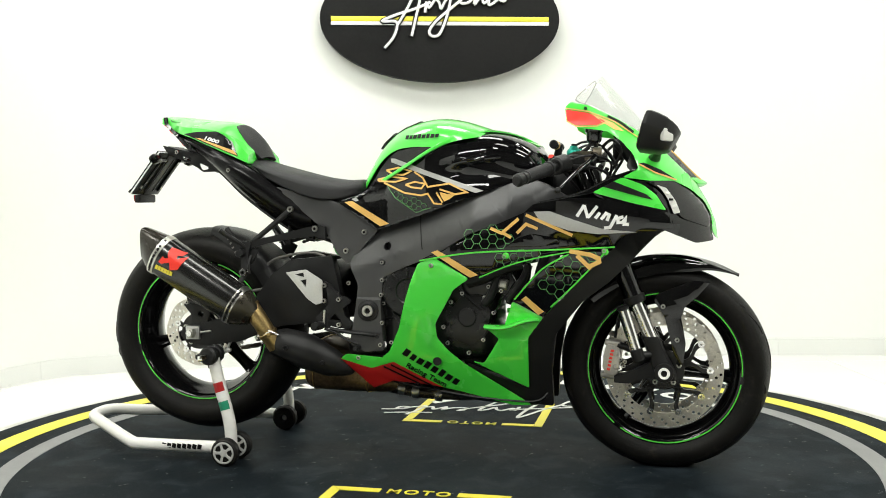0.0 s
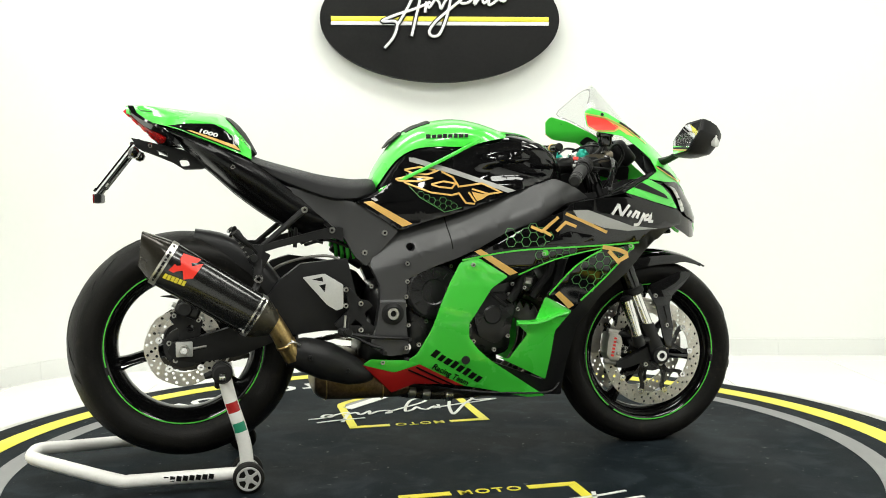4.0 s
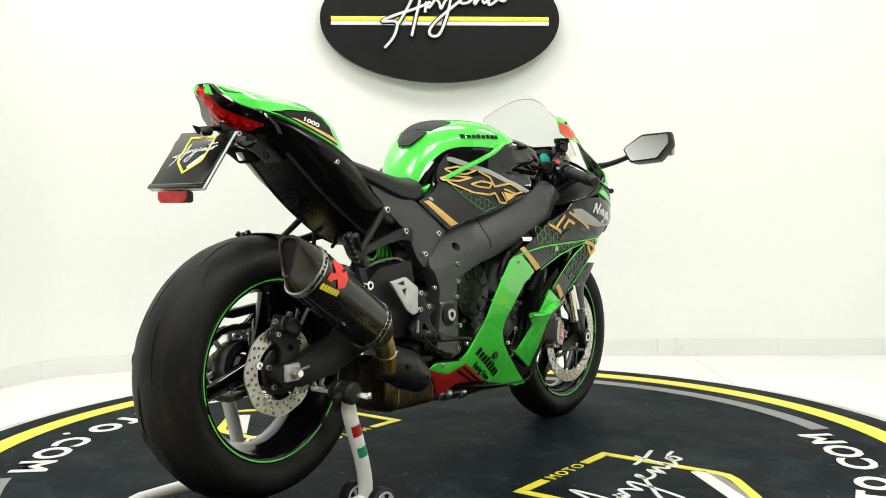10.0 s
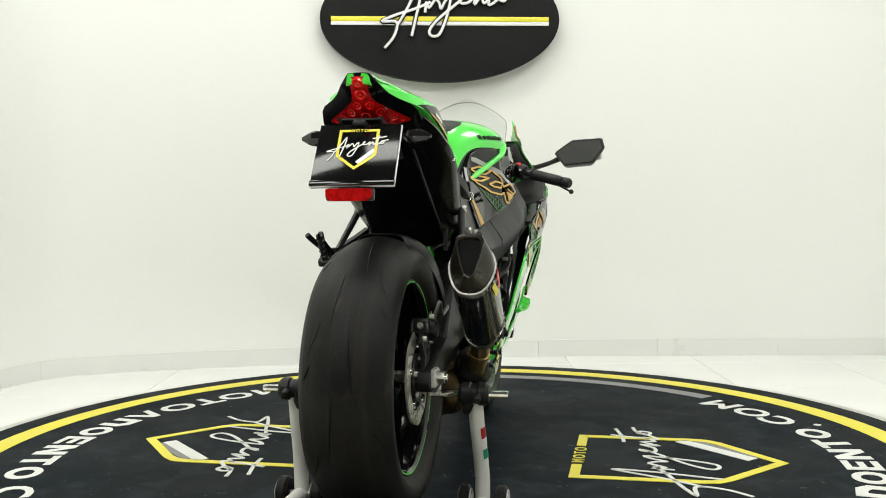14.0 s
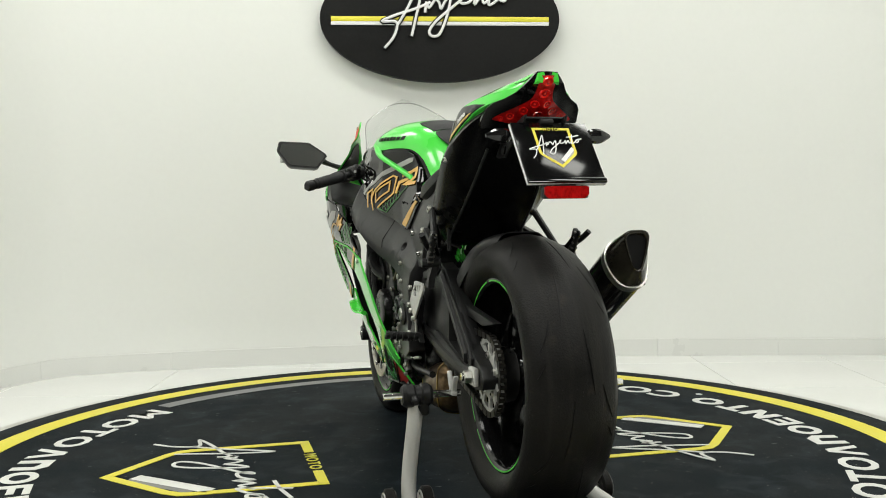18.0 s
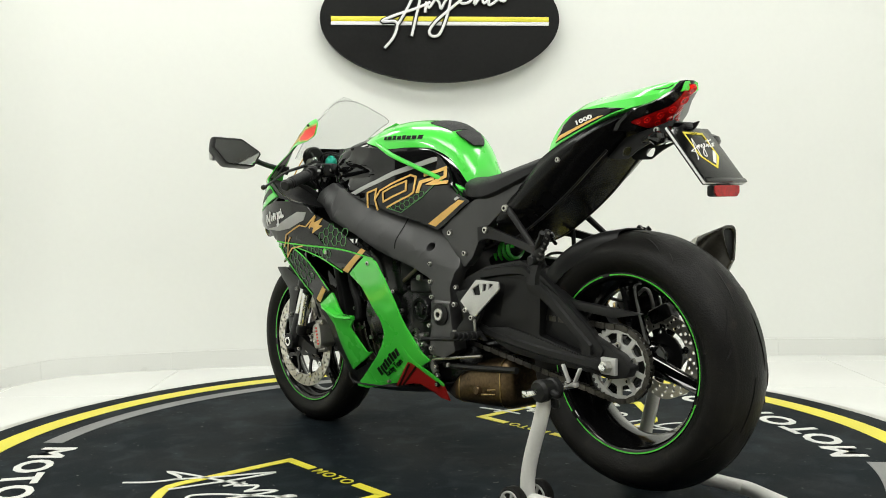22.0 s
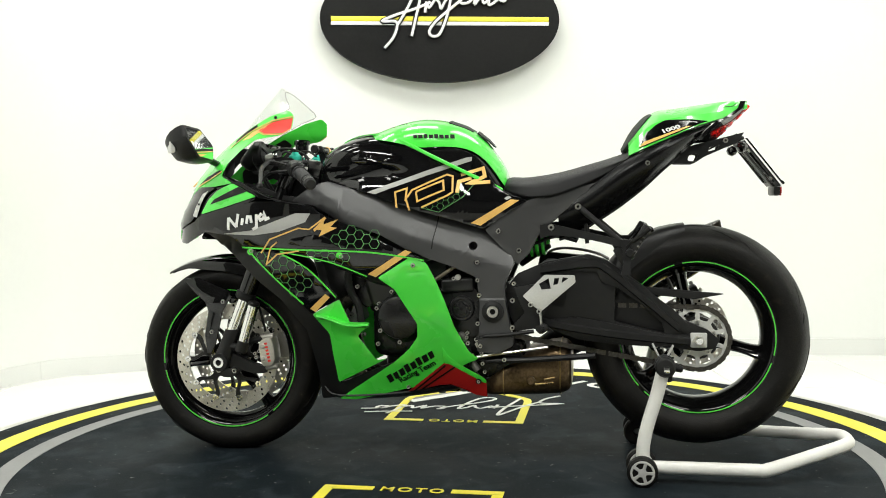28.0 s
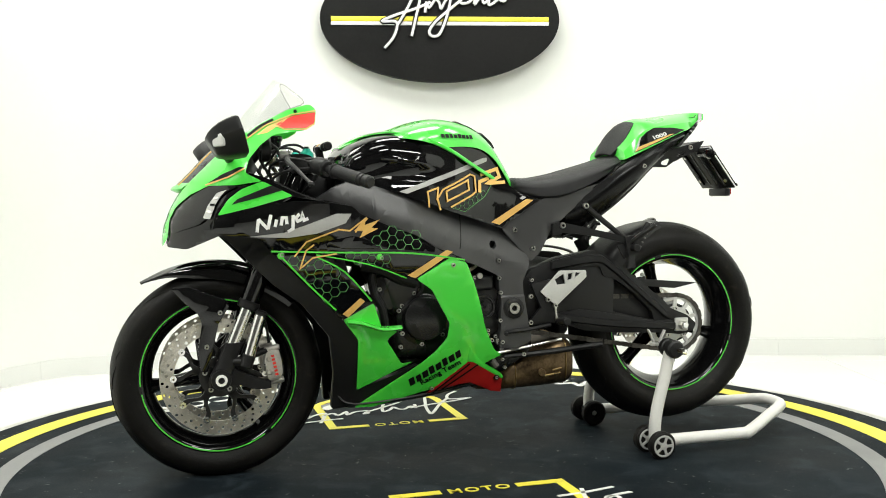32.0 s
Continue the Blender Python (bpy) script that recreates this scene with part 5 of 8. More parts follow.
part("lamp_surround", lamp_sheet(((1.0625, 0.023), (1.040, 0.042), (1.022, 0.058), (1.010, 0.078), (1.001, 0.100), (0.990, 0.110), (0.966, 0.116), (0.948, 0.110)), 0.006, 0.014, 1), SATIN, bike, "gloss black surround of the tail lamp")
lamp_red = part("tail_lamp", lamp_sheet(((1.054, 0.016), (1.036, 0.019), (1.020, 0.020), (1.006, 0.026), (0.996, 0.042), (0.986, 0.062), (0.974, 0.086), (0.967, 0.092), (0.961, 0.070), (0.956, 0.046)), 0.008, 0.012), REDDARK, bike, "red faceted tail lamp", sharp=20)
for y, z, r in ((0, 1.041, 0.0125), (0, 1.018, 0.0135), (0.014, 0.997, 0.0115), (-0.014, 0.997, 0.0115), (0, 0.975, 0.011), (0.033, 0.984, 0.0115), (-0.033, 0.984, 0.0115), (0.026, 0.967, 0.009), (-0.026, 0.967, 0.009), (0.058, 0.974, 0.0105), (-0.058, 0.974, 0.0105), (0.076, 0.970, 0.0065), (-0.076, 0.970, 0.0065)):
    x = lamp_x(y, z)
    face = Vector((-1, 0.42 * (1 if y > 0.004 else -1 if y < -0.004 else 0), -1 if z < 1.043 else 0)).normalized()
    seat_m = Matrix.Translation((x - 0.006, y, z)) @ Vector((-1, 0, 0)).rotation_difference(face).to_matrix().to_4x4()
    part("lamp_cell", lathe([(0.0, 0.0005), (r * 0.45, -0.0008), (r * 0.75, -0.0024), (r * 0.9, -0.0026), (r, 0.0), (r * 0.9, 0.006), (0.0, 0.006)], 10, "x", (0, 0, 0), closed=False), REDLENS, lamp_red, sharp=25, m=seat_m)
    part("lamp_bulb", lathe([(0.0, -0.0024), (r * 0.22, -0.0020), (r * 0.26, 0.002), (0.0, 0.002)], 8, "x", (0, 0, 0), closed=False), REDGLOSS, lamp_red, m=seat_m)
part("plate_lamp", box((0.045, 0.032, 0.013), (-0.882, 0.0, 0.950), (0, 20, 0), 0.005), MATTE, bike, "small black plate lamp")
# black tail body: wide glossy flanks from the lamp to the seat, with a flat tray below
TB = [(-0.800, 0.996), (-0.735, 0.974), (-0.664, 0.944), (-0.612, 0.920), (-0.549, 0.888), (-0.459, 0.818), (-0.369, 0.77)]
TBL = [(-0.757, 0.946), (-0.714, 0.908), (-0.662, 0.862), (-0.605, 0.810), (-0.525, 0.750), (-0.432, 0.692), (-0.371, 0.667)]
secs = []
for (x, z), (x2, z2), w, wl in zip(TB, TBL, (0.098, 0.122, 0.138, 0.144, 0.140, 0.128, 0.112), (0.07, 0.075, 0.08, 0.086, 0.09, 0.092, 0.09)):
    secs.append(mirrored([(x, 0, z), (x, w * 0.9, z), (x, w, z - 0.006), (x * 0.65 + x2 * 0.35, w + 0.014, z * 0.65 + z2 * 0.35), (x * 0.25 + x2 * 0.75, w * 0.93, z * 0.25 + z2 * 0.75), (x2, wl, z2), (x2, wl * 0.9, z2 - 0.004), (x2, 0, z2 - 0.004)]))
body = part("tail_body", skin(secs, steps=5, cross=2), TRAYBLACK, bike, "gloss black tail flanks and undertray", sharp=50)
for s in (-1, 1):
    part("tail_bolt", bolt((-0.622, s * 0.153, 0.884), 0.007, s), STEEL, body)
    part("tray_edge", tube([(p[0], s * w, p[1] - 0.002) for p, w in zip(TBL[1:], (0.076, 0.081, 0.087, 0.091, 0.093, 0.091))], 0.004, 6, steps=4), MATTE, body, "black tray edge")

# number plate holder: bracket, plate, lamps, reflector
HOLDER = [(-0.899, 0.971), (-0.850, 0.959), (-0.752, 0.936), (-0.693, 0.894), (-0.703, 0.884), (-0.757, 0.883), (-0.788, 0.903), (-0.849, 0.929), (-0.875, 0.938)]
HOLDER_SLOTS = [rounded([(-0.830, 0.939), (-0.801, 0.931), (-0.797, 0.917), (-0.826, 0.924)], 0.005), rounded([(-0.772, 0.911), (-0.746, 0.911), (-0.738, 0.892), (-0.762, 0.889)], 0.007)]
holder = part("plate_holder", plate(HOLDER, 0.05, 0.005, -1, HOLDER_SLOTS, round_off=0.004), MATTE, bike, "black folded steel plate bracket")
part("holder_side", plate(HOLDER, 0.05, 0.005, 1, HOLDER_SLOTS, round_off=0.004), MATTE, holder)
part("holder_web", box((0.09, 0.10, 0.005), (-0.84, 0, 0.945), (0, 28, 0), 0.001), MATTE, holder)
PLATE = Matrix.Translation((-0.946, -0.006, 0.886)) @ Matrix.Rotation(radians(3), 4, "Z") @ Matrix.Rotation(radians(38), 4, "Y")
part("plate_back", box((0.0046, 0.1815, 0.166), (0.0050, 0, 0), bevel=0.0006), SIGNWHITE, holder, "white plate edge", m=PLATE)
part("plate_carrier", box((0.004, 0.179, 0.164), (0.0094, 0, 0), bevel=0.001), MATTE, holder, m=PLATE)
for y in (-0.06, -0.02, 0.02, 0.06):
    part("carrier_rib", box((0.010, 0.006, 0.13), (0.013, y, 0), bevel=0.002), GLOSS, holder, m=PLATE)
for y, z in ((-0.07, 0.05), (0.07, 0.05), (-0.07, -0.05), (0.07, -0.05)):
    part("carrier_screw", rod((0.008, y, z), (0.016, y, z), 0.006, segs=8), STEEL, holder, m=PLATE)
plate_ob = part("cover_plate", box((0.005, 0.178, 0.162), (0, 0, 0.002), bevel=0.001), SATIN, holder, "black show plate with a yellow shield", m=PLATE)
part("plate_lip", box((0.006, 0.182, 0.012), (-0.002, 0, -0.078), bevel=0.002), GLOSS, holder, m=PLATE)
face = Matrix(((0, 0, -1, -0.0028), (-1, 0, 0, 0), (0, 1, 0, 0.012), (0, 0, 0, 1)))
shield(face, 0.082, 0.104, 0.0062, 0.0004, plate_ob, (YELLOWFILM, WHITEFILM, GREYFILM, YELLOWFILM), 0.0004)
part("plate_stay", box((0.004, 0.06, 0.15), (0.014, 0, 0.01), bevel=0.001), MATTE, holder, m=PLATE)
for s in (-1, 1):
    part("holder_bolt", bolt((-0.846, s * 0.051, 0.948), 0.0075, s), STEEL, holder)
bm = bmesh.new()
fill(bm, [(y - 0.004, 0.801 + z) for y, z in ((-0.040, -0.013), (0.040, -0.013), (0.050, -0.004), (0.050, 0.011), (0.044, 0.013), (-0.044, 0.013), (-0.050, 0.011), (-0.050, -0.004))], (), lambda a, b: (-1.003, a, b))
part("reflector", thicken(bm, 0.004), REDDARK, holder, "dark red reflector below the plate")
part("reflector_back", box((0.020, 0.104, 0.027), (-0.990, -0.004, 0.801), bevel=0.006), MATTE, holder, "black reflector housing")
part("reflector_stay", box((0.012, 0.05, 0.03), (-0.986, -0.004, 0.818), (0, 38, 0), 0.003), MATTE, holder)
for s in (-1, 1):
    stem = part("indicator", skin([[(-0.885 + a, s * y - 0.010, 0.925 + b) for a, b in ((r, 0), (r * 0.7, r * 0.7), (0, r), (-r * 0.7, r * 0.7), (-r, 0), (-r * 0.7, -r * 0.7), (0, -r), (r * 0.7, -r * 0.7))] for y, r in ((0.045, 0.007), (0.085, 0.007), (0.096, 0.015), (0.122, 0.016), (0.145, 0.004))], steps=3, cross=1), SMOKELENS, holder, "small smoked indicator")

# -- fairing --
green_low = [(-0.003, 0.609), (0.045, 0.624), (0.141, 0.565), (0.094, 0.532), (0.064, 0.481), (0.034, 0.431), (0.036, 0.388), (0.067, 0.348), (0.111, 0.31), (0.298, 0.184), (0.241, 0.183), (0.094, 0.22), (0.02, 0.236), (-0.105, 0.308), (-0.14, 0.323), (-0.113, 0.342), (-0.075, 0.417), (-0.052, 0.493), (-0.029, 0.554)]
upper = [(0.007, 0.621), (0.099, 0.658), (0.189, 0.703), (0.304, 0.751), (0.326, 0.772), (0.415, 0.787), (0.490, 0.788), (0.593, 0.770), (0.691, 0.744), (0.70, 0.704), (0.575, 0.689), (0.536, 0.65), (0.419, 0.639), (0.282, 0.621), (0.169, 0.568), (0.045, 0.624)]
fork_side = [(0.419, 0.639), (0.536, 0.646), (0.375, 0.488), (0.346, 0.456), (0.261, 0.504), (0.299, 0.55), (0.362, 0.598)]
green_front = [(0.261, 0.501), (0.346, 0.455), (0.3, 0.395), (0.293, 0.238), (0.134, 0.319), (0.167, 0.313), (0.217, 0.389), (0.177, 0.424), (0.234, 0.427)]
black_low = [(0.705, 0.702), (0.679, 0.703), (0.575, 0.689), (0.536, 0.646), (0.375, 0.486), (0.299, 0.406), (0.297, 0.376), (0.293, 0.234), (0.111, 0.308), (0.278, 0.19), (0.359, 0.178), (0.359, 0.288), (0.376, 0.403), (0.452, 0.497), (0.528, 0.554), (0.576, 0.601), (0.605, 0.632), (0.629, 0.657), (0.652, 0.681), (0.673, 0.695)]
red_tail = [(-0.271, 0.315), (-0.177, 0.289), (-0.105, 0.31), (0.038, 0.232), (-0.025, 0.242), (-0.115, 0.248), (-0.18, 0.222)]
red_left = [(0.081, 0.213), (-0.036, 0.308), (-0.051, 0.313), (-0.155, 0.25), (-0.157, 0.2), (-0.124, 0.205), (-0.1, 0.218), (-0.052, 0.239), (-0.018, 0.236), (0.046, 0.221)]
edge_left = [(-0.033, 0.308), (-0.034, 0.361), (-0.052, 0.329), (-0.083, 0.303), (-0.149, 0.262), (-0.158, 0.25), (-0.154, 0.243), (-0.051, 0.306)]
red_green = [(-0.271, 0.315), (-0.249, 0.331), (-0.141, 0.323), (-0.105, 0.31), (-0.177, 0.287)]


def inset(x, z):
    """The matte front edge leans inward towards the wheel."""
    return hull(x, z) - 0.012 - 0.05 * max(0, min(1, (x - 0.28) / 0.3)) * (1 if z < 0.62 else max(0, 1 - (z - 0.62) / 0.1))


for s in (-1, 1):
    low = part("lower_fairing", panel(green_low, flush, 0.006, s), GREEN, bike, "lime green lower fairing panel", sharp=40)
    up = part("upper_fairing", panel(upper, flush, 0.006, s), GLOSS, bike, "gloss black upper fairing panel with honeycomb graphics", sharp=40)
    part("duct_panel", panel(fork_side, flush, 0.006, s), GLOSS, up, "gloss black duct panel")
    win = part("front_fairing", panel(green_front, lambda x, z: hull(x, z) - 0.004, 0.006, s), GREEN, bike, "lime green front lower fairing with a winglet", sharp=40)
    part("edge_fairing", panel(black_low, inset, 0.03, s), MATTE, bike, "matte black front edge fairing", sharp=40)
    wx = [(0.177, 0.426), (0.237, 0.427), (0.298, 0.447), (0.334, 0.45)]
    bm = skin([[(x, s * (hull(x, z) - 0.004 + o), z + h) for o, h in ((0, 0.006), (w, 0.003), (w, -0.003), (0, -0.010), (-0.005, 0))] for (x, z), w in zip(wx, (0.014, 0.030, 0.024, 0.005))], steps=4, cross=1)
    part("winglet", bm, GREEN, win, "small lime green winglet")
    part("belly_tail", panel(red_green if s < 0 else edge_left, lambda x, z: hull(x, z) + 0.001, 0.006, s), GREEN, low, "lime green belly tail")
    part("red_film", panel(red_tail if s < 0 else red_left, lambda x, z: hull(x, z) + 0.0005, 0.005, s, round_off=0), RED, low, "red belly graphic")
    for ln in ([(-0.114, 0.301), (0.025, 0.226)], [(-0.137, 0.294), (-0.025, 0.238)]) if s < 0 else ([(0.063, 0.214), (-0.041, 0.301)], [(0.036, 0.223), (-0.067, 0.296)]):
        part("black_film", stroke([ln[0], ((ln[0][0] + ln[1][0]) / 2, (ln[0][1] + ln[1][1]) / 2), ln[1]], 0.005, over(flush, s, 0.0022)), BLACKFILM, low)
    # gold stripe, grey flash and green line on the upper panel
    part("gold_stripe", panel([(0.037, 0.64), (0.056, 0.646), (0.168, 0.576), (0.145, 0.568)], flush, 0.0016, s, lift=0.0016, round_off=0), GOLD, up, "gold stripe")
    part("gold_stripe", panel([(0.287, 0.507), (0.3, 0.517), (0.349, 0.473), (0.333, 0.463)], flush, 0.0016, s, lift=0.0016, round_off=0), GOLD, up, "gold stripe")
    part("grey_flash", panel([(0.329, 0.752), (0.372, 0.753), (0.438, 0.729), (0.512, 0.704), (0.604, 0.694), (0.500, 0.690), (0.424, 0.700), (0.345, 0.727)], flush, 0.0016, s, lift=0.0016, round_off=0), GREYFILM, up, "silver grey flash")
    part("green_line", stroke([(p.x, p.y) for p in smooth_line([(a, b, 0) for a, b in [(0.002, 0.616), (0.155, 0.639), (0.346, 0.646), (0.545, 0.654)]], 4)], 0.0045, over(flush, s, 0.002)), LIME, up, "lime green line")
    part("green_line", stroke([(p.x, p.y) for p in smooth_line([(a, b, 0) for a, b in [(0.526, 0.647), (0.443, 0.558), (0.368, 0.486)]], 4)], 0.0045, over(flush, s, 0.002)), LIME, up, "lime green line")
    part("green_line", stroke([(p.x, p.y) for p in smooth_line([(a, b, 0) for a, b in [(0.422, 0.635), (0.346, 0.592), (0.268, 0.507)]], 4)], 0.0045, over(flush, s, 0.002)), LIME, up, "lime green line")
    part("green_line", stroke([(p.x, p.y) for p in smooth_line([(a, b, 0) for a, b in [(0.171, 0.569), (0.282, 0.612), (0.425, 0.642)]], 4)], 0.0035, over(flush, s, 0.002)), LIME, up, "lime green line")
    comb_film(honeycomb([(0.100, 0.682), (0.177, 0.716), (0.250, 0.720), (0.282, 0.688), (0.268, 0.652), (0.160, 0.638)], 0.0150, 0.0015, over(flush, s, 0.0018)), up, LIMEDIM)
    comb_film(honeycomb([(0.170, 0.640), (0.257, 0.648), (0.395, 0.652), (0.330, 0.618), (0.240, 0.590)], 0.0135, 0.0015, over(flush, s, 0.0018)), up, LIMEDIM)
    comb_film(honeycomb([(0.305, 0.552), (0.385, 0.610), (0.425, 0.633), (0.525, 0.648), (0.490, 0.606), (0.385, 0.498)], 0.0150, 0.0015, over(flush, s, 0.0018)), up, LIMEDIM)
    for q in ((0.249, 0.631), (0.519, 0.641)):
        part("panel_stud", lathe([(0.0, 0.0035), (0.006, 0.0035), (0.0095, 0.001), (0.0095, -0.003), (0.0, -0.003)], 14, "y", (q[0], s * flush(*q), q[1]), closed=False) if s > 0 else lathe([(0.0, -0.0035), (0.006, -0.0035), (0.0095, -0.001), (0.0095, 0.003), (0.0, 0.003)], 14, "y", (q[0], s * flush(*q), q[1]), closed=False), LIME, up, "lime green panel stud")
    bm = bmesh.new()
    for line in ([(0.206, 0.707), (0.238, 0.693), (0.286, 0.733)], [(0.238, 0.696), (0.265, 0.681)], [(0.281, 0.693), (0.307, 0.718), (0.339, 0.705)], [(0.307, 0.743), (0.433, 0.687)]) if s < 0 else ([(0.484, 0.638), (0.453, 0.678), (0.365, 0.710), (0.334, 0.706), (0.286, 0.741)], [(0.369, 0.644), (0.435, 0.634), (0.469, 0.605), (0.453, 0.654), (0.432, 0.670)], [(0.319, 0.701), (0.284, 0.739)]):
        stroke(line, 0.0085 if s < 0 else 0.0042, over(flush, s, 0.003), bm=bm)
    part("angular_mark", bm, GOLD, up, "gold angular outline graphic")
    if s > 0:
        part("angular_mark", panel([(0.322, 0.705), (0.287, 0.742), (0.292, 0.72), (0.249, 0.735), (0.272, 0.713), (0.253, 0.71), (0.307, 0.685), (0.297, 0.704)], flush, 0.0016, s, lift=0.003, round_off=0), GOLD, up, "gold angular patch")
    if s < 0:
        bm = bmesh.new()
        for line in ([(0.424, 0.644), (0.478, 0.634), (0.501, 0.624), (0.503, 0.614), (0.478, 0.602)], [(0.444, 0.632), (0.481, 0.595)]):
            stroke(line, 0.0120, over(flush, s, 0.003), bm=bm)
        part("angular_mark", bm, GOLD, up, "gold angular outline graphic")
    part("side_scoop", panel([(0.247, 0.654), (0.282, 0.679), (0.322, 0.691), (0.393, 0.677), (0.4, 0.664), (0.346, 0.656)], lambda x, z: hull(x, z) + 0.004, 0.006, s, round_off=0.006), GLOSS, up, "gloss black side scoop lip")
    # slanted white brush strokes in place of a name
    bm = bmesh.new()
    brush = ([(0, 0.0), (0.010, 0.030)], [(0.010, 0.030), (0.024, 0.002)], [(0.024, 0.002), (0.038, 0.034)], [(0.040, 0.004), (0.047, 0.020)], [(0.053, 0.004), (0.060, 0.021), (0.068, 0.019), (0.066, 0.004)], [(0.084, 0.022), (0.076, -0.010), (0.064, -0.014)], [(0.098, 0.021), (0.088, 0.014), (0.090, 0.005), (0.100, 0.008), (0.104, 0.020), (0.104, 0.004), (0.114, 0.006)])
    sx, sz = (0.446, 0.738) if s < 0 else (0.582, 0.706)
    lean_a = radians(-13)
    for line in brush:
        pts = [(a * math.cos(lean_a) - b * math.sin(lean_a), a * math.sin(lean_a) + b * math.cos(lean_a)) if s < 0 else (a * math.cos(-lean_a) - b * math.sin(-lean_a), a * math.sin(-lean_a) + b * math.cos(-lean_a)) for a, b in line]
        stroke([(sx - s * a * 1.22, sz + b * 1.12) for a, b in pts], 0.0084, over(flush, s, 0.0022), bm=bm)
    part("script_film", bm, WHITEFILM, up, "white slanted brush strokes")
    # dark blocks in place of the maker's name, and the words below
    ax, az = (-0.07, 0.347) if s < 0 else (-0.009, 0.341)
    bx, bz = (0.089, 0.248) if s < 0 else (0.14, 0.25)
    for k in range(8):
        u = (k + 0.5) / 8
        cx, cz = ax + (bx - ax) * u, az + (bz - az) * u
        d = Vector((bx - ax, bz - az)).normalized()
        n = Vector((-d.y, d.x))
        shape = name_bar(k if s < 0 else 7 - k, 0.0185, 0.024)
        flip = 1 if s < 0 else -1
        part("name_block", panel([(cx + d.x * i * flip + n.x * j, cz + d.y * i * flip + n.y * j) for i, j in shape], flush, 0.001, s, cell=0.02, lift=0.0015, round_off=0), BLACKFILM, low)
    tx, tz = (-0.008, 0.271) if s < 0 else (0.047, 0.279)
    ang = math.degrees(math.atan2(bz - az, bx - ax))
    ty = hull(tx, tz) + 0.0015
    slope = (hull(tx, tz + 0.03) - hull(tx, tz - 0.03)) / 0.06
    up_v = Vector((0, s * slope, 1)).normalized()
    right = Vector((-s, 0, 0))
    nrm = right.cross(up_v)
    m = Matrix(((right.x, up_v.x, nrm.x, tx), (right.y, up_v.y, nrm.y, s * ty), (right.z, up_v.z, nrm.z, tz), (0, 0, 0, 1)))
    part("words_film", text_mesh("Racing Team", 0.026, m @ pose(0, 0, 0, 0, 0, ang if s < 0 else -ang), 0.0006, bold=0.0004), BLACKFILM, low, "small black words")
    if s < 0:
        part("inspection_cap", lathe([(0, 0.002), (0.012, 0.002), (0.0125, -0.004), (0, -0.004)], 20, "y", (0.031, -hull(0.031, 0.317) - 0.0015, 0.317), closed=False), MATTE, low, "black round cap")
    for q in ([(0.035, 0.602), (-0.213, 0.32), (0.244, 0.628), (0.516, 0.644)]):
        part("fairing_bolt", bolt((q[0], s * (hull(*q) + 0.001), q[1]), 0.0065, s, 0.003), STEEL, up)

# belly under the engine
secs = []
for x, z, w in ((-0.22, 0.235, 0.09), (-0.05, 0.20, 0.11), (0.12, 0.175, 0.12), (0.30, 0.165, 0.12), (0.345, 0.19, 0.11)):
    secs.append([(x, y * w, z + 0.03 * abs(y) ** 2) for y in (-1, -0.6, 0, 0.6, 1)])
part("belly_pan", thicken(skin(secs, False, False, 4), 0.004), MATTE, bike, "matte black belly pan")

# nose cowl: one green shell each side, from the screen's rear corner round the lamp to the chin
cowl_line = [(0.405, 1.041), (0.422, 1.057), (0.480, 1.041), (0.544, 1.009), (0.605, 0.972), (0.659, 0.931), (0.705, 0.885), (0.747, 0.844), (0.776, 0.809), (0.800, 0.765), (0.817, 0.716), (0.822, 0.690), (0.824, 0.664), (0.808, 0.690), (0.803, 0.740), (0.784, 0.776), (0.748, 0.808), (0.700, 0.832), (0.634, 0.832), (0.566, 0.842), (0.608, 0.864), (0.595, 0.902), (0.561, 0.942), (0.522, 0.971), (0.441, 0.982), (0.409, 1.001)]
lamp_line = [(0.628, 0.829), (0.662, 0.833), (0.700, 0.830), (0.744, 0.805), (0.781, 0.768), (0.800, 0.732), (0.800, 0.701), (0.766, 0.714), (0.726, 0.729), (0.703, 0.750), (0.687, 0.786), (0.659, 0.813)]
bowl_line = [(0.655, 0.821), (0.681, 0.812), (0.705, 0.778), (0.718, 0.745), (0.700, 0.742), (0.686, 0.780), (0.670, 0.806)]
cheek_line = [(0.487, 0.802), (0.566, 0.842), (0.620, 0.821), (0.654, 0.794), (0.682, 0.751), (0.590, 0.773)]
slot_line = [(0.515, 0.817), (0.543, 0.831), (0.630, 0.795), (0.646, 0.780), (0.583, 0.797)]
face_line = [(0.487, 0.798), (0.566, 0.838), (0.700, 0.832), (0.770, 0.800), (0.796, 0.760), (0.808, 0.716), (0.805, 0.690), (0.812, 0.665), (0.760, 0.660), (0.675, 0.698), (0.591, 0.748)]
nose = None
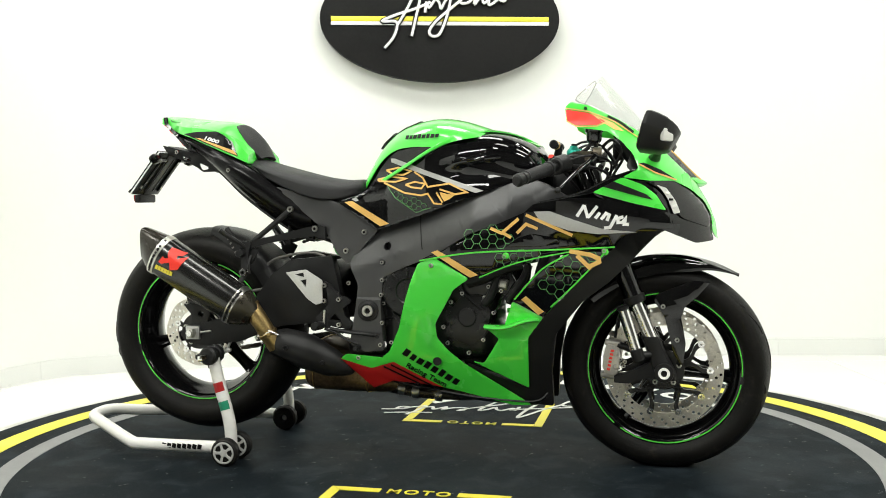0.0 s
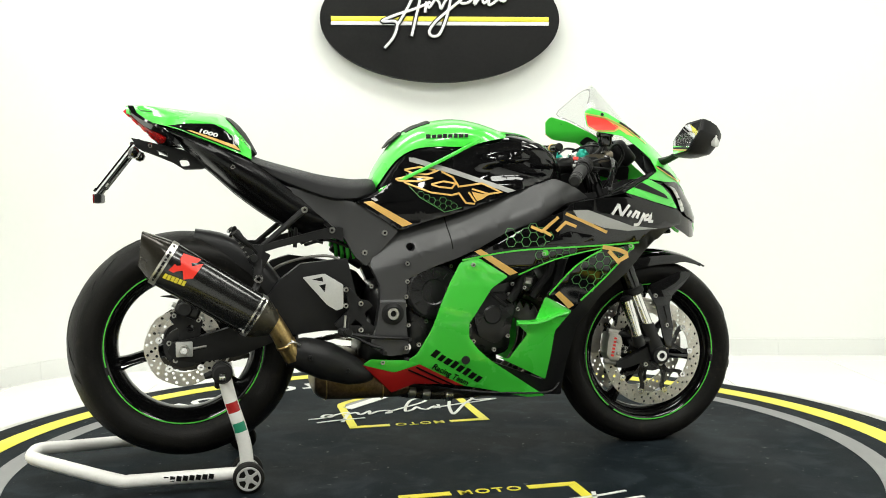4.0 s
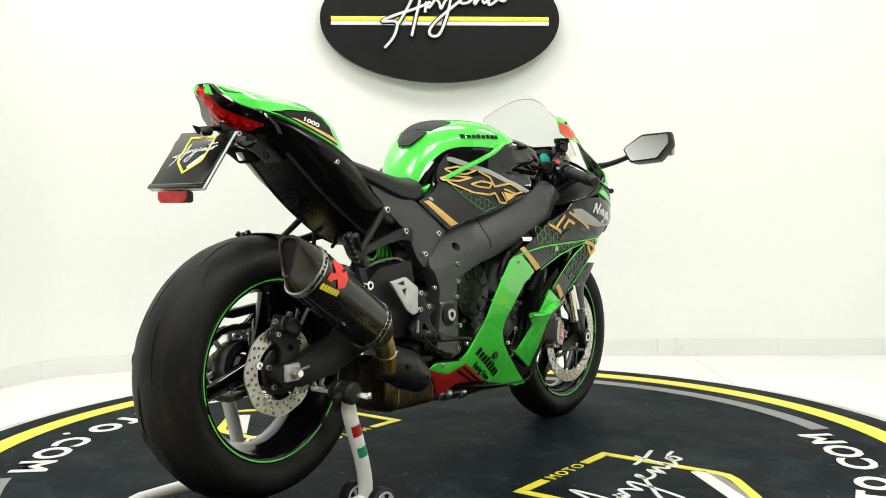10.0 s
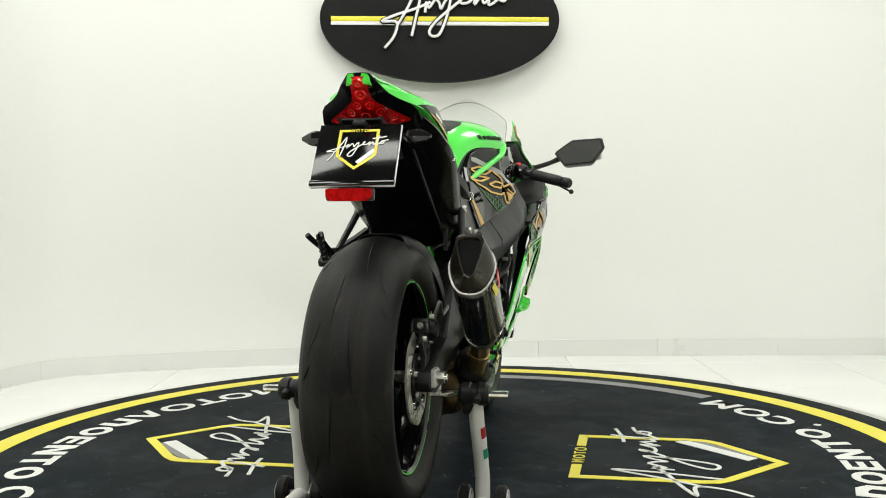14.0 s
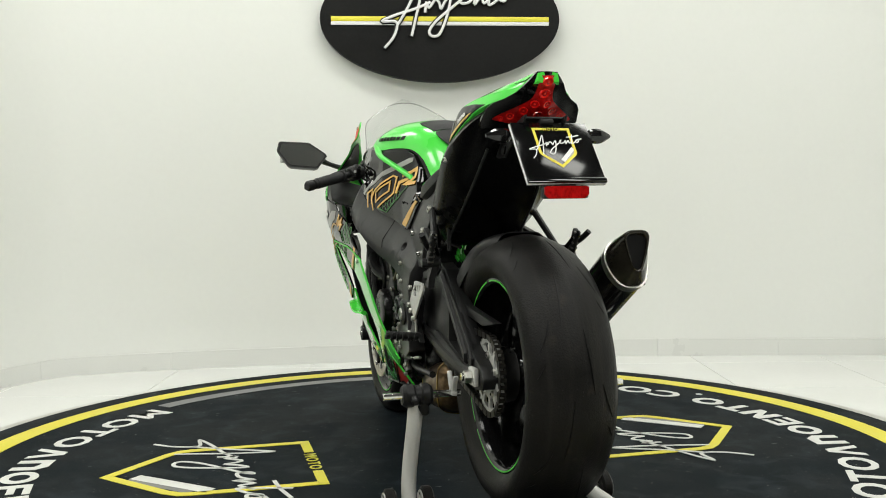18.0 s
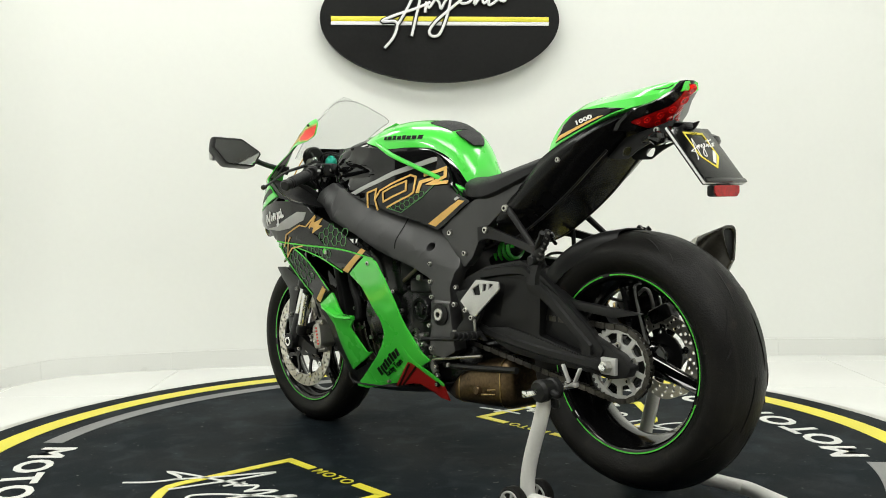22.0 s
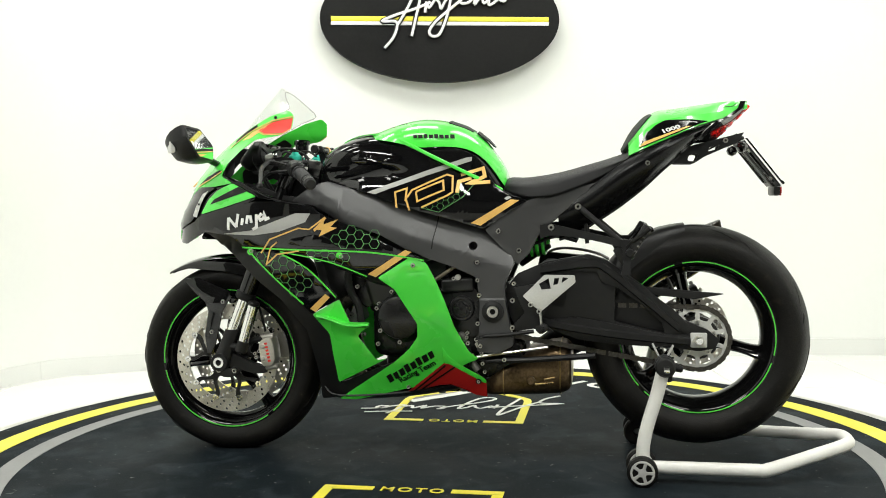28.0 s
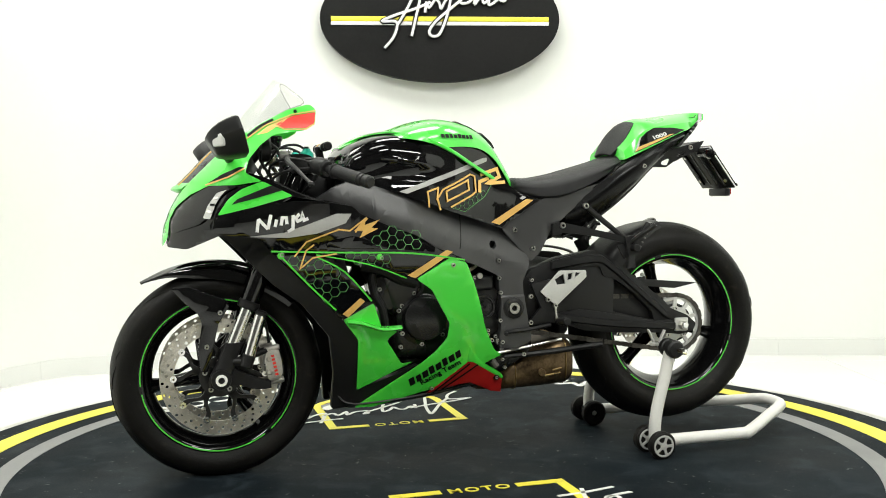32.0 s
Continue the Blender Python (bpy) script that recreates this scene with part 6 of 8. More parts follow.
for s in (-1, 1):
    shell = part("nose_cowl", panel(cowl_line, hull, 0.004, s, cell=0.013, lift=0.002), GREEN, bike, "lime green nose cowl beside the windscreen", sharp=60)
    nose = nose or shell
    part("face_panel", panel(face_line, lambda x, z: hull(x, z) - 0.006, 0.006, s, cell=0.014), GLOSS, shell, "gloss black face panel")
    part("cowl_backing", panel([(0.608, 0.866), (0.660, 0.850), (0.700, 0.842), (0.690, 0.885), (0.650, 0.925), (0.600, 0.962), (0.545, 0.992), (0.526, 0.973), (0.563, 0.944), (0.597, 0.903)], lambda x, z: hull(x, z) - 0.005, 0.003, s, cell=0.02), MATTE, shell, "black inner liner of the cowl")
    # dark sheet added behind the cheek so its shaded inner side looks dark
    part("cowl_backing", panel([(0.492, 0.804), (0.566, 0.838), (0.618, 0.818), (0.650, 0.792), (0.674, 0.756), (0.590, 0.776)], lambda x, z: hull(x, z) - 0.007, 0.003, s, cell=0.02), MATTE, shell, "dark sheet added for the shaded inside of the cheek")
    part("cheek_panel", panel(cheek_line, lambda x, z: hull(x, z) + 0.002, 0.006, s, cell=0.02), GREEN, shell, "lime green cheek panel")
    part("cheek_slot", panel(slot_line, lambda x, z: hull(x, z) + 0.0035, 0.003, s, cell=0.02, round_off=0.004), MATTE, shell, "black slot in the cheek")
    lamp_glass = part("headlamp", panel(lamp_line, lambda x, z: hull(x, z) + 0.001, 0.006, s, cell=0.013), SMOKELENS, shell, "dark glossy headlamp lens")
    part("lamp_bowl", panel(bowl_line, lambda x, z: hull(x, z) + 0.0025, 0.002, s, cell=0.013, round_off=0.004), SILVER, lamp_glass, "grey reflector in the headlamp")
    for k in range(3):
        u = 0.2 + 0.28 * k
        a, b = Vector((0.672, 0.815)).lerp(Vector((0.704, 0.744)), u), Vector((0.684, 0.808)).lerp(Vector((0.716, 0.752)), u)
        part("reflector_facet", stroke([tuple(a), tuple(b)], 0.006, over(hull, s, 0.0038), 0.0006), BLACKFILM if k % 2 else CHROME, lamp_glass)
    part("stripe_panel", panel([(0.609, 0.880), (0.622, 0.881), (0.664, 0.863), (0.704, 0.838), (0.652, 0.856)], hull, 0.0016, s, lift=0.0036, cell=0.014, round_off=0), BLACKFILM, shell, "black stripe")
    part("gold_edge", stroke([(0.609, 0.877), (0.652, 0.854), (0.708, 0.834)], 0.004, over(hull, s, 0.0045)), GOLD, shell, "thin gold line")
    part("red_flash", panel([(0.407, 1.034), (0.470, 1.023), (0.516, 0.999), (0.494, 0.988), (0.436, 0.988), (0.411, 1.003)], hull, 0.0016, s, lift=0.0036, cell=0.02, round_off=0.003), BRIGHTRED, shell, "red flash")
    part("amber_flash", panel([(0.476, 1.022), (0.537, 0.995), (0.568, 0.970), (0.540, 0.976), (0.503, 1.0)], hull, 0.0016, s, lift=0.0036, cell=0.02, round_off=0), GOLD, shell, "amber flash that fades forward")
    part("gold_edge", stroke([(0.406, 1.038), (0.470, 1.027), (0.540, 0.999), (0.610, 0.950)], 0.0028, over(hull, s, 0.0045)), GOLD, shell, "thin gold line")
    part("gold_edge", stroke([(0.410, 1.001), (0.436, 0.985), (0.494, 0.985), (0.520, 0.997)], 0.0024, over(hull, s, 0.0045)), GOLD, shell, "thin gold line")
    part("cowl_slot", stroke([(0.522, 1.014), (0.560, 0.994), (0.592, 0.968)], 0.007, over(hull, s, 0.0045)), BLACKFILM, shell, "dark slot below the screen")
    part("screen_screw", bolt((0.462, s * (hull(0.462, 1.036) + 0.003), 1.036), 0.0048, s, 0.003), MATTE, shell)
    part("inner_cowl", panel([(0.588, 0.914), (0.602, 0.900), (0.613, 0.866), (0.590, 0.854), (0.574, 0.872)], lambda x, z: hull(x, z) - 0.022, 0.006, s, cell=0.03), MATTE, bike, "black inner cowl")
    part("cockpit_lining", panel([(0.28, 0.79), (0.363, 0.792), (0.463, 0.807), (0.546, 0.84), (0.640, 0.850), (0.679, 0.702), (0.562, 0.637), (0.362, 0.622), (0.28, 0.707)], lambda x, z: 0.13, 0.006, s), MATTE, bike, "black cockpit lining")
    part("shoulder_panel", panel([(0.330, 0.777), (0.414, 0.791), (0.474, 0.813), (0.534, 0.843), (0.606, 0.867), (0.566, 0.838), (0.487, 0.800), (0.399, 0.785)], lambda x, z: hull(x, z) - 0.004, 0.012, s, cell=0.02, round_off=0.003), SATIN, bike, "black fairing shoulder")
    part("shoulder_shelf", thicken(skin([[(x, s * (hull(x, z) - 0.004), z), (x - 0.01, s * (hull(x, z) - 0.06), z - 0.012), (x - 0.01, s * 0.125, z - 0.03)] for x, z in ((0.345, 0.780), (0.414, 0.791), (0.474, 0.812), (0.534, 0.842), (0.598, 0.864))], False, False, 3, cross=2), 0.004), MATTE, bike, "black inner shelf of the fairing")
# smoked grille over the air intake, with its lip
secs = [[(x - 0.6 * q * q * w, q * w, z - 0.12 * abs(q) * w) for q in (-1, -0.6, 0, 0.6, 1)] for x, z, w in ((0.652, 0.962, 0.050), (0.700, 0.920, 0.055), (0.745, 0.872, 0.056), (0.780, 0.838, 0.054))]
part("intake_grille", thicken(skin(secs, False, False, 4, cross=3), 0.004), GREYMESH, nose, "dark grey mesh over the air intake", sharp=60)
part("intake_lip", thicken(skin([[(x - 0.5 * q * q * w, q * w, z) for q in (-1, -0.5, 0, 0.5, 1)] for x, z, w in ((0.772, 0.842, 0.058), (0.797, 0.826, 0.058), (0.780, 0.815, 0.052))], False, False, 3, cross=3), 0.004), GREEN, nose, "lime green lip of the intake")
for s in (-1, 1):
    part("gold_edge", tube([(0.655, s * 0.053, 0.957), (0.700, s * 0.058, 0.914), (0.745, s * 0.059, 0.866), (0.776, s * 0.057, 0.836)], 0.0022, 6, steps=3), GOLD, nose, "thin gold line")

# windscreen and its green lower edge with the red flash
scr = []
for (x, z), (ex, ez), w in zip([(0.499, 1.144), (0.508, 1.133), (0.528, 1.109), (0.572, 1.059), (0.623, 0.997), (0.679, 0.93)], [(0.476, 1.125), (0.456, 1.099), (0.432, 1.063), (0.482, 1.041), (0.552, 0.999), (0.641, 0.935)], (0.034, 0.090, 0.140, 0.142, 0.128, 0.112)):
    scr.append([(x + (ex - x) * abs(y) ** 2, y * w, z + (ez - z) * abs(y) ** 2) for y in (-1, -0.8, -0.5, 0, 0.5, 0.8, 1)])
screen = part("windscreen", thicken(skin(scr, False, False, 5, cross=3), 0.0025), SCREEN, bike, "clear arched windscreen", sharp=60)
rim_line = [Vector(r[0]) for r in scr[::-1]] + [Vector(r[-1]) for r in scr]
part("screen_edge", tube(rim_line, 0.0016, 6, steps=3), LENSCLEAR, screen, "polished screen edge")

# dashboard
dash = part("instrument_panel", box((0.05, 0.19, 0.085), (0.572, 0, 0.925), (0, -40, 0), 0.016, segs=3), MATTE, bike, "black instrument panel")
part("display", box((0.004, 0.15, 0.062), (0.5525, 0, 0.9415), (0, -40, 0), 0.003), SMOKELENS, dash, "dark display")

# mirrors
for s in (-1, 1):
    def ring_at(x, w, h, cy, cz):
        return [(x + lean * 0.012 * b, s * (cy + w * a), cz + h * b) for a, b in ((-1.0, -0.10), (-0.95, 0.10), (-0.35, 0.86), (-0.25, 0.92), (0.82, 1.0), (0.9, 0.95), (1.0, 0.35), (0.98, 0.25), (0.62, -0.72), (0.5, -0.85), (-0.5, -1.0), (-0.62, -0.95))]
    lean = 1.0
    secs = [ring_at(0.636, 0.088, 0.049, 0.362, 0.955), ring_at(0.648, 0.090, 0.051, 0.362, 0.955), ring_at(0.684, 0.082, 0.045, 0.358, 0.947), ring_at(0.711, 0.060, 0.031, 0.352, 0.938), ring_at(0.716, 0.042, 0.020, 0.352, 0.936)]
    swing_in = Matrix.Translation((0.653, s * (0.346 if s > 0 else 0.388), 0)) @ Matrix.Rotation(radians(1 if s > 0 else -5), 4, "Z") @ Matrix.Translation((0, 0, 0.950)) @ Matrix.Rotation(radians(3), 4, "Y") @ Matrix.Translation((-0.665, -s * 0.36, -0.955))
    mir = part("mirror", skin(secs, steps=2, cross=1), MATTE, bike, "black mirror housing on a folding stalk", m=swing_in)
    own = bmesh.new()
    loop = [(x - 0.001, y, z) for x, y, z in ring_at(0.635, 0.081, 0.043, 0.362, 0.955)]
    own.faces.new([own.verts.new(p) for p in loop])
    part("mirror_glass", thicken(own, 0.001), MIRROR, mir, "mirror glass")
    part("mirror_stalk", tube([(0.672, s * 0.30, 0.945), (0.668, s * 0.26, 0.925), (0.655, s * 0.20, 0.905), (0.64, s * (0.165 if s > 0 else 0.14), 0.895)], 0.013, 10, flat=0.7, radii=[0.02, 0.012, 0.013, 0.022]), MATTE, mir, "black mirror stalk")
    part("mirror_lamp", box((0.036, 0.014, 0.034), (0.699, s * 0.420, 0.949), (0, 0, -s * 50), 0.005), SILVER, mir, "indicator lens in the mirror housing")

# -- front end --
for s in (-1, 1):
    y = s * 0.105
    ax, az = 0.675, 0.296
    bx, bz = 0.594, 0.497
    cx, cz = 0.467, 0.796
    d = (Vector((bx, 0, bz)) - Vector((ax, 0, az))).normalized()
    base = Vector((ax, y, az))
    leg = part("fork_leg", rod(base + d * 0.21, base + d * 0.64, 0.0275, segs=20), GLOSS, bike, "black upside-down fork tube")
    part("fork_slider", rod(base + d * 0.09, base + d * 0.215, 0.0195, segs=20), CHROME, leg, "polished steel fork slider")
    part("fork_foot", skin([[base + d * t + Vector((math.cos(a) * r, math.sin(a) * r * 0.8, 0)) for a in [k * math.pi / 5 for k in range(10)]] for t, r in ((-0.03, 0.022), (0.0, 0.032), (0.05, 0.027), (0.105, 0.0265))], steps=3, cross=1), MATTE, leg, "black fork foot")
    part("fork_seal", rod(base + d * 0.205, base + d * 0.23, 0.031, segs=20), MATTE, leg)
    part("axle_clamp", lathe([(0.013, s * 0.0), (0.026, s * 0.0), (0.028, -s * 0.004), (0.028, -s * 0.03), (0.013, -s * 0.03)], 24, "y", (FRONT.x, s * 0.134, FRONT.z)), MATTE, leg)
    part("axle_ring", lathe([(0.009, 0.0), (0.0165, 0.0), (0.0175, -s * 0.003), (0.0175, -s * 0.02), (0.009, -s * 0.02)], 24, "y", (FRONT.x, s * 0.138, FRONT.z)), CHROME, leg, "bright hollow axle end")
    # damping reservoir beside the fork foot
    (ux, uz), (vx, vz) = [(0.562, 0.47), (0.597, 0.357)]
    hi, lo = Vector((ux, s * 0.124, uz)), Vector((vx, s * 0.124, vz))
    e = (hi - lo).normalized()
    can_ = part("fork_reservoir", rod(lo, hi, 0.0172, segs=20), CHROME, leg, "bright steel damping reservoir")
    part("reservoir_cap", rod(hi - e * 0.002, hi + e * 0.012, 0.0178, segs=20, bevel=0.004), MATTE, can_)
    part("reservoir_foot", rod(lo - e * 0.035, lo + e * 0.002, 0.0185, segs=20, bevel=0.003), MATTE, can_)
    part("reservoir_arm", rod(lo - e * 0.02, base + d * 0.05, 0.012, segs=12), MATTE, can_)
    # caliper with two bolts, behind the fork
    kx, kz = 0.528, 0.315
    cal = part("front_caliper", plate([(0.513, 0.366), (0.532, 0.366), (0.549, 0.357), (0.554, 0.334), (0.549, 0.318), (0.549, 0.300), (0.540, 0.279), (0.512, 0.282), (0.502, 0.300), (0.505, 0.335)], 0.112, 0.058, s, bevel=0.006, round_off=0.006), CALIPER, bike, "pale cast radial brake caliper with red lettering")
    for a, b in (((0.509, 0.373), (0.553, 0.366)), ((0.497, 0.279), (0.538, 0.272))):
        part("caliper_tube", rod((a[0], s * 0.096, a[1]), (b[0], s * 0.096, b[1]), 0.0085, segs=14, bevel=0.002), CALIPER, cal, "bright caliper tube")
    for k in range(6):
        part("caliper_film", box((0.009, 0.0012, 0.0065), (0.5195 + 0.0022 * k, s * 0.1128, 0.297 + 0.0105 * k), (0, 12, 0), 0.0), BRIGHTRED, cal, "red bar of lettering")
    for h in (0.304, 0.342):
        part("piston_cap", rod((0.540, s * 0.106, h), (0.540, s * 0.116, h), 0.0085, segs=14, bevel=0.003), CALIPER, cal, "round piston cap")
    part("caliper_lug", rod((0.545, s * 0.095, 0.366), (0.610, s * 0.102, 0.345), 0.010, segs=10), MATTE, cal)
    part("caliper_lug", skin([[(x, s * (0.098 + o), z + h) for o, h in ((-0.012, -w), (0.012, -w), (0.012, w), (-0.012, w))] for x, z, w in ((0.535, 0.268, 0.010), (0.575, 0.272, 0.016), (0.620, 0.290, 0.020), (0.655, 0.300, 0.024))], steps=2, cross=1), MATTE, cal)
    for x, z in ((0.553, 0.326), (0.566, 0.318), (0.562, 0.306)):
        part("caliper_bolt", bolt((x, s * 0.108, z), 0.0055, s), STEEL, cal)
    part("brake_hose", tube([(kx + 0.01, s * 0.09, kz + 0.07), (kx + 0.02, s * 0.10, kz + 0.13), (kx + 0.05, s * 0.09, kz + 0.22), (kx + 0.02, s * 0.07, kz + 0.35)], 0.004, 8), MATTE, cal)
    stay = [(0.803, 0.548), (0.754, 0.551), (0.655, 0.512), (0.646, 0.495), (0.677, 0.445), (0.697, 0.361), (0.71, 0.31), (0.728, 0.311), (0.735, 0.372), (0.722, 0.446), (0.732, 0.476), (0.768, 0.507)]
    part("fender_stay", plate(stay, 0.094, 0.008, s), GLOSS, bike, "gloss black fender side bracket")
    for q in [(0.711, 0.382), (0.672, 0.477)]:
        part("stay_bolt", bolt((q[0], s * 0.095, q[1]), 0.007, s), STEEL, bike)
secs = []
for k in range(8):
    a = radians(52 + 84 * k / 7)
    r = (0.343, 0.336, 0.331, 0.329, 0.328, 0.327, 0.326, 0.326)[k]
    w = (0.016, 0.045, 0.062, 0.070, 0.073, 0.074, 0.073, 0.070)[k]
    q1 = (0.004, 0.02, 0.04, 0.05, 0.055, 0.055, 0.055, 0.05)[k]
    secs.append([FRONT + Vector((math.cos(a) * (r - q), y * w, math.sin(a) * (r - q))) for y, q in ((-1, q1), (-0.97, q1 * 0.4), (-0.7, 0.004), (0, -0.002), (0.7, 0.004), (0.97, q1 * 0.4), (1, q1))])
part("front_fender", thicken(skin(secs, False, False, 4, cross=3), 0.003), GLOSS, bike, "gloss black front fender", sharp=60)
part("front_axle", rod((FRONT.x, -0.118, FRONT.z), (FRONT.x, 0.118, FRONT.z), 0.013), MATTE, bike)
part("triple_clamp", box((0.075, 0.27, 0.03), (0.415, 0, 0.885), (0, 22, 0), 0.01), MATTE, bike, "black top fork clamp")
part("triple_clamp", box((0.08, 0.27, 0.035), (0.475, 0, 0.68), (0, 22, 0), 0.01), MATTE, bike)
part("ignition_cap", rod((0.40, 0, 0.89), (0.395, 0, 0.915), 0.02, segs=16), STEEL, bike)

part("stem_cover", plate([(0.314, 0.838), (0.398, 0.865), (0.488, 0.87), (0.505, 0.777), (0.314, 0.762)], 0.05, 0.10, 1, round_off=0.01), MATTE, bike, "black steering stem cover")
# handlebars
for s in (-1, 1):
    inner, outer = Vector((0.435, s * 0.125, 0.900)), Vector((0.312, s * 0.345, 0.842))
    d = (outer - inner).normalized()
    bar = part("handlebar", rod(inner, outer, 0.011, segs=14), MATTE, bike, "black clip-on handlebar")
    part("grip", lathe([(0.012, 0.0), (0.0215, 0.0), (0.0215, 0.006)] + [(0.0172 + 0.0014 * (k % 2), 0.008 + k * 0.0045) for k in range(24)] + [(0.012, 0.118)], 16, "z"), SEATMAT, bar, "ribbed rubber grip", m=Matrix.Translation(outer - d * 0.12) @ d.to_track_quat("Z", "Y").to_matrix().to_4x4())
    part("bar_end", lathe([(0.0, -0.004), (0.0165, -0.004), (0.0165, 0.004), (0.012, 0.007), (0.012, 0.010), (0.0175, 0.012), (0.0175, 0.030), (0.013, 0.036), (0.0, 0.036)], 14, "z", closed=False), MATTE, bar, "black bar end weight", m=Matrix.Translation(outer) @ d.to_track_quat("Z", "Y").to_matrix().to_4x4())
    part("bar_clamp", lathe([(0.0, -0.034), (0.032, -0.034), (0.036, -0.030), (0.036, 0.006), (0.032, 0.010), (0.0, 0.010)], 20, "z", inner, closed=False), MATTE, bar, "black clip-on clamp")
    part("clamp_bolt", rod(inner + Vector((-0.036, s * 0.006, -0.012)), inner + Vector((-0.043, s * 0.006, -0.012)), 0.006, segs=8), STEEL, bar)
    part("fork_top", lathe([(0.0, 0.030), (0.010, 0.030), (0.012, 0.024), (0.017, 0.020), (0.020, 0.015), (0.020, 0.0), (0.0, 0.0)], 16, "z", inner + Vector((-0.012, -s * 0.012, 0.006)), closed=False), TEAL, bar, "teal anodised fork top")
    part("fork_adjuster", rod(inner + Vector((-0.012, -s * 0.012, 0.030)), inner + Vector((-0.012, -s * 0.012, 0.042)), 0.0065, segs=6), MATTE, bar)
    mid = inner + d * 0.085
    q = d.to_track_quat("Z", "Y").to_matrix().to_4x4()
    part("switch_box", lathe([(0.012, -0.026), (0.021, -0.026), (0.025, -0.022), (0.026, 0.0), (0.025, 0.020), (0.020, 0.026), (0.012, 0.026)], 18, "z"), MATTE, bar, "black switch cluster", m=Matrix.Translation(mid) @ q)
    part("switch_face", box((0.020, 0.036, 0.034), mid + Vector((-0.020, 0, 0.006)), (0, 10, s * -60), 0.006, segs=3), SATIN, bar, "black switch panel")
    part("switch", box((0.010, 0.016, 0.012), mid + Vector((-0.026, 0, 0.022)), (0, 20, s * -60), 0.003), BRIGHTRED if s < 0 else MATTE, bar, "red stop switch" if s < 0 else "")
    part("switch", box((0.010, 0.014, 0.009), mid + Vector((-0.030, s * 0.004, 0.002)), (0, 10, s * -60), 0.002), GREYFILM, bar, "small grey switch")
    part("switch", box((0.010, 0.014, 0.008), mid + Vector((-0.028, s * 0.006, -0.010)), (0, 10, s * -60), 0.002), MATTE, bar)
    # master cylinder or clutch perch, and the lever with its ball end
    pivot = Vector((0.478, s * 0.140, 0.915))
    tip = Vector((0.404, -0.372, 0.808)) if s < 0 else Vector((0.450, 0.356, 0.832))
    part("lever_mount", skin([[(0.425 + a, s * (0.150 + 0.1 * a), 0.906 + b * 0.6) for a, b in ((u + r, 0), (u + r * 0.7, r), (u - r * 0.7, r), (u - r, 0), (u - r * 0.7, -r), (u + r * 0.7, -r))] for u, r in ((0.0, 0.012), (0.018, 0.020), (0.045, 0.018), (0.066, 0.010))], steps=3, cross=2), BRONZE if s < 0 else MATTE, bar, "bronze brake master cylinder" if s < 0 else "black clutch perch")
    part("lever_pivot", rod(pivot + Vector((0, 0, 0.006)), pivot + Vector((0, 0, 0.016)), 0.0085, segs=12, bevel=0.002), CHROME, bar)
    part("lever_knob", lathe([(0.0, -0.012), (0.012, -0.012), (0.014, -0.008), (0.014, 0.008), (0.012, 0.012), (0.0, 0.012)], 16, "x", pivot + Vector((0.014, s * 0.006, 0.0)), closed=False), BRONZE if s < 0 else CAST, bar, "lever adjuster knob")
    part("lever", tube([pivot + Vector((0.0, 0, 0)), pivot + Vector((0.010, s * 0.045, -0.014)), pivot.lerp(tip, 0.55) + Vector((0.016, 0, 0.010)), pivot.lerp(tip, 0.85) + Vector((0.004, 0, 0.002)), tip], 0.0065, 8, flat=0.65, radii=[0.010, 0.0085, 0.0065, 0.0055, 0.0055]), SATIN if s < 0 else MATTE, bar, "black lever")
    part("lever_ball", lathe([(0.0, -0.009), (0.0065, -0.006), (0.009, 0.0), (0.0065, 0.006), (0.0, 0.009)], 12, "z", tip, closed=False), MATTE, bar)
    part("banjo_bolt", rod((0.492, s * 0.128, 0.918), (0.500, s * 0.124, 0.930), 0.0075, segs=6), STEEL, bar)
    # cables and hoses that loop forward and down behind the screen
    loops = [[tuple(inner + d * 0.06 + Vector((0.012, 0, -0.008))), (0.490, s * 0.165, 0.870), (0.520, s * 0.110, 0.840), (0.455, s * 0.085, 0.770)],
             [tuple(inner + d * 0.075 + Vector((0.014, 0, 0.008))), (0.478, s * 0.175, 0.905), (0.530, s * 0.125, 0.880), (0.500, s * 0.080, 0.790)],
             [tuple(inner + d * 0.07 + Vector((0.0, 0, -0.02))), (0.420, s * 0.165, 0.835), (0.440, s * 0.120, 0.800), (0.420, s * 0.100, 0.740)],
             [(0.498, s * 0.126, 0.924), (0.532, s * 0.122, 0.950), (0.556, s * 0.112, 0.915), (0.520, s * 0.095, 0.850), (0.470, s * 0.080, 0.760)],
             [(0.410, s * 0.060, 0.930), (0.450, s * 0.090, 0.948), (0.500, s * 0.100, 0.935), (0.540, s * 0.070, 0.880)]]
    for k, line in enumerate(loops):
        part("cable", tube(line, (0.0042, 0.0036, 0.0050, 0.0046, 0.0036)[k], 8), MATTE, bar, "black control cable")
    part("cable_clip", box((0.014, 0.010, 0.018), (0.500, s * 0.150, 0.872), (0, 30, s * 20), 0.003), MATTE, bar)
    if s < 0:
        pot = part("fluid_pot", lathe([(0.0, 0.942), (0.017, 0.942), (0.021, 0.948), (0.022, 0.972), (0.0, 0.972)], 18, "z", (0.483, -0.145, 0), closed=False), SMOKELENS, bar, "dark brake fluid reservoir")
        part("pot_lid", lathe([(0.0, 0.971), (0.0245, 0.971), (0.026, 0.974), (0.026, 0.984), (0.0235, 0.987), (0.0, 0.987)], 18, "z", (0.483, -0.145, 0), closed=False), GLOSS, pot, "black reservoir lid")
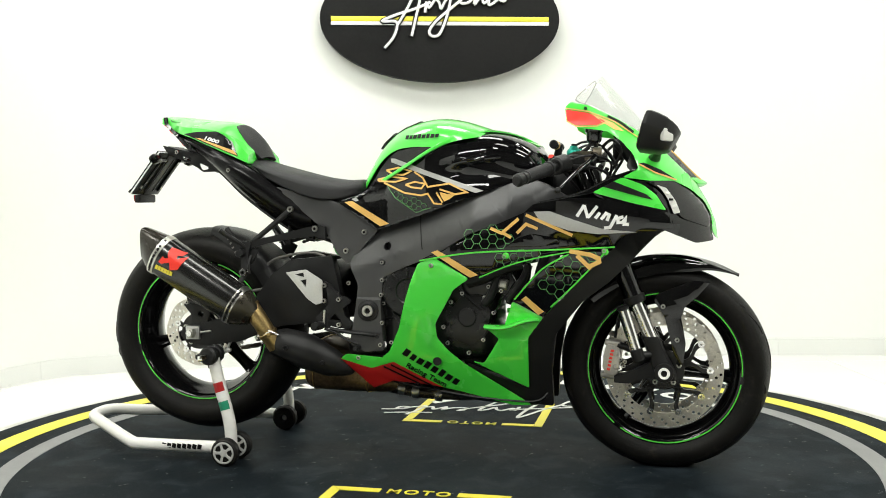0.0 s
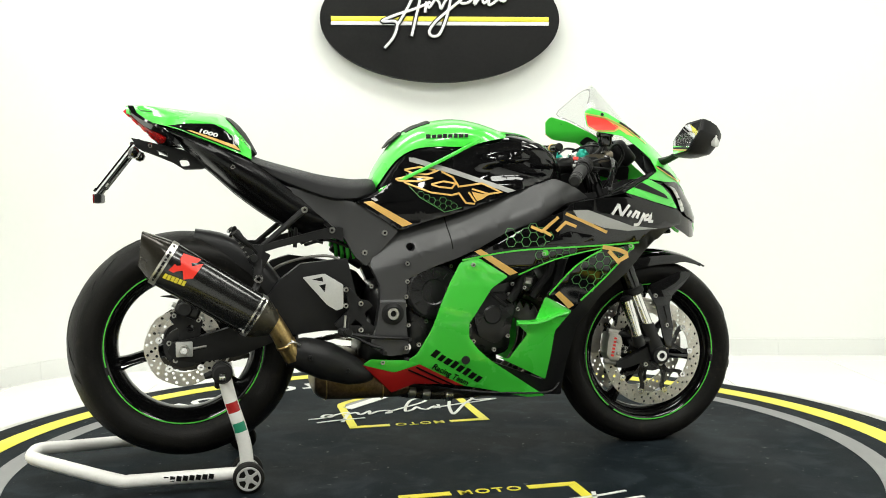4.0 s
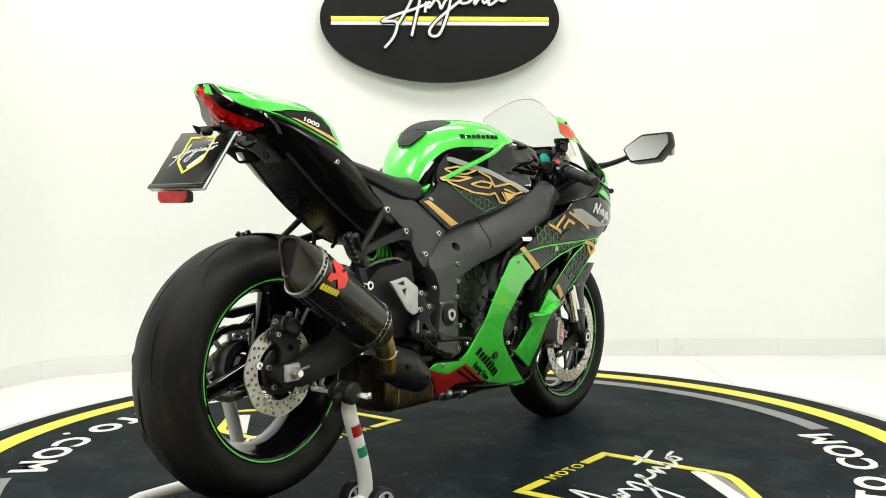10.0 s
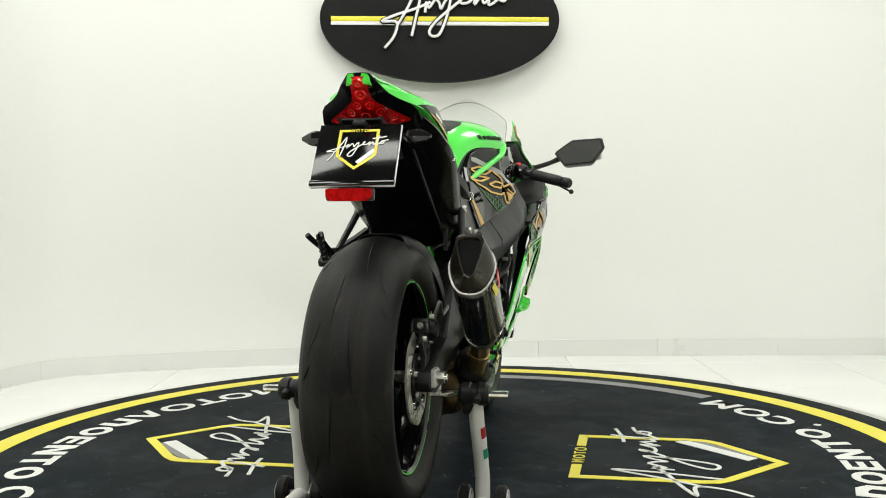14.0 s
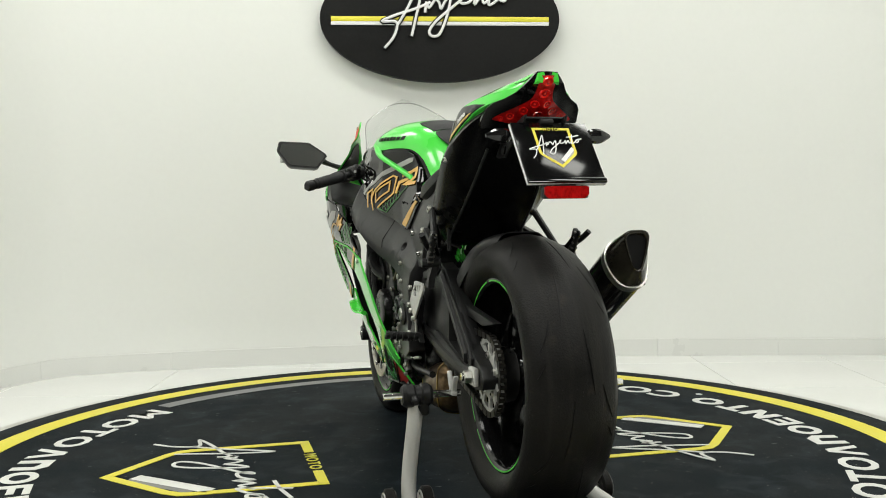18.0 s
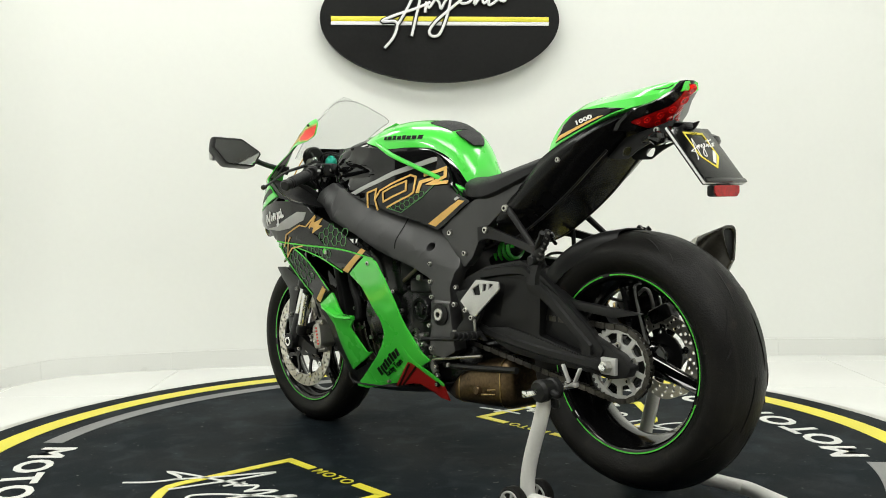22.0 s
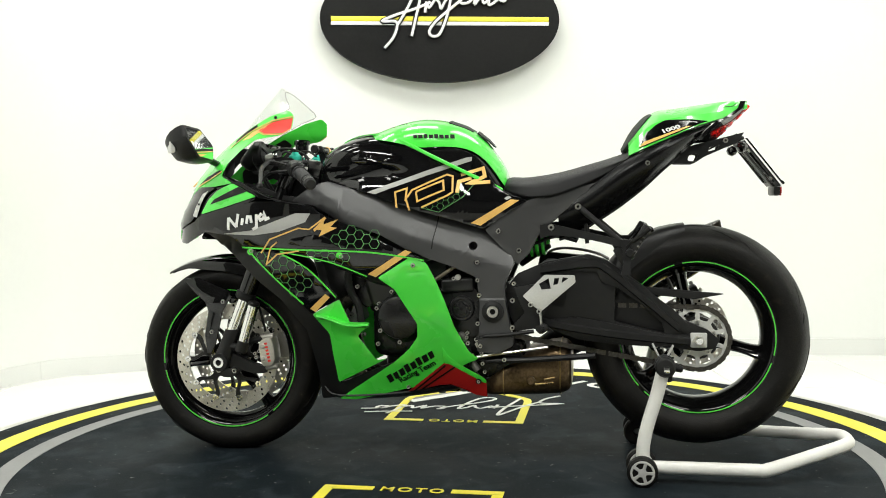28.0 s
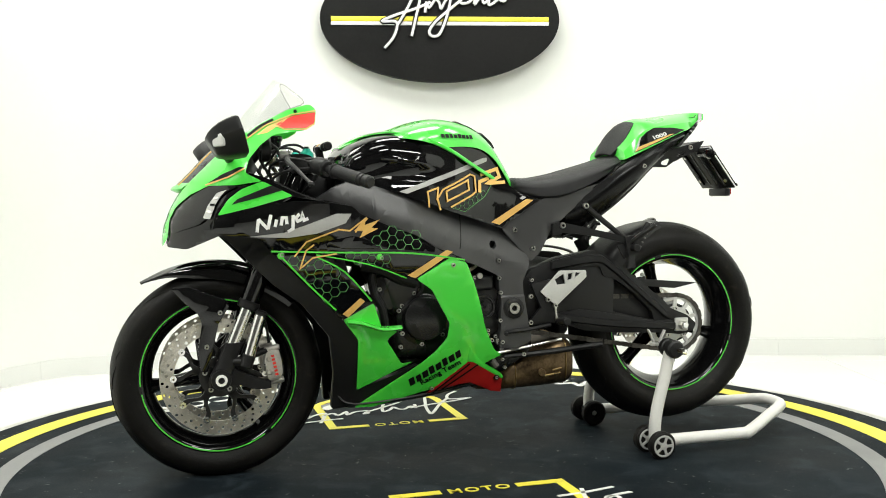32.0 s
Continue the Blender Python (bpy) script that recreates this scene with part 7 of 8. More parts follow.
        part("pot_arm", tube([(0.440, -0.135, 0.912), (0.462, -0.140, 0.925), (0.480, -0.145, 0.950)], 0.006, 8), MATTE, pot)
        part("pot_hose", tube([(0.483, -0.145, 0.944), (0.490, -0.142, 0.925), (0.480, -0.140, 0.914)], 0.0058, 8), MATTE, pot, "black reservoir hose")
    else:
        part("gauge_pod", lathe([(0.0, -0.016), (0.030, -0.016), (0.036, -0.010), (0.036, 0.010), (0.0, 0.014)], 20, "x", (0.540, 0.105, 0.935), closed=False), MATTE, bar, "black round pod beside the instruments")

# gold-ended steering damper across the top clamp
damp = part("damper_body", rod((0.362, -0.075, 0.944), (0.362, 0.050, 0.944), 0.0115, segs=16, bevel=0.003), SATIN, bike, "black and gold steering damper")
part("damper_rod", rod((0.362, 0.050, 0.944), (0.362, 0.105, 0.944), 0.0055, segs=10), CHROME, damp)
for y, m_ in ((-0.020, GOLD), (-0.078, MATTE), (0.052, MATTE), (0.104, MATTE)):
    part("damper_collar", rod((0.362, y, 0.944), (0.362, y + 0.012, 0.944), 0.0130, segs=16, bevel=0.003), m_, damp)
part("damper_mount", box((0.022, 0.020, 0.045), (0.368, 0.0, 0.926), (0, 12, 0), 0.004), MATTE, damp)
for s in (-1, 1):
    part("yoke_bolt", bolt((0.405, s * 0.070, 0.9), 0.007, 1), STEEL, damp)

# -- engine --
eng = part("engine", box((0.34, 0.27, 0.23), (0.02, 0, 0.43), (0, 0, 0), 0.04, segs=3), ENGINE, bike, "dark metal engine block")
part("cylinder_block", box((0.20, 0.30, 0.24), (0.13, 0, 0.585), (0, 18, 0), 0.03, segs=3), ENGINE, eng)
part("sump", box((0.22, 0.17, 0.12), (0.05, 0, 0.275), (0, 0, 0), 0.03, segs=3), ENGINE, eng)
part("gearbox", box((0.22, 0.25, 0.19), (-0.13, 0, 0.45), (0, 0, 0), 0.04, segs=3), ENGINE, eng)
part("air_box", box((0.30, 0.24, 0.12), (0.05, 0, 0.70), (0, 6, 0), 0.03, segs=3), MATTE, eng)
part("radiator", box((0.03, 0.34, 0.26), (0.315, 0, 0.52), (0, 16, 0), 0.01), MATTE, eng, "black radiator")
qx, qz = -0.058, 0.52
clutch = part("clutch_cover", lathe([(0, -0.163), (0.034, -0.163), (0.038, -0.166), (0.072, -0.165), (0.081, -0.158), (0.086, -0.14), (0.086, -0.10), (0, -0.10)], 32, "y", (qx, 0, qz), closed=False), ENGINE, eng, "round dark clutch cover")
for k in range(7):
    a = k * 2 * math.pi / 7
    part("cover_bolt", bolt((qx + 0.091 * math.cos(a), -0.138, qz + 0.091 * math.sin(a)), 0.006, -1), STEEL, clutch)
for k in range(9):
    a = k * 2 * math.pi / 9 + 0.2
    part("cover_rib", box((0.022, 0.006, 0.005), (qx + 0.056 * math.cos(a), -0.167, qz + 0.056 * math.sin(a)), (0, -math.degrees(a), 0), 0.0015), ENGINE, clutch)
part("oil_cap", rod((qx + 0.02, -0.12, qz - 0.105), (qx + 0.02, -0.152, qz - 0.105), 0.017, segs=12, bevel=0.003), MATTE, eng, "black oil filler cap")
part("coolant_pipe", tube([tuple([x, -0.165, z]) for x, z in [(0.201, 0.593), (0.206, 0.557), (0.189, 0.511), (0.169, 0.485)]], 0.013, 10), MATTE, eng, "black coolant pipe")
part("hose_clamp", rod((0.195, -0.165, 0.585), (0.197, -0.165, 0.597), 0.0155, segs=14), STEEL, eng)
for q in [(0.218, 0.523), (0.181, 0.535), (0.144, 0.544), (0.091, 0.545), (0.036, 0.346), (0.062, 0.326), (0.102, 0.312), (0.041, 0.479)]:
    part("cover_bolt", bolt((q[0], -0.158, q[1]), 0.006, -1), STEEL, eng)
boss = part("head_plug", box((0.030, 0.014, 0.030), (0.226, -0.168, 0.544), (0, 12, 0), 0.006, segs=3), CAST, eng, "pale cast square plug")
part("plug_face", box((0.018, 0.004, 0.018), (0.226, -0.176, 0.544), (0, 12, 0), 0.003), STEEL, boss)
part("plug_plate", plate([(0.190, 0.585), (0.245, 0.578), (0.262, 0.545), (0.235, 0.510), (0.200, 0.520)], 0.162, 0.020, -1, round_off=0.006), ENGINE, eng, "dark cast bracket")
part("coolant_hose", tube([(0.300, -0.175, 0.600), (0.288, -0.178, 0.565), (0.262, -0.175, 0.530), (0.240, -0.168, 0.495)], 0.012, 10), MATTE, eng, "black coolant hose")
qx, qz = 0.118, 0.445
gen = part("pickup_cover", plate([(0.06, 0.452), (0.097, 0.505), (0.16, 0.511), (0.189, 0.464), (0.172, 0.394), (0.129, 0.358), (0.076, 0.382)], 0.162, 0.05, -1, round_off=0.014), ENGINE, eng, "dark engine side cover")
part("cover_disc", lathe([(0, -0.168), (0.024, -0.168), (0.028, -0.164), (0.028, -0.155), (0, -0.155)], 24, "y", (qx, 0, qz), closed=False), ENGINE, gen)
for q in [(0.047, 0.416), (0.07, 0.489), (0.104, 0.515), (0.17, 0.504), (0.196, 0.46), (0.165, 0.381), (0.122, 0.342), (0.059, 0.369)]:
    part("cover_bolt", bolt((q[0], -0.160, q[1]), 0.0065, -1), STEEL, gen)
lx, lz = 0.094, 0.443
stator = part("stator_cover", lathe([(0, 0.180), (0.056, 0.180), (0.063, 0.176), (0.066, 0.168), (0.067, 0.152), (0.080, 0.145), (0.083, 0.10), (0, 0.10)], 36, "y", (lx, 0, lz), closed=False), ENGINE, eng, "round dark stator cover")
for k in range(7):
    a = k * 2 * math.pi / 7 + 0.3
    part("cover_bolt", bolt((lx + 0.078 * math.cos(a), 0.146, lz + 0.078 * math.sin(a)), 0.0065, 1), STEEL, stator)
sprk = part("sprocket_cover", plate([(-0.031, 0.529), (-0.105, 0.554), (-0.141, 0.507), (-0.14, 0.389), (-0.079, 0.37), (-0.033, 0.394), (-0.027, 0.462)], 0.142, 0.06, 1, round_off=0.012), ENGINE, eng, "dark sprocket cover")
sx, sz = -0.09, 0.466
part("cover_ring", lathe([(0.012, 0.15), (0.022, 0.15), (0.024, 0.146), (0.034, 0.146), (0.036, 0.14), (0.012, 0.14)], 24, "y", (sx, 0, sz)), ENGINE, sprk)
for q in [(-0.064, 0.556), (-0.129, 0.376), (-0.052, 0.358), (-0.039, 0.375), (-0.096, 0.374)]:
    part("cover_bolt", bolt((q[0], 0.145, q[1]), 0.006, 1), STEEL, sprk)
part("water_pump", lathe([(0, 0.15), (0.02, 0.15), (0.032, 0.14), (0.034, 0.10), (0, 0.10)], 20, "y", (-0.050, 0, 0.352), closed=False), CAST, eng, "grey cast pump cover")
for r in (0.018, 0.026):
    part("pump_ring", lathe([(r - 0.002, 0.150), (r, 0.153), (r + 0.002, 0.150), (r, 0.146)], 24, "y", (-0.050, 0, 0.352)), STEEL, eng)
# pentagon-topped cap, case ribs and wiring behind the left spar
cap = part("crank_cap", lathe([(0.0, 0.158), (0.026, 0.158), (0.028, 0.164), (0.034, 0.164), (0.037, 0.158), (0.037, 0.12), (0.0, 0.12)], 32, "y", (-0.089, 0, 0.468), closed=False), ENGINE, eng, "dark round cap with a five-sided boss")
part("cap_boss", plate([(-0.089 + r * math.sin(k * math.pi / 5), 0.468 + r * math.cos(k * math.pi / 5)) for k, r in enumerate((0.021, 0.014) * 5)], 0.167, 0.012, 1, round_off=0.003), ENGINE, cap, "five-sided boss")
# solid black disc painted for the shade in the boss's hole
part("cap_hole_shade", rod((-0.089, 0.162, 0.468), (-0.089, 0.1675, 0.468), 0.005, segs=10), BLACKFILM, cap)
part("case_step", box((0.10, 0.05, 0.045), (-0.075, 0.125, 0.535), (0, 4, 0), 0.010, segs=3), ENGINE, eng)
part("case_step", box((0.075, 0.05, 0.060), (-0.010, 0.120, 0.580), (0, 10, 0), 0.012, segs=3), MATTE, eng)
part("linkage", rod((0.0, 0.150, 0.545), (-0.105, 0.150, 0.615), 0.006, segs=8), BRONZE, eng, "bronze linkage rod")
part("linkage_eye", rod((-0.078, 0.146, 0.560), (-0.078, 0.160, 0.560), 0.009, segs=12), STEEL, eng)
for x, z in ((-0.062, 0.398), (-0.085, 0.392), (-0.104, 0.396), (-0.098, 0.378), (-0.075, 0.372), (-0.062, 0.330), (-0.090, 0.342), (-0.118, 0.330), (-0.040, 0.320)):
    part("cover_bolt", bolt((x, 0.150, z), 0.0055, 1, 0.008), STEEL, eng)
part("small_pump", lathe([(0, 0.165), (0.008, 0.165), (0.013, 0.158), (0.014, 0.13), (0, 0.13)], 14, "y", (-0.085, 0, 0.385), closed=False), CAST, eng, "small cast fitting")
for k in range(4):
    part("loom", tube([(-0.075 - 0.012 * k, 0.148, 0.36), (-0.085 - 0.010 * k, 0.155, 0.335 - 0.004 * k), (-0.070 - 0.014 * k, 0.150, 0.300)], 0.0042, 6, steps=4), MATTE, eng, "black wiring")
for k, y in enumerate((-0.105, -0.036, 0.036, 0.105)):
    part("header_pipe", tube([(0.23, y, 0.50), (0.29, y, 0.46), (0.29, y * 0.9, 0.33), (0.22, y * 0.7, 0.240), (0.08, y * 0.45, 0.222), (-0.06, y * 0.3, 0.232)], 0.019, 12), CAPMAT, eng, "dull heat-stained exhaust header")
for px_, pz_ in [(-0.108, 0.211), (-0.064, 0.203), (0.008, 0.196)]:
    part("pipe_joint", rod((px_ - 0.012, -0.055, pz_ + 0.001), (px_ + 0.012, -0.055, pz_ - 0.001), 0.0225, segs=18, bevel=0.003), STEEL, eng, "bright exhaust pipe joint")
part("exhaust_pipe", tube([(-0.19, -0.055, 0.226), (-0.11, -0.055, 0.208), (0.0, -0.055, 0.198), (0.14, -0.055, 0.200)], 0.019, 12), CAPMAT, eng, "dull grey exhaust pipe under the belly")
for s in (-1, 1):
    part("coolant_hose", tube([(0.28, s * 0.16, 0.60), (0.22, s * 0.172, 0.585), (0.17, s * 0.168, 0.56), (0.12, s * 0.15, 0.545)], 0.016, 10), MATTE, eng, "black coolant hose")
    part("loom", tube([(0.20, s * 0.17, 0.64), (0.13, s * 0.165, 0.60), (0.10, s * 0.16, 0.53), (0.16, s * 0.16, 0.47)], 0.006, 8), MATTE, eng, "black wiring")

# left side of the engine: head, hoses and bolts seen through the fairing's opening
part("head_cover", plate([(0.245, 0.57), (0.162, 0.596), (0.087, 0.568), (0.076, 0.511), (0.147, 0.495), (0.2, 0.466), (0.236, 0.497)], 0.146, 0.05, 1, round_off=0.008), ENGINE, eng, "dark cylinder head cover")
part("coolant_pipe", tube([tuple([x, 0.163, z]) for x, z in [(0.244, 0.592), (0.251, 0.559), (0.242, 0.516), (0.22, 0.474), (0.211, 0.416)]], 0.012, 10), MATTE, eng, "black coolant pipe")
for q in [(0.16, 0.48), (0.105, 0.525), (0.185, 0.597), (0.226, 0.531), (0.247, 0.445), (0.165, 0.36), (0.086, 0.545), (0.208, 0.387)]:
    part("cover_bolt", bolt((q[0], 0.150, q[1]), 0.0065, 1), STEEL, eng)
part("lower_case", box((0.34, 0.21, 0.13), (-0.10, 0, 0.315), (0, 0, 0), 0.03, segs=3), ENGINE, eng, "dark lower crankcase")
for s in (-1, 1):
    part("case_rib", box((0.012, 0.012, 0.10), (-0.06, s * 0.108, 0.33), (0, 20, 0), 0.003), CAST, eng)
    part("hose", tube([(-0.02, s * 0.13, 0.30), (-0.08, s * 0.135, 0.29), (-0.14, s * 0.125, 0.32), (-0.20, s * 0.12, 0.31)], 0.009, 8), MATTE, eng, "black hose")

# rear shock with its green spring
part("rear_shock", rod((-0.33, 0.0, 0.66), (-0.24, 0.0, 0.60), 0.025, segs=16), MATTE, bike, "rear shock absorber")
coil = []
for k in range(70):
    t = k / 69
    a = t * 2 * math.pi * 4
    c = Vector((-0.335, 0.0, 0.650)).lerp(Vector((-0.265, 0.0, 0.632)), t)
    coil.append(c + Vector((0.0, math.cos(a) * 0.027, math.sin(a) * 0.027)))
part("shock_spring", tube(coil, 0.006, 6, smooth=False), GREEN, bike, "lime green shock spring")
for s in (-1, 1):
    part("loom", tube([(-0.42, s * 0.06, 0.66), (-0.36, s * 0.09, 0.675), (-0.30, s * 0.08, 0.655), (-0.24, s * 0.08, 0.64)], 0.005, 8), MATTE, bike, "black wiring")

# -- exhaust on the right --
def box_ring(x, y0, z, w, h, n=20, k=0.45):
    """A rounded-square cross-section at x."""
    out = []
    for i in range(n):
        a = 2 * math.pi * i / n
        c, q = math.cos(a), math.sin(a)
        out.append((x, y0 + w * math.copysign(abs(c) ** k, c), z + h * math.copysign(abs(q) ** k, q)))
    return out


col = part("collector", skin([box_ring(*v) for v in ((-0.10, 0.0, 0.222, 0.06, 0.024), (-0.16, 0.0, 0.232, 0.098, 0.034), (-0.195, 0.0, 0.244, 0.116, 0.044), (-0.25, -0.004, 0.262, 0.124, 0.062), (-0.32, -0.006, 0.274, 0.126, 0.072), (-0.375, -0.008, 0.280, 0.124, 0.074), (-0.398, -0.008, 0.280, 0.114, 0.062), (-0.404, -0.008, 0.280, 0.10, 0.05))], steps=3, cross=1), TITAN, bike, "heat-stained titanium exhaust collector box", sharp=50)
for x, w, h, z in ((-0.372, 0.1255, 0.0755, 0.280), (-0.205, 0.1175, 0.0475, 0.2465)):
    part("weld_seam", tube([Vector(p) for p in box_ring(x, -0.008 if x < -0.3 else -0.001, z, w, h, 32)] + [Vector(box_ring(x, -0.008 if x < -0.3 else -0.001, z, w, h, 32)[0])], 0.0022, 6, smooth=False), BRASSY, col, "raised weld seam")
for z, x0, x1 in ((0.247, -0.352, -0.300), (0.262, -0.356, -0.325)):
    part("pressed_rib", tube([(x0, 0.116, z), (x1, 0.118, z - 0.006)], 0.0035, 8), BRASSY, col, "pressed rib")
part("collector_boss", rod((-0.287, 0.112, 0.252), (-0.287, 0.128, 0.252), 0.013, segs=14, bevel=0.003), TITAN, col)
part("heat_shield", tube([(-0.492, -0.168, 0.352), (-0.445, -0.165, 0.356), (-0.375, -0.158, 0.332), (-0.300, -0.142, 0.297), (-0.240, -0.120, 0.276)], 0.03, 16, flat=1.1, radii=[0.026, 0.044, 0.050, 0.038, 0.014]), MATTE, bike, "matte black exhaust heat shield", sharp=60)
for x, y, z in ((-0.425, -0.213, 0.352), (-0.318, -0.188, 0.306)):
    part("shield_bolt", bolt((x, y, z), 0.007, -1), MATTE, bike)
link = part("link_pipe", tube([(-0.548, -0.206, 0.488), (-0.525, -0.204, 0.455), (-0.503, -0.198, 0.418), (-0.485, -0.188, 0.382), (-0.468, -0.176, 0.350)], 0.0265, 18), BRASSY, bike, "straw-coloured titanium link pipe")
for a, b in (((-0.492, -0.192, 0.396), (-0.487, -0.189, 0.386)), ((-0.540, -0.206, 0.478), (-0.536, -0.205, 0.471))):
    part("pipe_collar", rod(a, b, 0.0295, segs=20, bevel=0.002), BRASSY, link, "pipe collar")
for x, z in ((-0.462, 0.394), (-0.450, 0.388)):
    part("spring_hook", tube([(x, -0.205, z), (x - 0.022, -0.214, z + 0.010), (x - 0.040, -0.216, z + 0.002)], 0.0028, 6), STEEL, link, "steel exhaust spring")
E0, E1 = Vector((-0.546, -0.216, 0.4595)), Vector((-0.8652, -0.232, 0.6658))
ed = (E1 - E0).normalized()
en = Vector((0, 1, 0)).cross(ed).normalized()


CAN_ROUND = [(0, 1), (0.55, 0.9), (0.95, 0.45), (1, -0.1), (0.72, -0.72), (0.3, -1), (-0.3, -1), (-0.72, -0.72), (-1, -0.1), (-0.95, 0.45), (-0.55, 0.9)]
CAN_WEDGE = [(0, 1), (0.70, 0.96), (1.0, 0.70), (0.86, 0.15), (0.48, -0.70), (0.22, -1), (-0.22, -1), (-0.48, -0.70), (-0.86, 0.15), (-1.0, 0.70), (-0.70, 0.96)]


def can_ring(t, w, h, lean=0.0, wedge=0.0):
    c = E0 + ed * t
    pts = []
    for (u, v), (u2, v2) in zip(CAN_ROUND, CAN_WEDGE):
        u, v = u + (u2 - u) * wedge, v + (v2 - v) * wedge
        pts.append(c + Vector((0, u * w, 0)) - en * (v * h) * -1 + ed * (lean * v))
    return pts


can = part("silencer", skin([can_ring(0.028, 0.0500, 0.060), can_ring(0.07, 0.0505, 0.0605), can_ring(0.18, 0.0510, 0.0615), can_ring(0.312, 0.0510, 0.0620)], steps=4, cross=3), CARBON, bike, "carbon fibre silencer with a dark end cap", sharp=50)
part("inlet_cone", skin([can_ring(-0.026, 0.027, 0.029), can_ring(-0.005, 0.038, 0.044), can_ring(0.020, 0.048, 0.057), can_ring(0.032, 0.050, 0.060)], steps=3, cross=3), CAPMAT, can, "dull titanium inlet cone")
part("band", skin([can_ring(0.026, 0.0510, 0.0610), can_ring(0.034, 0.0515, 0.0616), can_ring(0.044, 0.0520, 0.0620)], steps=2, cross=3), STEEL, can, "riveted steel band")
part("band", skin([can_ring(0.304, 0.0525, 0.0630), can_ring(0.312, 0.053, 0.0636), can_ring(0.322, 0.053, 0.0636)], steps=2, cross=3), STEEL, can, "riveted steel band")
part("end_cap", skin([can_ring(0.318, 0.0505, 0.0610), can_ring(0.340, 0.0465, 0.056, 0.006, 0.3), can_ring(0.378, 0.033, 0.044, 0.018, 1), can_ring(0.383, 0.031, 0.042, 0.019, 1), can_ring(0.381, 0.026, 0.036, 0.019, 1), can_ring(0.37, 0.025, 0.035, 0.017, 1)], False, steps=3, cross=2), ENDCAP, can, "dark bevelled end cap with a wedge-shaped outlet", sharp=50)
part("outlet", skin([can_ring(0.374, 0.0265, 0.0365, 0.018, 1), can_ring(0.34, 0.022, 0.030, 0.012, 1), can_ring(0.325, 0.020, 0.028, 0.010, 1)], steps=2, cross=2), BLACKFILM, can, "black inside of the outlet")


def on_can(a, b, t):
    """a along the silencer, b up its outer side."""
    u = float(np.interp(b / 0.062, [-1, -0.72, -0.1, 0.45, 0.9, 1], [0.3, 0.74, 1.0, 0.95, 0.55, 0.0]))
    return E0 + ed * a + Vector((0, -0.0522 * u - 0.001 - t, 0)) + en * b


for t in (0.035, 0.313):
    for b in (-0.05, -0.03, -0.01, 0.012, 0.034, 0.052):
        q = on_can(t, b, 0.001)
        part("rivet", rod(q + Vector((0, 0.002, 0)), q - Vector((0, 0.003, 0)), 0.0038, segs=8), MATTE, can)
    for b in (-0.040, -0.020, 0.001, 0.023, 0.043):
        part("band_slot", stroke([(t, b - 0.006), (t, b + 0.006)], 0.0075, lambda a, c, d: on_can(a, c, d + 0.0012), 0.0006), BLACKFILM, can, "dark slot in the band")


def can_film(poly, lift):
    """A flat film shape (a, b) wrapped on the silencer's outer side."""
    bm = bmesh.new()
    fill(bm, poly, (), lambda a, b: (a, 0, b))
    for k in range(-9, 10):
        bmesh.ops.bisect_plane(bm, geom=bm.verts[:] + bm.edges[:] + bm.faces[:], dist=1e-6, plane_co=(0, 0, k * 0.0062), plane_no=(0, 0, 1))
    for v in bm.verts:
        v.co = on_can(v.co.x, v.co.z, lift)
    return thicken(bm, 0.0008)


part("red_badge", can_film([(0.2830, 0.0492), (0.2355, 0.0584), (0.2401, 0.0457), (0.2537, 0.0389), (0.2472, 0.0312), (0.2246, 0.0522), (0.2282, 0.0057), (0.2474, -0.0091), (0.2607, 0.0098), (0.2740, -0.0003), (0.2785, -0.0074), (0.2927, -0.0074), (0.2870, 0.0152), (0.2804, 0.0130), (0.2719, 0.0195), (0.2822, 0.0334)], 0.0022), BRIGHTRED, can, "red angular badge shape")
for poly in ([(0.2955, -0.0191), (0.2874, -0.0178), (0.2872, -0.0322), (0.2955, -0.0336)], [(0.2856, -0.0175), (0.2774, -0.0162), (0.2770, -0.0305), (0.2854, -0.0319)], [(0.2756, -0.0159), (0.2675, -0.0146), (0.2669, -0.0287), (0.2752, -0.0302)], [(0.2657, -0.0143), (0.2575, -0.0131), (0.2567, -0.0270), (0.2651, -0.0284)], [(0.2557, -0.0128), (0.2476, -0.0115), (0.2466, -0.0253), (0.2549, -0.0267)], [(0.2458, -0.0112), (0.2376, -0.0099), (0.2364, -0.0236), (0.2447, -0.0250)]):
    part("yellow_badge", can_film(poly, 0.0022), YELLOWFILM, can, "yellow bar of lettering")
part("can_strap", tube([(-0.555, -0.165, 0.625), (-0.558, -0.180, 0.60), (-0.561, -0.188, 0.570), (-0.572, -0.200, 0.545)], 0.010, 8, flat=0.5), MATTE, can)
part("strap_bolt", bolt((-0.561, -0.196, 0.575), 0.013, -1, 0.010), CHROME, can)

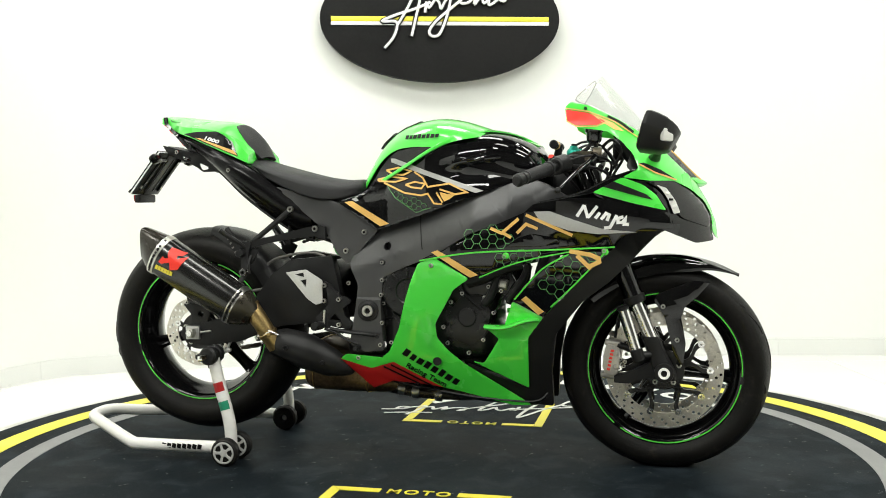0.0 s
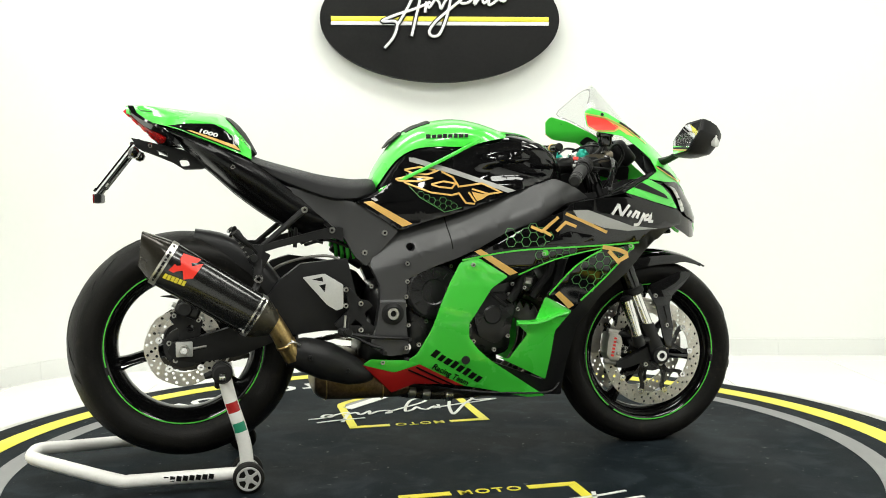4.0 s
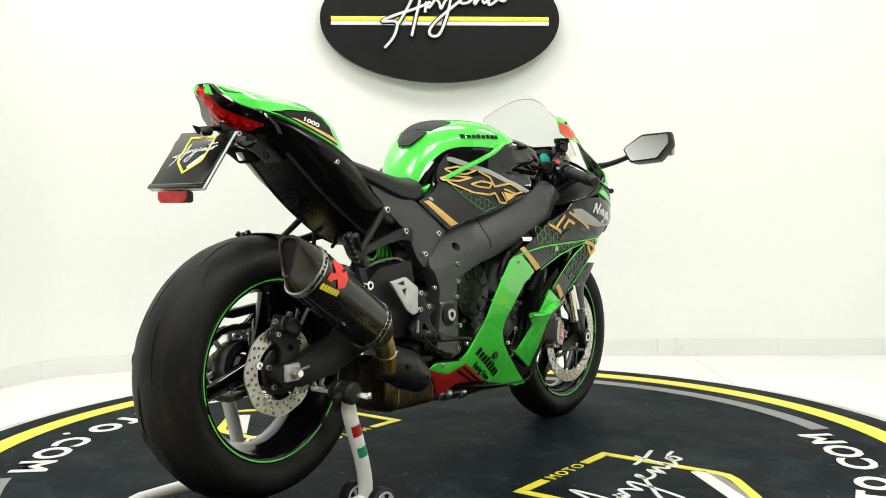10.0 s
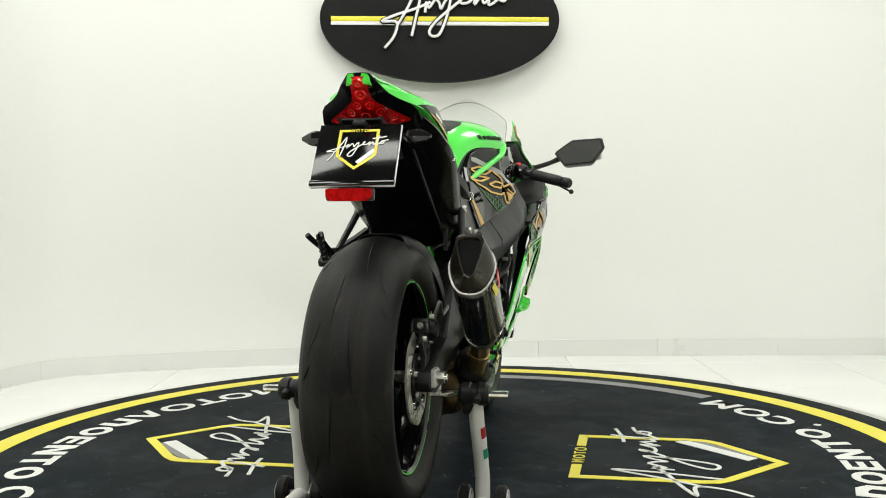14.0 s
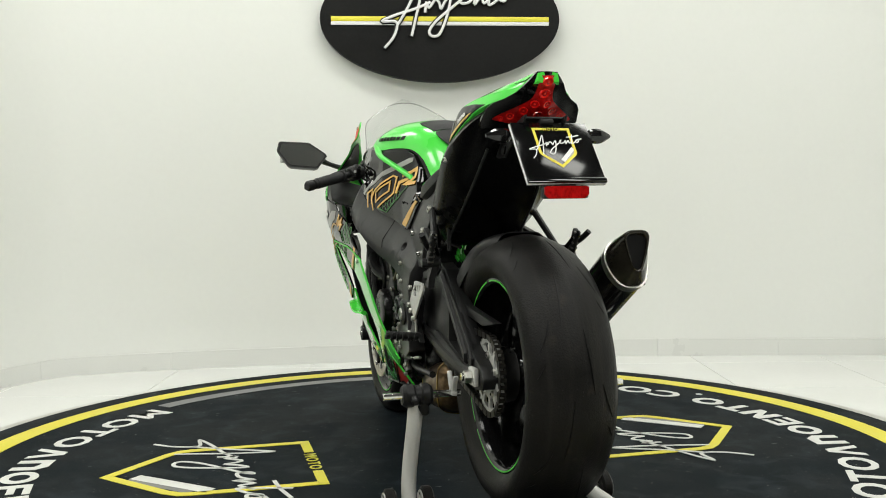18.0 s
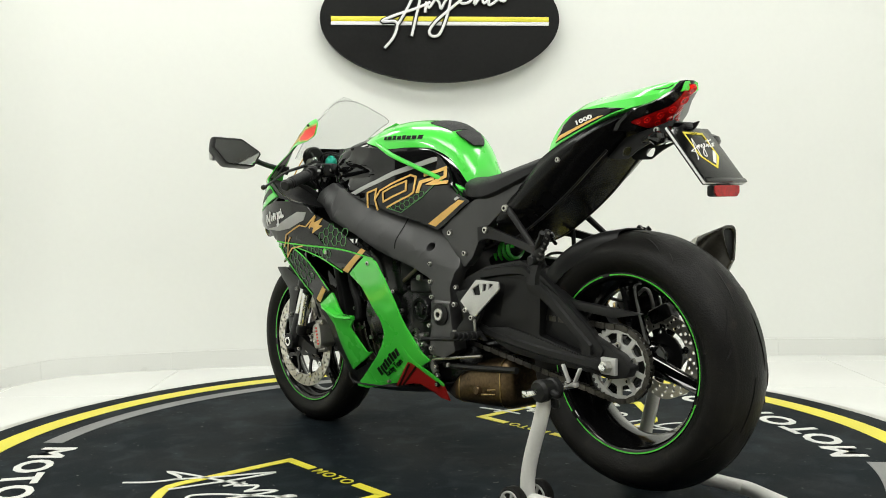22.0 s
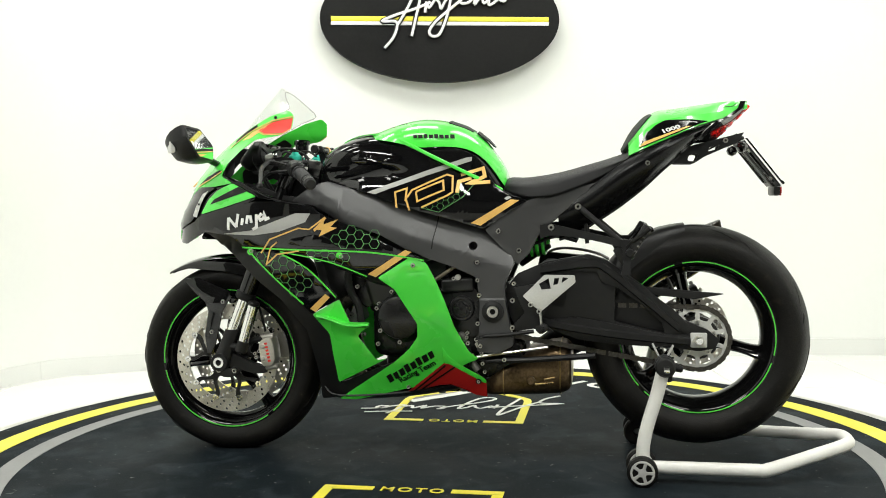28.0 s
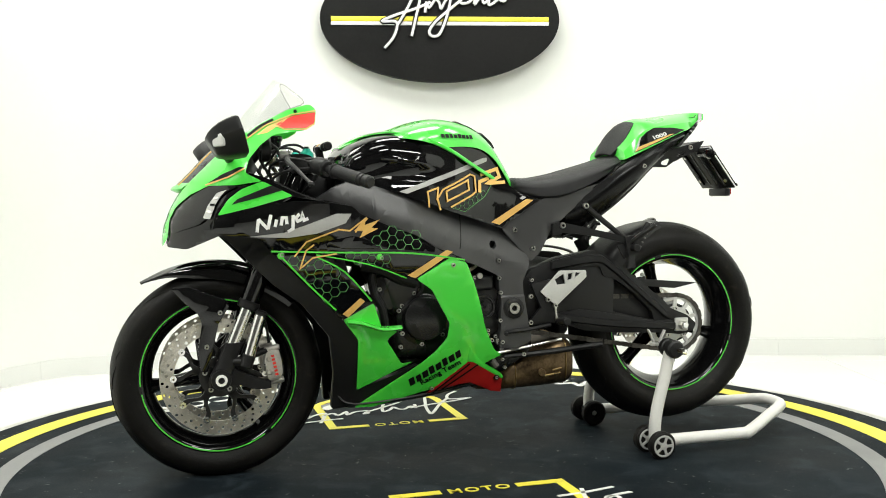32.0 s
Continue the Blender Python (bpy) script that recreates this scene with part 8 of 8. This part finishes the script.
# -- foot controls --
part("pivot_bolt", bolt((-0.138, -0.146, 0.360), 0.0125, -1, 0.010), CHROME, bike, "large bright engine bolt")
part("pivot_bolt", bolt((-0.138, 0.146, 0.360), 0.0105, 1, 0.010), STEEL, bike)
for s in (-1, 1):
    hanger = [(-0.24, 0.53), (-0.333, 0.545), (-0.359, 0.516), (-0.333, 0.461), (-0.316, 0.436), (-0.358, 0.401), (-0.299, 0.411), (-0.248, 0.403), (-0.236, 0.417), (-0.273, 0.457)] if s > 0 else [(-0.321, 0.547), (-0.298, 0.535), (-0.272, 0.503), (-0.251, 0.500), (-0.237, 0.485), (-0.262, 0.466), (-0.256, 0.442), (-0.231, 0.421), (-0.239, 0.404), (-0.274, 0.406), (-0.336, 0.419), (-0.349, 0.436), (-0.309, 0.474), (-0.311, 0.510)]
    hg = part("foot_hanger", plate(hanger, 0.158, 0.014, s, [] if s > 0 else [[(-0.304, 0.431), (-0.288, 0.449), (-0.267, 0.427)]], round_off=0.004), MATTE, bike, "black machined footrest hanger")
    guard = [(-0.268, 0.506), (-0.331, 0.568), (-0.417, 0.567), (-0.42, 0.547), (-0.322, 0.463), (-0.302, 0.475)] if s > 0 else [(-0.438, 0.573), (-0.375, 0.582), (-0.323, 0.549), (-0.324, 0.482), (-0.344, 0.476), (-0.37, 0.493)]
    hole = [[(-0.315, 0.542), (-0.343, 0.558), (-0.349, 0.528), (-0.322, 0.525)], [(-0.356, 0.538), (-0.359, 0.558), (-0.373, 0.559), (-0.369, 0.541)], [(-0.38, 0.544), (-0.4, 0.559), (-0.383, 0.561)]] if s > 0 else [[(-0.412, 0.566), (-0.382, 0.573), (-0.379, 0.559)], [(-0.392, 0.549), (-0.372, 0.553), (-0.376, 0.529)]]
    part("heel_guard", plate(guard, 0.166, 0.006, s, hole, round_off=0.004), SILVER, hg, "silver heel guard plate")
    for q in ([(-0.238, 0.493), (-0.237, 0.414), (-0.291, 0.482), (-0.315, 0.463)] if s > 0 else [(-0.273, 0.493), (-0.274, 0.417), (-0.316, 0.535), (-0.317, 0.489)]):
        part("hanger_bolt", bolt((q[0], s * (0.160 if abs(q[0]) < 0.28 else 0.167), q[1]), 0.0075, s), STEEL, hg)
    px, pz = -0.33, 0.415
    part("hanger_link", rod((px + 0.012, s * 0.160, pz + 0.045), (px + 0.008, s * 0.160, pz), 0.004, segs=8), STEEL, hg, "steel control link")
    part("footpeg", rod((px, s * 0.15, pz), (px + 0.01, s * 0.245, pz + 0.008), 0.0105, segs=10), MATTE, hg, "black knurled footpeg")
    part("foot_lever", tube([(px + 0.03, s * 0.165, pz - 0.01), (px + 0.10, s * 0.17, pz - 0.02), (px + 0.17, s * 0.175, pz - 0.025), (px + 0.19, s * 0.21, pz - 0.025)], 0.006, 8), MATTE, hg, "black foot lever")
    if s < 0:
        part("brake_pedal", tube([(x, -0.165, z) for x, z in [(-0.317, 0.404), (-0.284, 0.394), (-0.248, 0.373), (-0.214, 0.361)]], 0.006, 8, flat=0.7), MATTE, hg, "black brake pedal")
        part("pedal_tip", rod((-0.212, -0.16, 0.352), (-0.212, -0.20, 0.352), 0.007, segs=10), MATTE, hg)
        part("master_cylinder", rod((-0.315, -0.15, 0.405), (-0.312, -0.15, 0.455), 0.010, segs=12), MATTE, hg)
    for k in range(5):
        part("peg_ring", rod((px + 0.001 * k + 0.001, s * (0.165 + 0.016 * k), pz + 0.001 * k), (px + 0.001 * k + 0.001, s * (0.171 + 0.016 * k), pz + 0.001 * k), 0.0125, segs=10), MATTE, hg)
    # pillion bracket with its folded peg
    bx, bz = -0.427, 0.763
    cx, cz = -0.35, 0.704
    br = part("pillion_bracket", rod((bx, s * 0.138, bz), (-0.560, s * 0.165, 0.652), 0.0095, 0.0075, segs=10), MATTE, bike, "black pillion footrest bracket")
    part("bracket_arm", skin([[(x, s * (y + o), z + h) for o, h in ((-0.007, -w), (0.007, -w), (0.007, w), (-0.007, w))] for x, y, z, w in ((-0.318, 0.138, 0.690, 0.020), (-0.352, 0.138, 0.697, 0.016), (-0.43, 0.146, 0.684, 0.011), (-0.50, 0.156, 0.669, 0.010), (-0.565, 0.165, 0.652, 0.011))], steps=2, cross=1), MATTE, br)
    part("bracket_arm", skin([[(x + u, s * (y + o), z) for o, u in ((-0.008, -w), (0.008, -w), (0.008, w), (-0.008, w))] for x, y, z, w in ((-0.562, 0.166, 0.668, 0.018), (-0.566, 0.170, 0.630, 0.013), (-0.563, 0.178, 0.595, 0.010), (-0.561, 0.182, 0.570, 0.014))], steps=2, cross=1), MATTE, br)
    part("bracket_bolt", bolt((bx, s * 0.146, bz), 0.0095, s), STEEL, br)
    part("bracket_bolt", bolt((cx, s * 0.145, cz), 0.0095, s), STEEL, br)
    part("subframe_rod", rod((-0.447, s * 0.10, 0.722), (-0.452, s * 0.10, 0.655), 0.006, segs=8), MATTE, br)
    peg = part("pillion_peg", box((0.024, 0.014, 0.094), (-0.597, s * 0.186, 0.668), (0, -32, 0), 0.005), MATTE, br, "folded pillion peg")
    part("peg_pivot", rod((-0.572, s * 0.160, 0.632), (-0.572, s * 0.205, 0.632), 0.012, segs=12, bevel=0.002), MATTE, br)
    for k in range(6):
        part("peg_rib", box((0.008, 0.016, 0.005), (-0.588 - 0.0074 * k, s * 0.186, 0.636 + 0.0132 * k), (0, -32, 0), 0.001), CAST, peg)
side_stand = part("side_stand", tube([(-0.16, 0.13, 0.31), (-0.28, 0.145, 0.318), (-0.40, 0.15, 0.328), (-0.475, 0.155, 0.335)], 0.009, 8), MATTE, bike, "folded black side stand")
part("shift_rod", rod((-0.13, 0.15, 0.325), (-0.34, 0.155, 0.358), 0.0045, segs=8), STEEL, side_stand)


# ---- the rear stand ----
stand = empty("paddock_stand", "white tubular paddock stand with black wheels under the rear wheel", "stand")
TUBE = 0.0185
for s in (-1, 1):
    y = s * 0.234
    part("upright", tube([(-0.661, s * 0.226, 0.318), (-0.645, s * 0.228, 0.25), (-0.618, s * 0.232, 0.16), (-0.606, y, 0.10), (-0.605, y, 0.045)], TUBE, 16), WHITEPAINT, stand, "white steel upright")
    part("base_rail", tube([(-0.600, y, 0.043), (-0.76, y, 0.043), (-0.90, y, 0.043), (-0.945, s * 0.224, 0.045), (-1.10, s * 0.115, 0.066), (-1.165, s * 0.07, 0.076), (-1.188, s * 0.04, 0.079), (-1.192, 0, 0.080)], TUBE, 16), WHITEPAINT, stand, "white steel base rail")
    for yy in (0.281, 0.189):
        wh = part("stand_wheel", lathe([(0.012, -0.014), (0.036, -0.014), (0.042, -0.009), (0.042, 0.009), (0.036, 0.014), (0.012, 0.014)], 28, "y", (-0.602, s * yy, 0.042)), RUBBER, stand, "small black rubber wheel")
        gaps = [[(-0.602 + r * math.cos(k * math.pi * 0.4 + u), 0.042 + r * math.sin(k * math.pi * 0.4 + u)) for r, u in ((0.012, -0.30), (0.027, -0.46), (0.028, 0.0), (0.027, 0.46), (0.012, 0.30))] for k in range(5)]
        part("wheel_hub", plate(circle(-0.602, 0.042, 0.033, 30), yy + 0.0165, 0.004, s, gaps, bevel=0, round_off=0), SILVER, wh, "silver five-spoked hub")
    part("stand_axle", rod((-0.602, s * 0.180, 0.042), (-0.602, s * 0.289, 0.042), 0.008), STEEL, stand)
    part("cradle_clamp", lathe([(0.0, -0.036), (0.022, -0.036), (0.028, -0.028), (0.028, -0.012), (0.024, -0.008), (0.024, 0.006), (0.028, 0.010), (0.028, 0.028), (0.022, 0.036), (0.0, 0.036)], 18, "y", (-0.665, s * 0.226, 0.324), closed=False), MATTE, stand, "black rubber clamp")
    part("clamp_knob", rod((-0.672, s * 0.214, 0.305), (-0.678, s * 0.206, 0.278), 0.014, 0.010, segs=10, bevel=0.003), MATTE, stand, "black clamp knob")
    part("clamp_knob", rod((-0.690, s * 0.236, 0.322), (-0.712, s * 0.238, 0.316), 0.011, 0.009, segs=10, bevel=0.003), MATTE, stand)
    part("cradle_bar", box((0.016, 0.19, 0.016), (-0.665, s * 0.212, 0.324), (0, 0, 0), 0.002), CHROME, stand, "bright square cradle bar")
    fork = box((0.006, 0.012, 0.050), (-0.682, s * 0.136, 0.346), (0, -26, 0), 0.002)
    box((0.006, 0.012, 0.050), (-0.646, s * 0.136, 0.350), (0, 26, 0), 0.002, fork)
    box((0.040, 0.014, 0.012), (-0.664, s * 0.136, 0.325), (0, 0, 0), 0.004, fork)
    part("cradle_fork", fork, SILVER, stand, "silver forked cradle")


def on_upright(z0, z1, mat_, name, label):
    """A sticker band bent round the right upright."""
    line = smooth_line([(-0.661, -0.226, 0.318), (-0.645, -0.228, 0.25), (-0.618, -0.232, 0.16), (-0.606, -0.234, 0.10), (-0.605, -0.234, 0.045)], 10)
    pts = [p for p in line if z0 <= p.z <= z1]
    bm = bmesh.new()
    rows = []
    for i, p in enumerate(pts):
        d = (pts[min(i + 1, len(pts) - 1)] - pts[max(i - 1, 0)]).normalized()
        side = d.cross(Vector((0, 1, 0))).normalized()
        out = side.cross(d) * (1 if side.cross(d).y < 0 else -1)
        rows.append([bm.verts.new(p + (out * math.cos(a) + side * math.sin(a)) * (TUBE + 0.0008)) for a in (-1.0, -0.5, 0, 0.5, 1.0)])
    for a, b in zip(rows, rows[1:]):
        for j in range(4):
            bm.faces.new((a[j], a[j + 1], b[j + 1], b[j]))
    bmesh.ops.recalc_face_normals(bm, faces=bm.faces)
    part(name, bm, mat_, stand, label)


on_upright(0.214, 0.246, RED, "sticker_band", "red band of a flag sticker")
on_upright(0.190, 0.215, WHITEFILM, "sticker_band", "white band of a flag sticker")
on_upright(0.158, 0.191, GREENFILM, "sticker_band", "green band of a flag sticker")
for k in range(8):
    part("name_block", box((0.013, 0.0012, 0.014), (-0.70 - k * 0.017, -0.2535 + max(0, k - 4) * 0.0008, 0.046), (0, 12, 0), 0.0), BLACKFILM, stand)

# folded hooks on the subframe brackets, above the silencer
for s in (-1, 1):
    hook = part("strap_hook", tube([(-0.560, s * 0.165, 0.640), (-0.585, s * 0.190, 0.668), (-0.612, s * 0.208, 0.690), (-0.626, s * 0.217, 0.704)], 0.0075, 8, steps=3), MATTE, bike, "black folded hook on the subframe")
    part("hook_tip", tube([(-0.566, s * 0.158, 0.640), (-0.592, s * 0.172, 0.668), (-0.616, s * 0.184, 0.694), (-0.628, s * 0.188, 0.702), (-0.634, s * 0.186, 0.692)], 0.005, 8, steps=3), SATIN, hook)
    part("hook_plate", box((0.045, 0.008, 0.050), (-0.556, s * 0.160, 0.628), (0, 30, 0), 0.006), MATTE, hook)

part("rear_brake_hose", tube([(-0.515, -0.12, 0.595), (-0.483, -0.12, 0.612), (-0.426, -0.12, 0.626), (-0.367, -0.12, 0.63), (-0.33, -0.12, 0.619), (-0.309, -0.12, 0.595)], 0.0042, 8, steps=4), CAST, bike, "grey braided rear brake hose")

# pump castings, clamps and bolts low on the engine's chain side
for k, line in enumerate(([(-0.076, 0.377), (-0.091, 0.353), (-0.106, 0.322), (-0.133, 0.284)], [(-0.057, 0.362), (-0.08, 0.335), (-0.097, 0.304), (-0.13, 0.262)], [(-0.029, 0.391), (-0.049, 0.401), (-0.076, 0.39), (-0.103, 0.383)])):
    part("pump_casting", tube([(x, 0.14 - 0.012 * (k == 1), z) for x, z in line], (0.011, 0.009, 0.008)[k], 10, steps=3), CAST if k == 0 else ENGINE, eng, "dark cast pump arm")
for k, line in enumerate(([(-0.029, 0.395), (-0.046, 0.377), (-0.049, 0.357), (-0.039, 0.334)], [(-0.039, 0.398), (-0.056, 0.379), (-0.059, 0.355), (-0.047, 0.33)])):
    part("hose_clamp", tube([(x, 0.142, z) for x, z in line], 0.0028, 8, steps=4), STEEL, eng, "bright steel hose clamp")
for x, z in [(-0.059, 0.404), (-0.08, 0.378), (-0.102, 0.383), (-0.132, 0.364), (-0.145, 0.338), (-0.148, 0.306), (-0.155, 0.282), (0.074, 0.233)]:
    part("case_bolt", bolt((x, 0.153, z), 0.0055, 1), STEEL, eng)
x, z = -0.134, 0.25
for nm, r0, m in (("panel_bolt", 0.0085, BLACKFILM), ("panel_bolt", 0.005, STEEL)):
    part(nm, bolt((x, hull(x, z) + (0.002 if r0 > 0.006 else 0.0045), z), r0, 1), m, bike)


# ---- floor tiles ----
tile_mesh = None
side_len, gap = 0.645, 0.003
for i in range(-4, 5):
    for j in range(-9, 4):
        cx, cy = 0.3225 + 0.645 * (i - 0.5) + 0.32, 1.79 - 0.645 * 0.5 + 0.645 * j - 0.645 + 0.645
        if not (-2.9 < cx < 3.2 and -5.6 < cy < 2.6):
            continue
        if tile_mesh is None:
            bm = box((side_len - gap, side_len - gap, 0.006), bevel=0.001, segs=1)
            first = part("floor_tile", bm, TILE, floor)
            tile_mesh = first.data
            ob = first
        else:
            ob = new("floor_tile", tile_mesh)
            ob.parent = floor
        ob.location = (cx, cy, FLOOR - 0.003)


def motions():
    """The turntable carries the stand and the motorcycle round at an even pace."""
    # the motorcycle stands a little off the middle of the deck
    for thing, base in ((deck, pose(0, 0, 0)), (stand, pose(0, 0.012, 0, 0, 0, 0.45)), (bike, pose(0, -0.006, 0, 0, 0, 0.45))):
        walk(thing, [(2.0 * k, pose(0, 0, 0, 0, 0, -13.42 + 6.5455 * 2.0 * k) @ base) for k in range(17)])


motions()
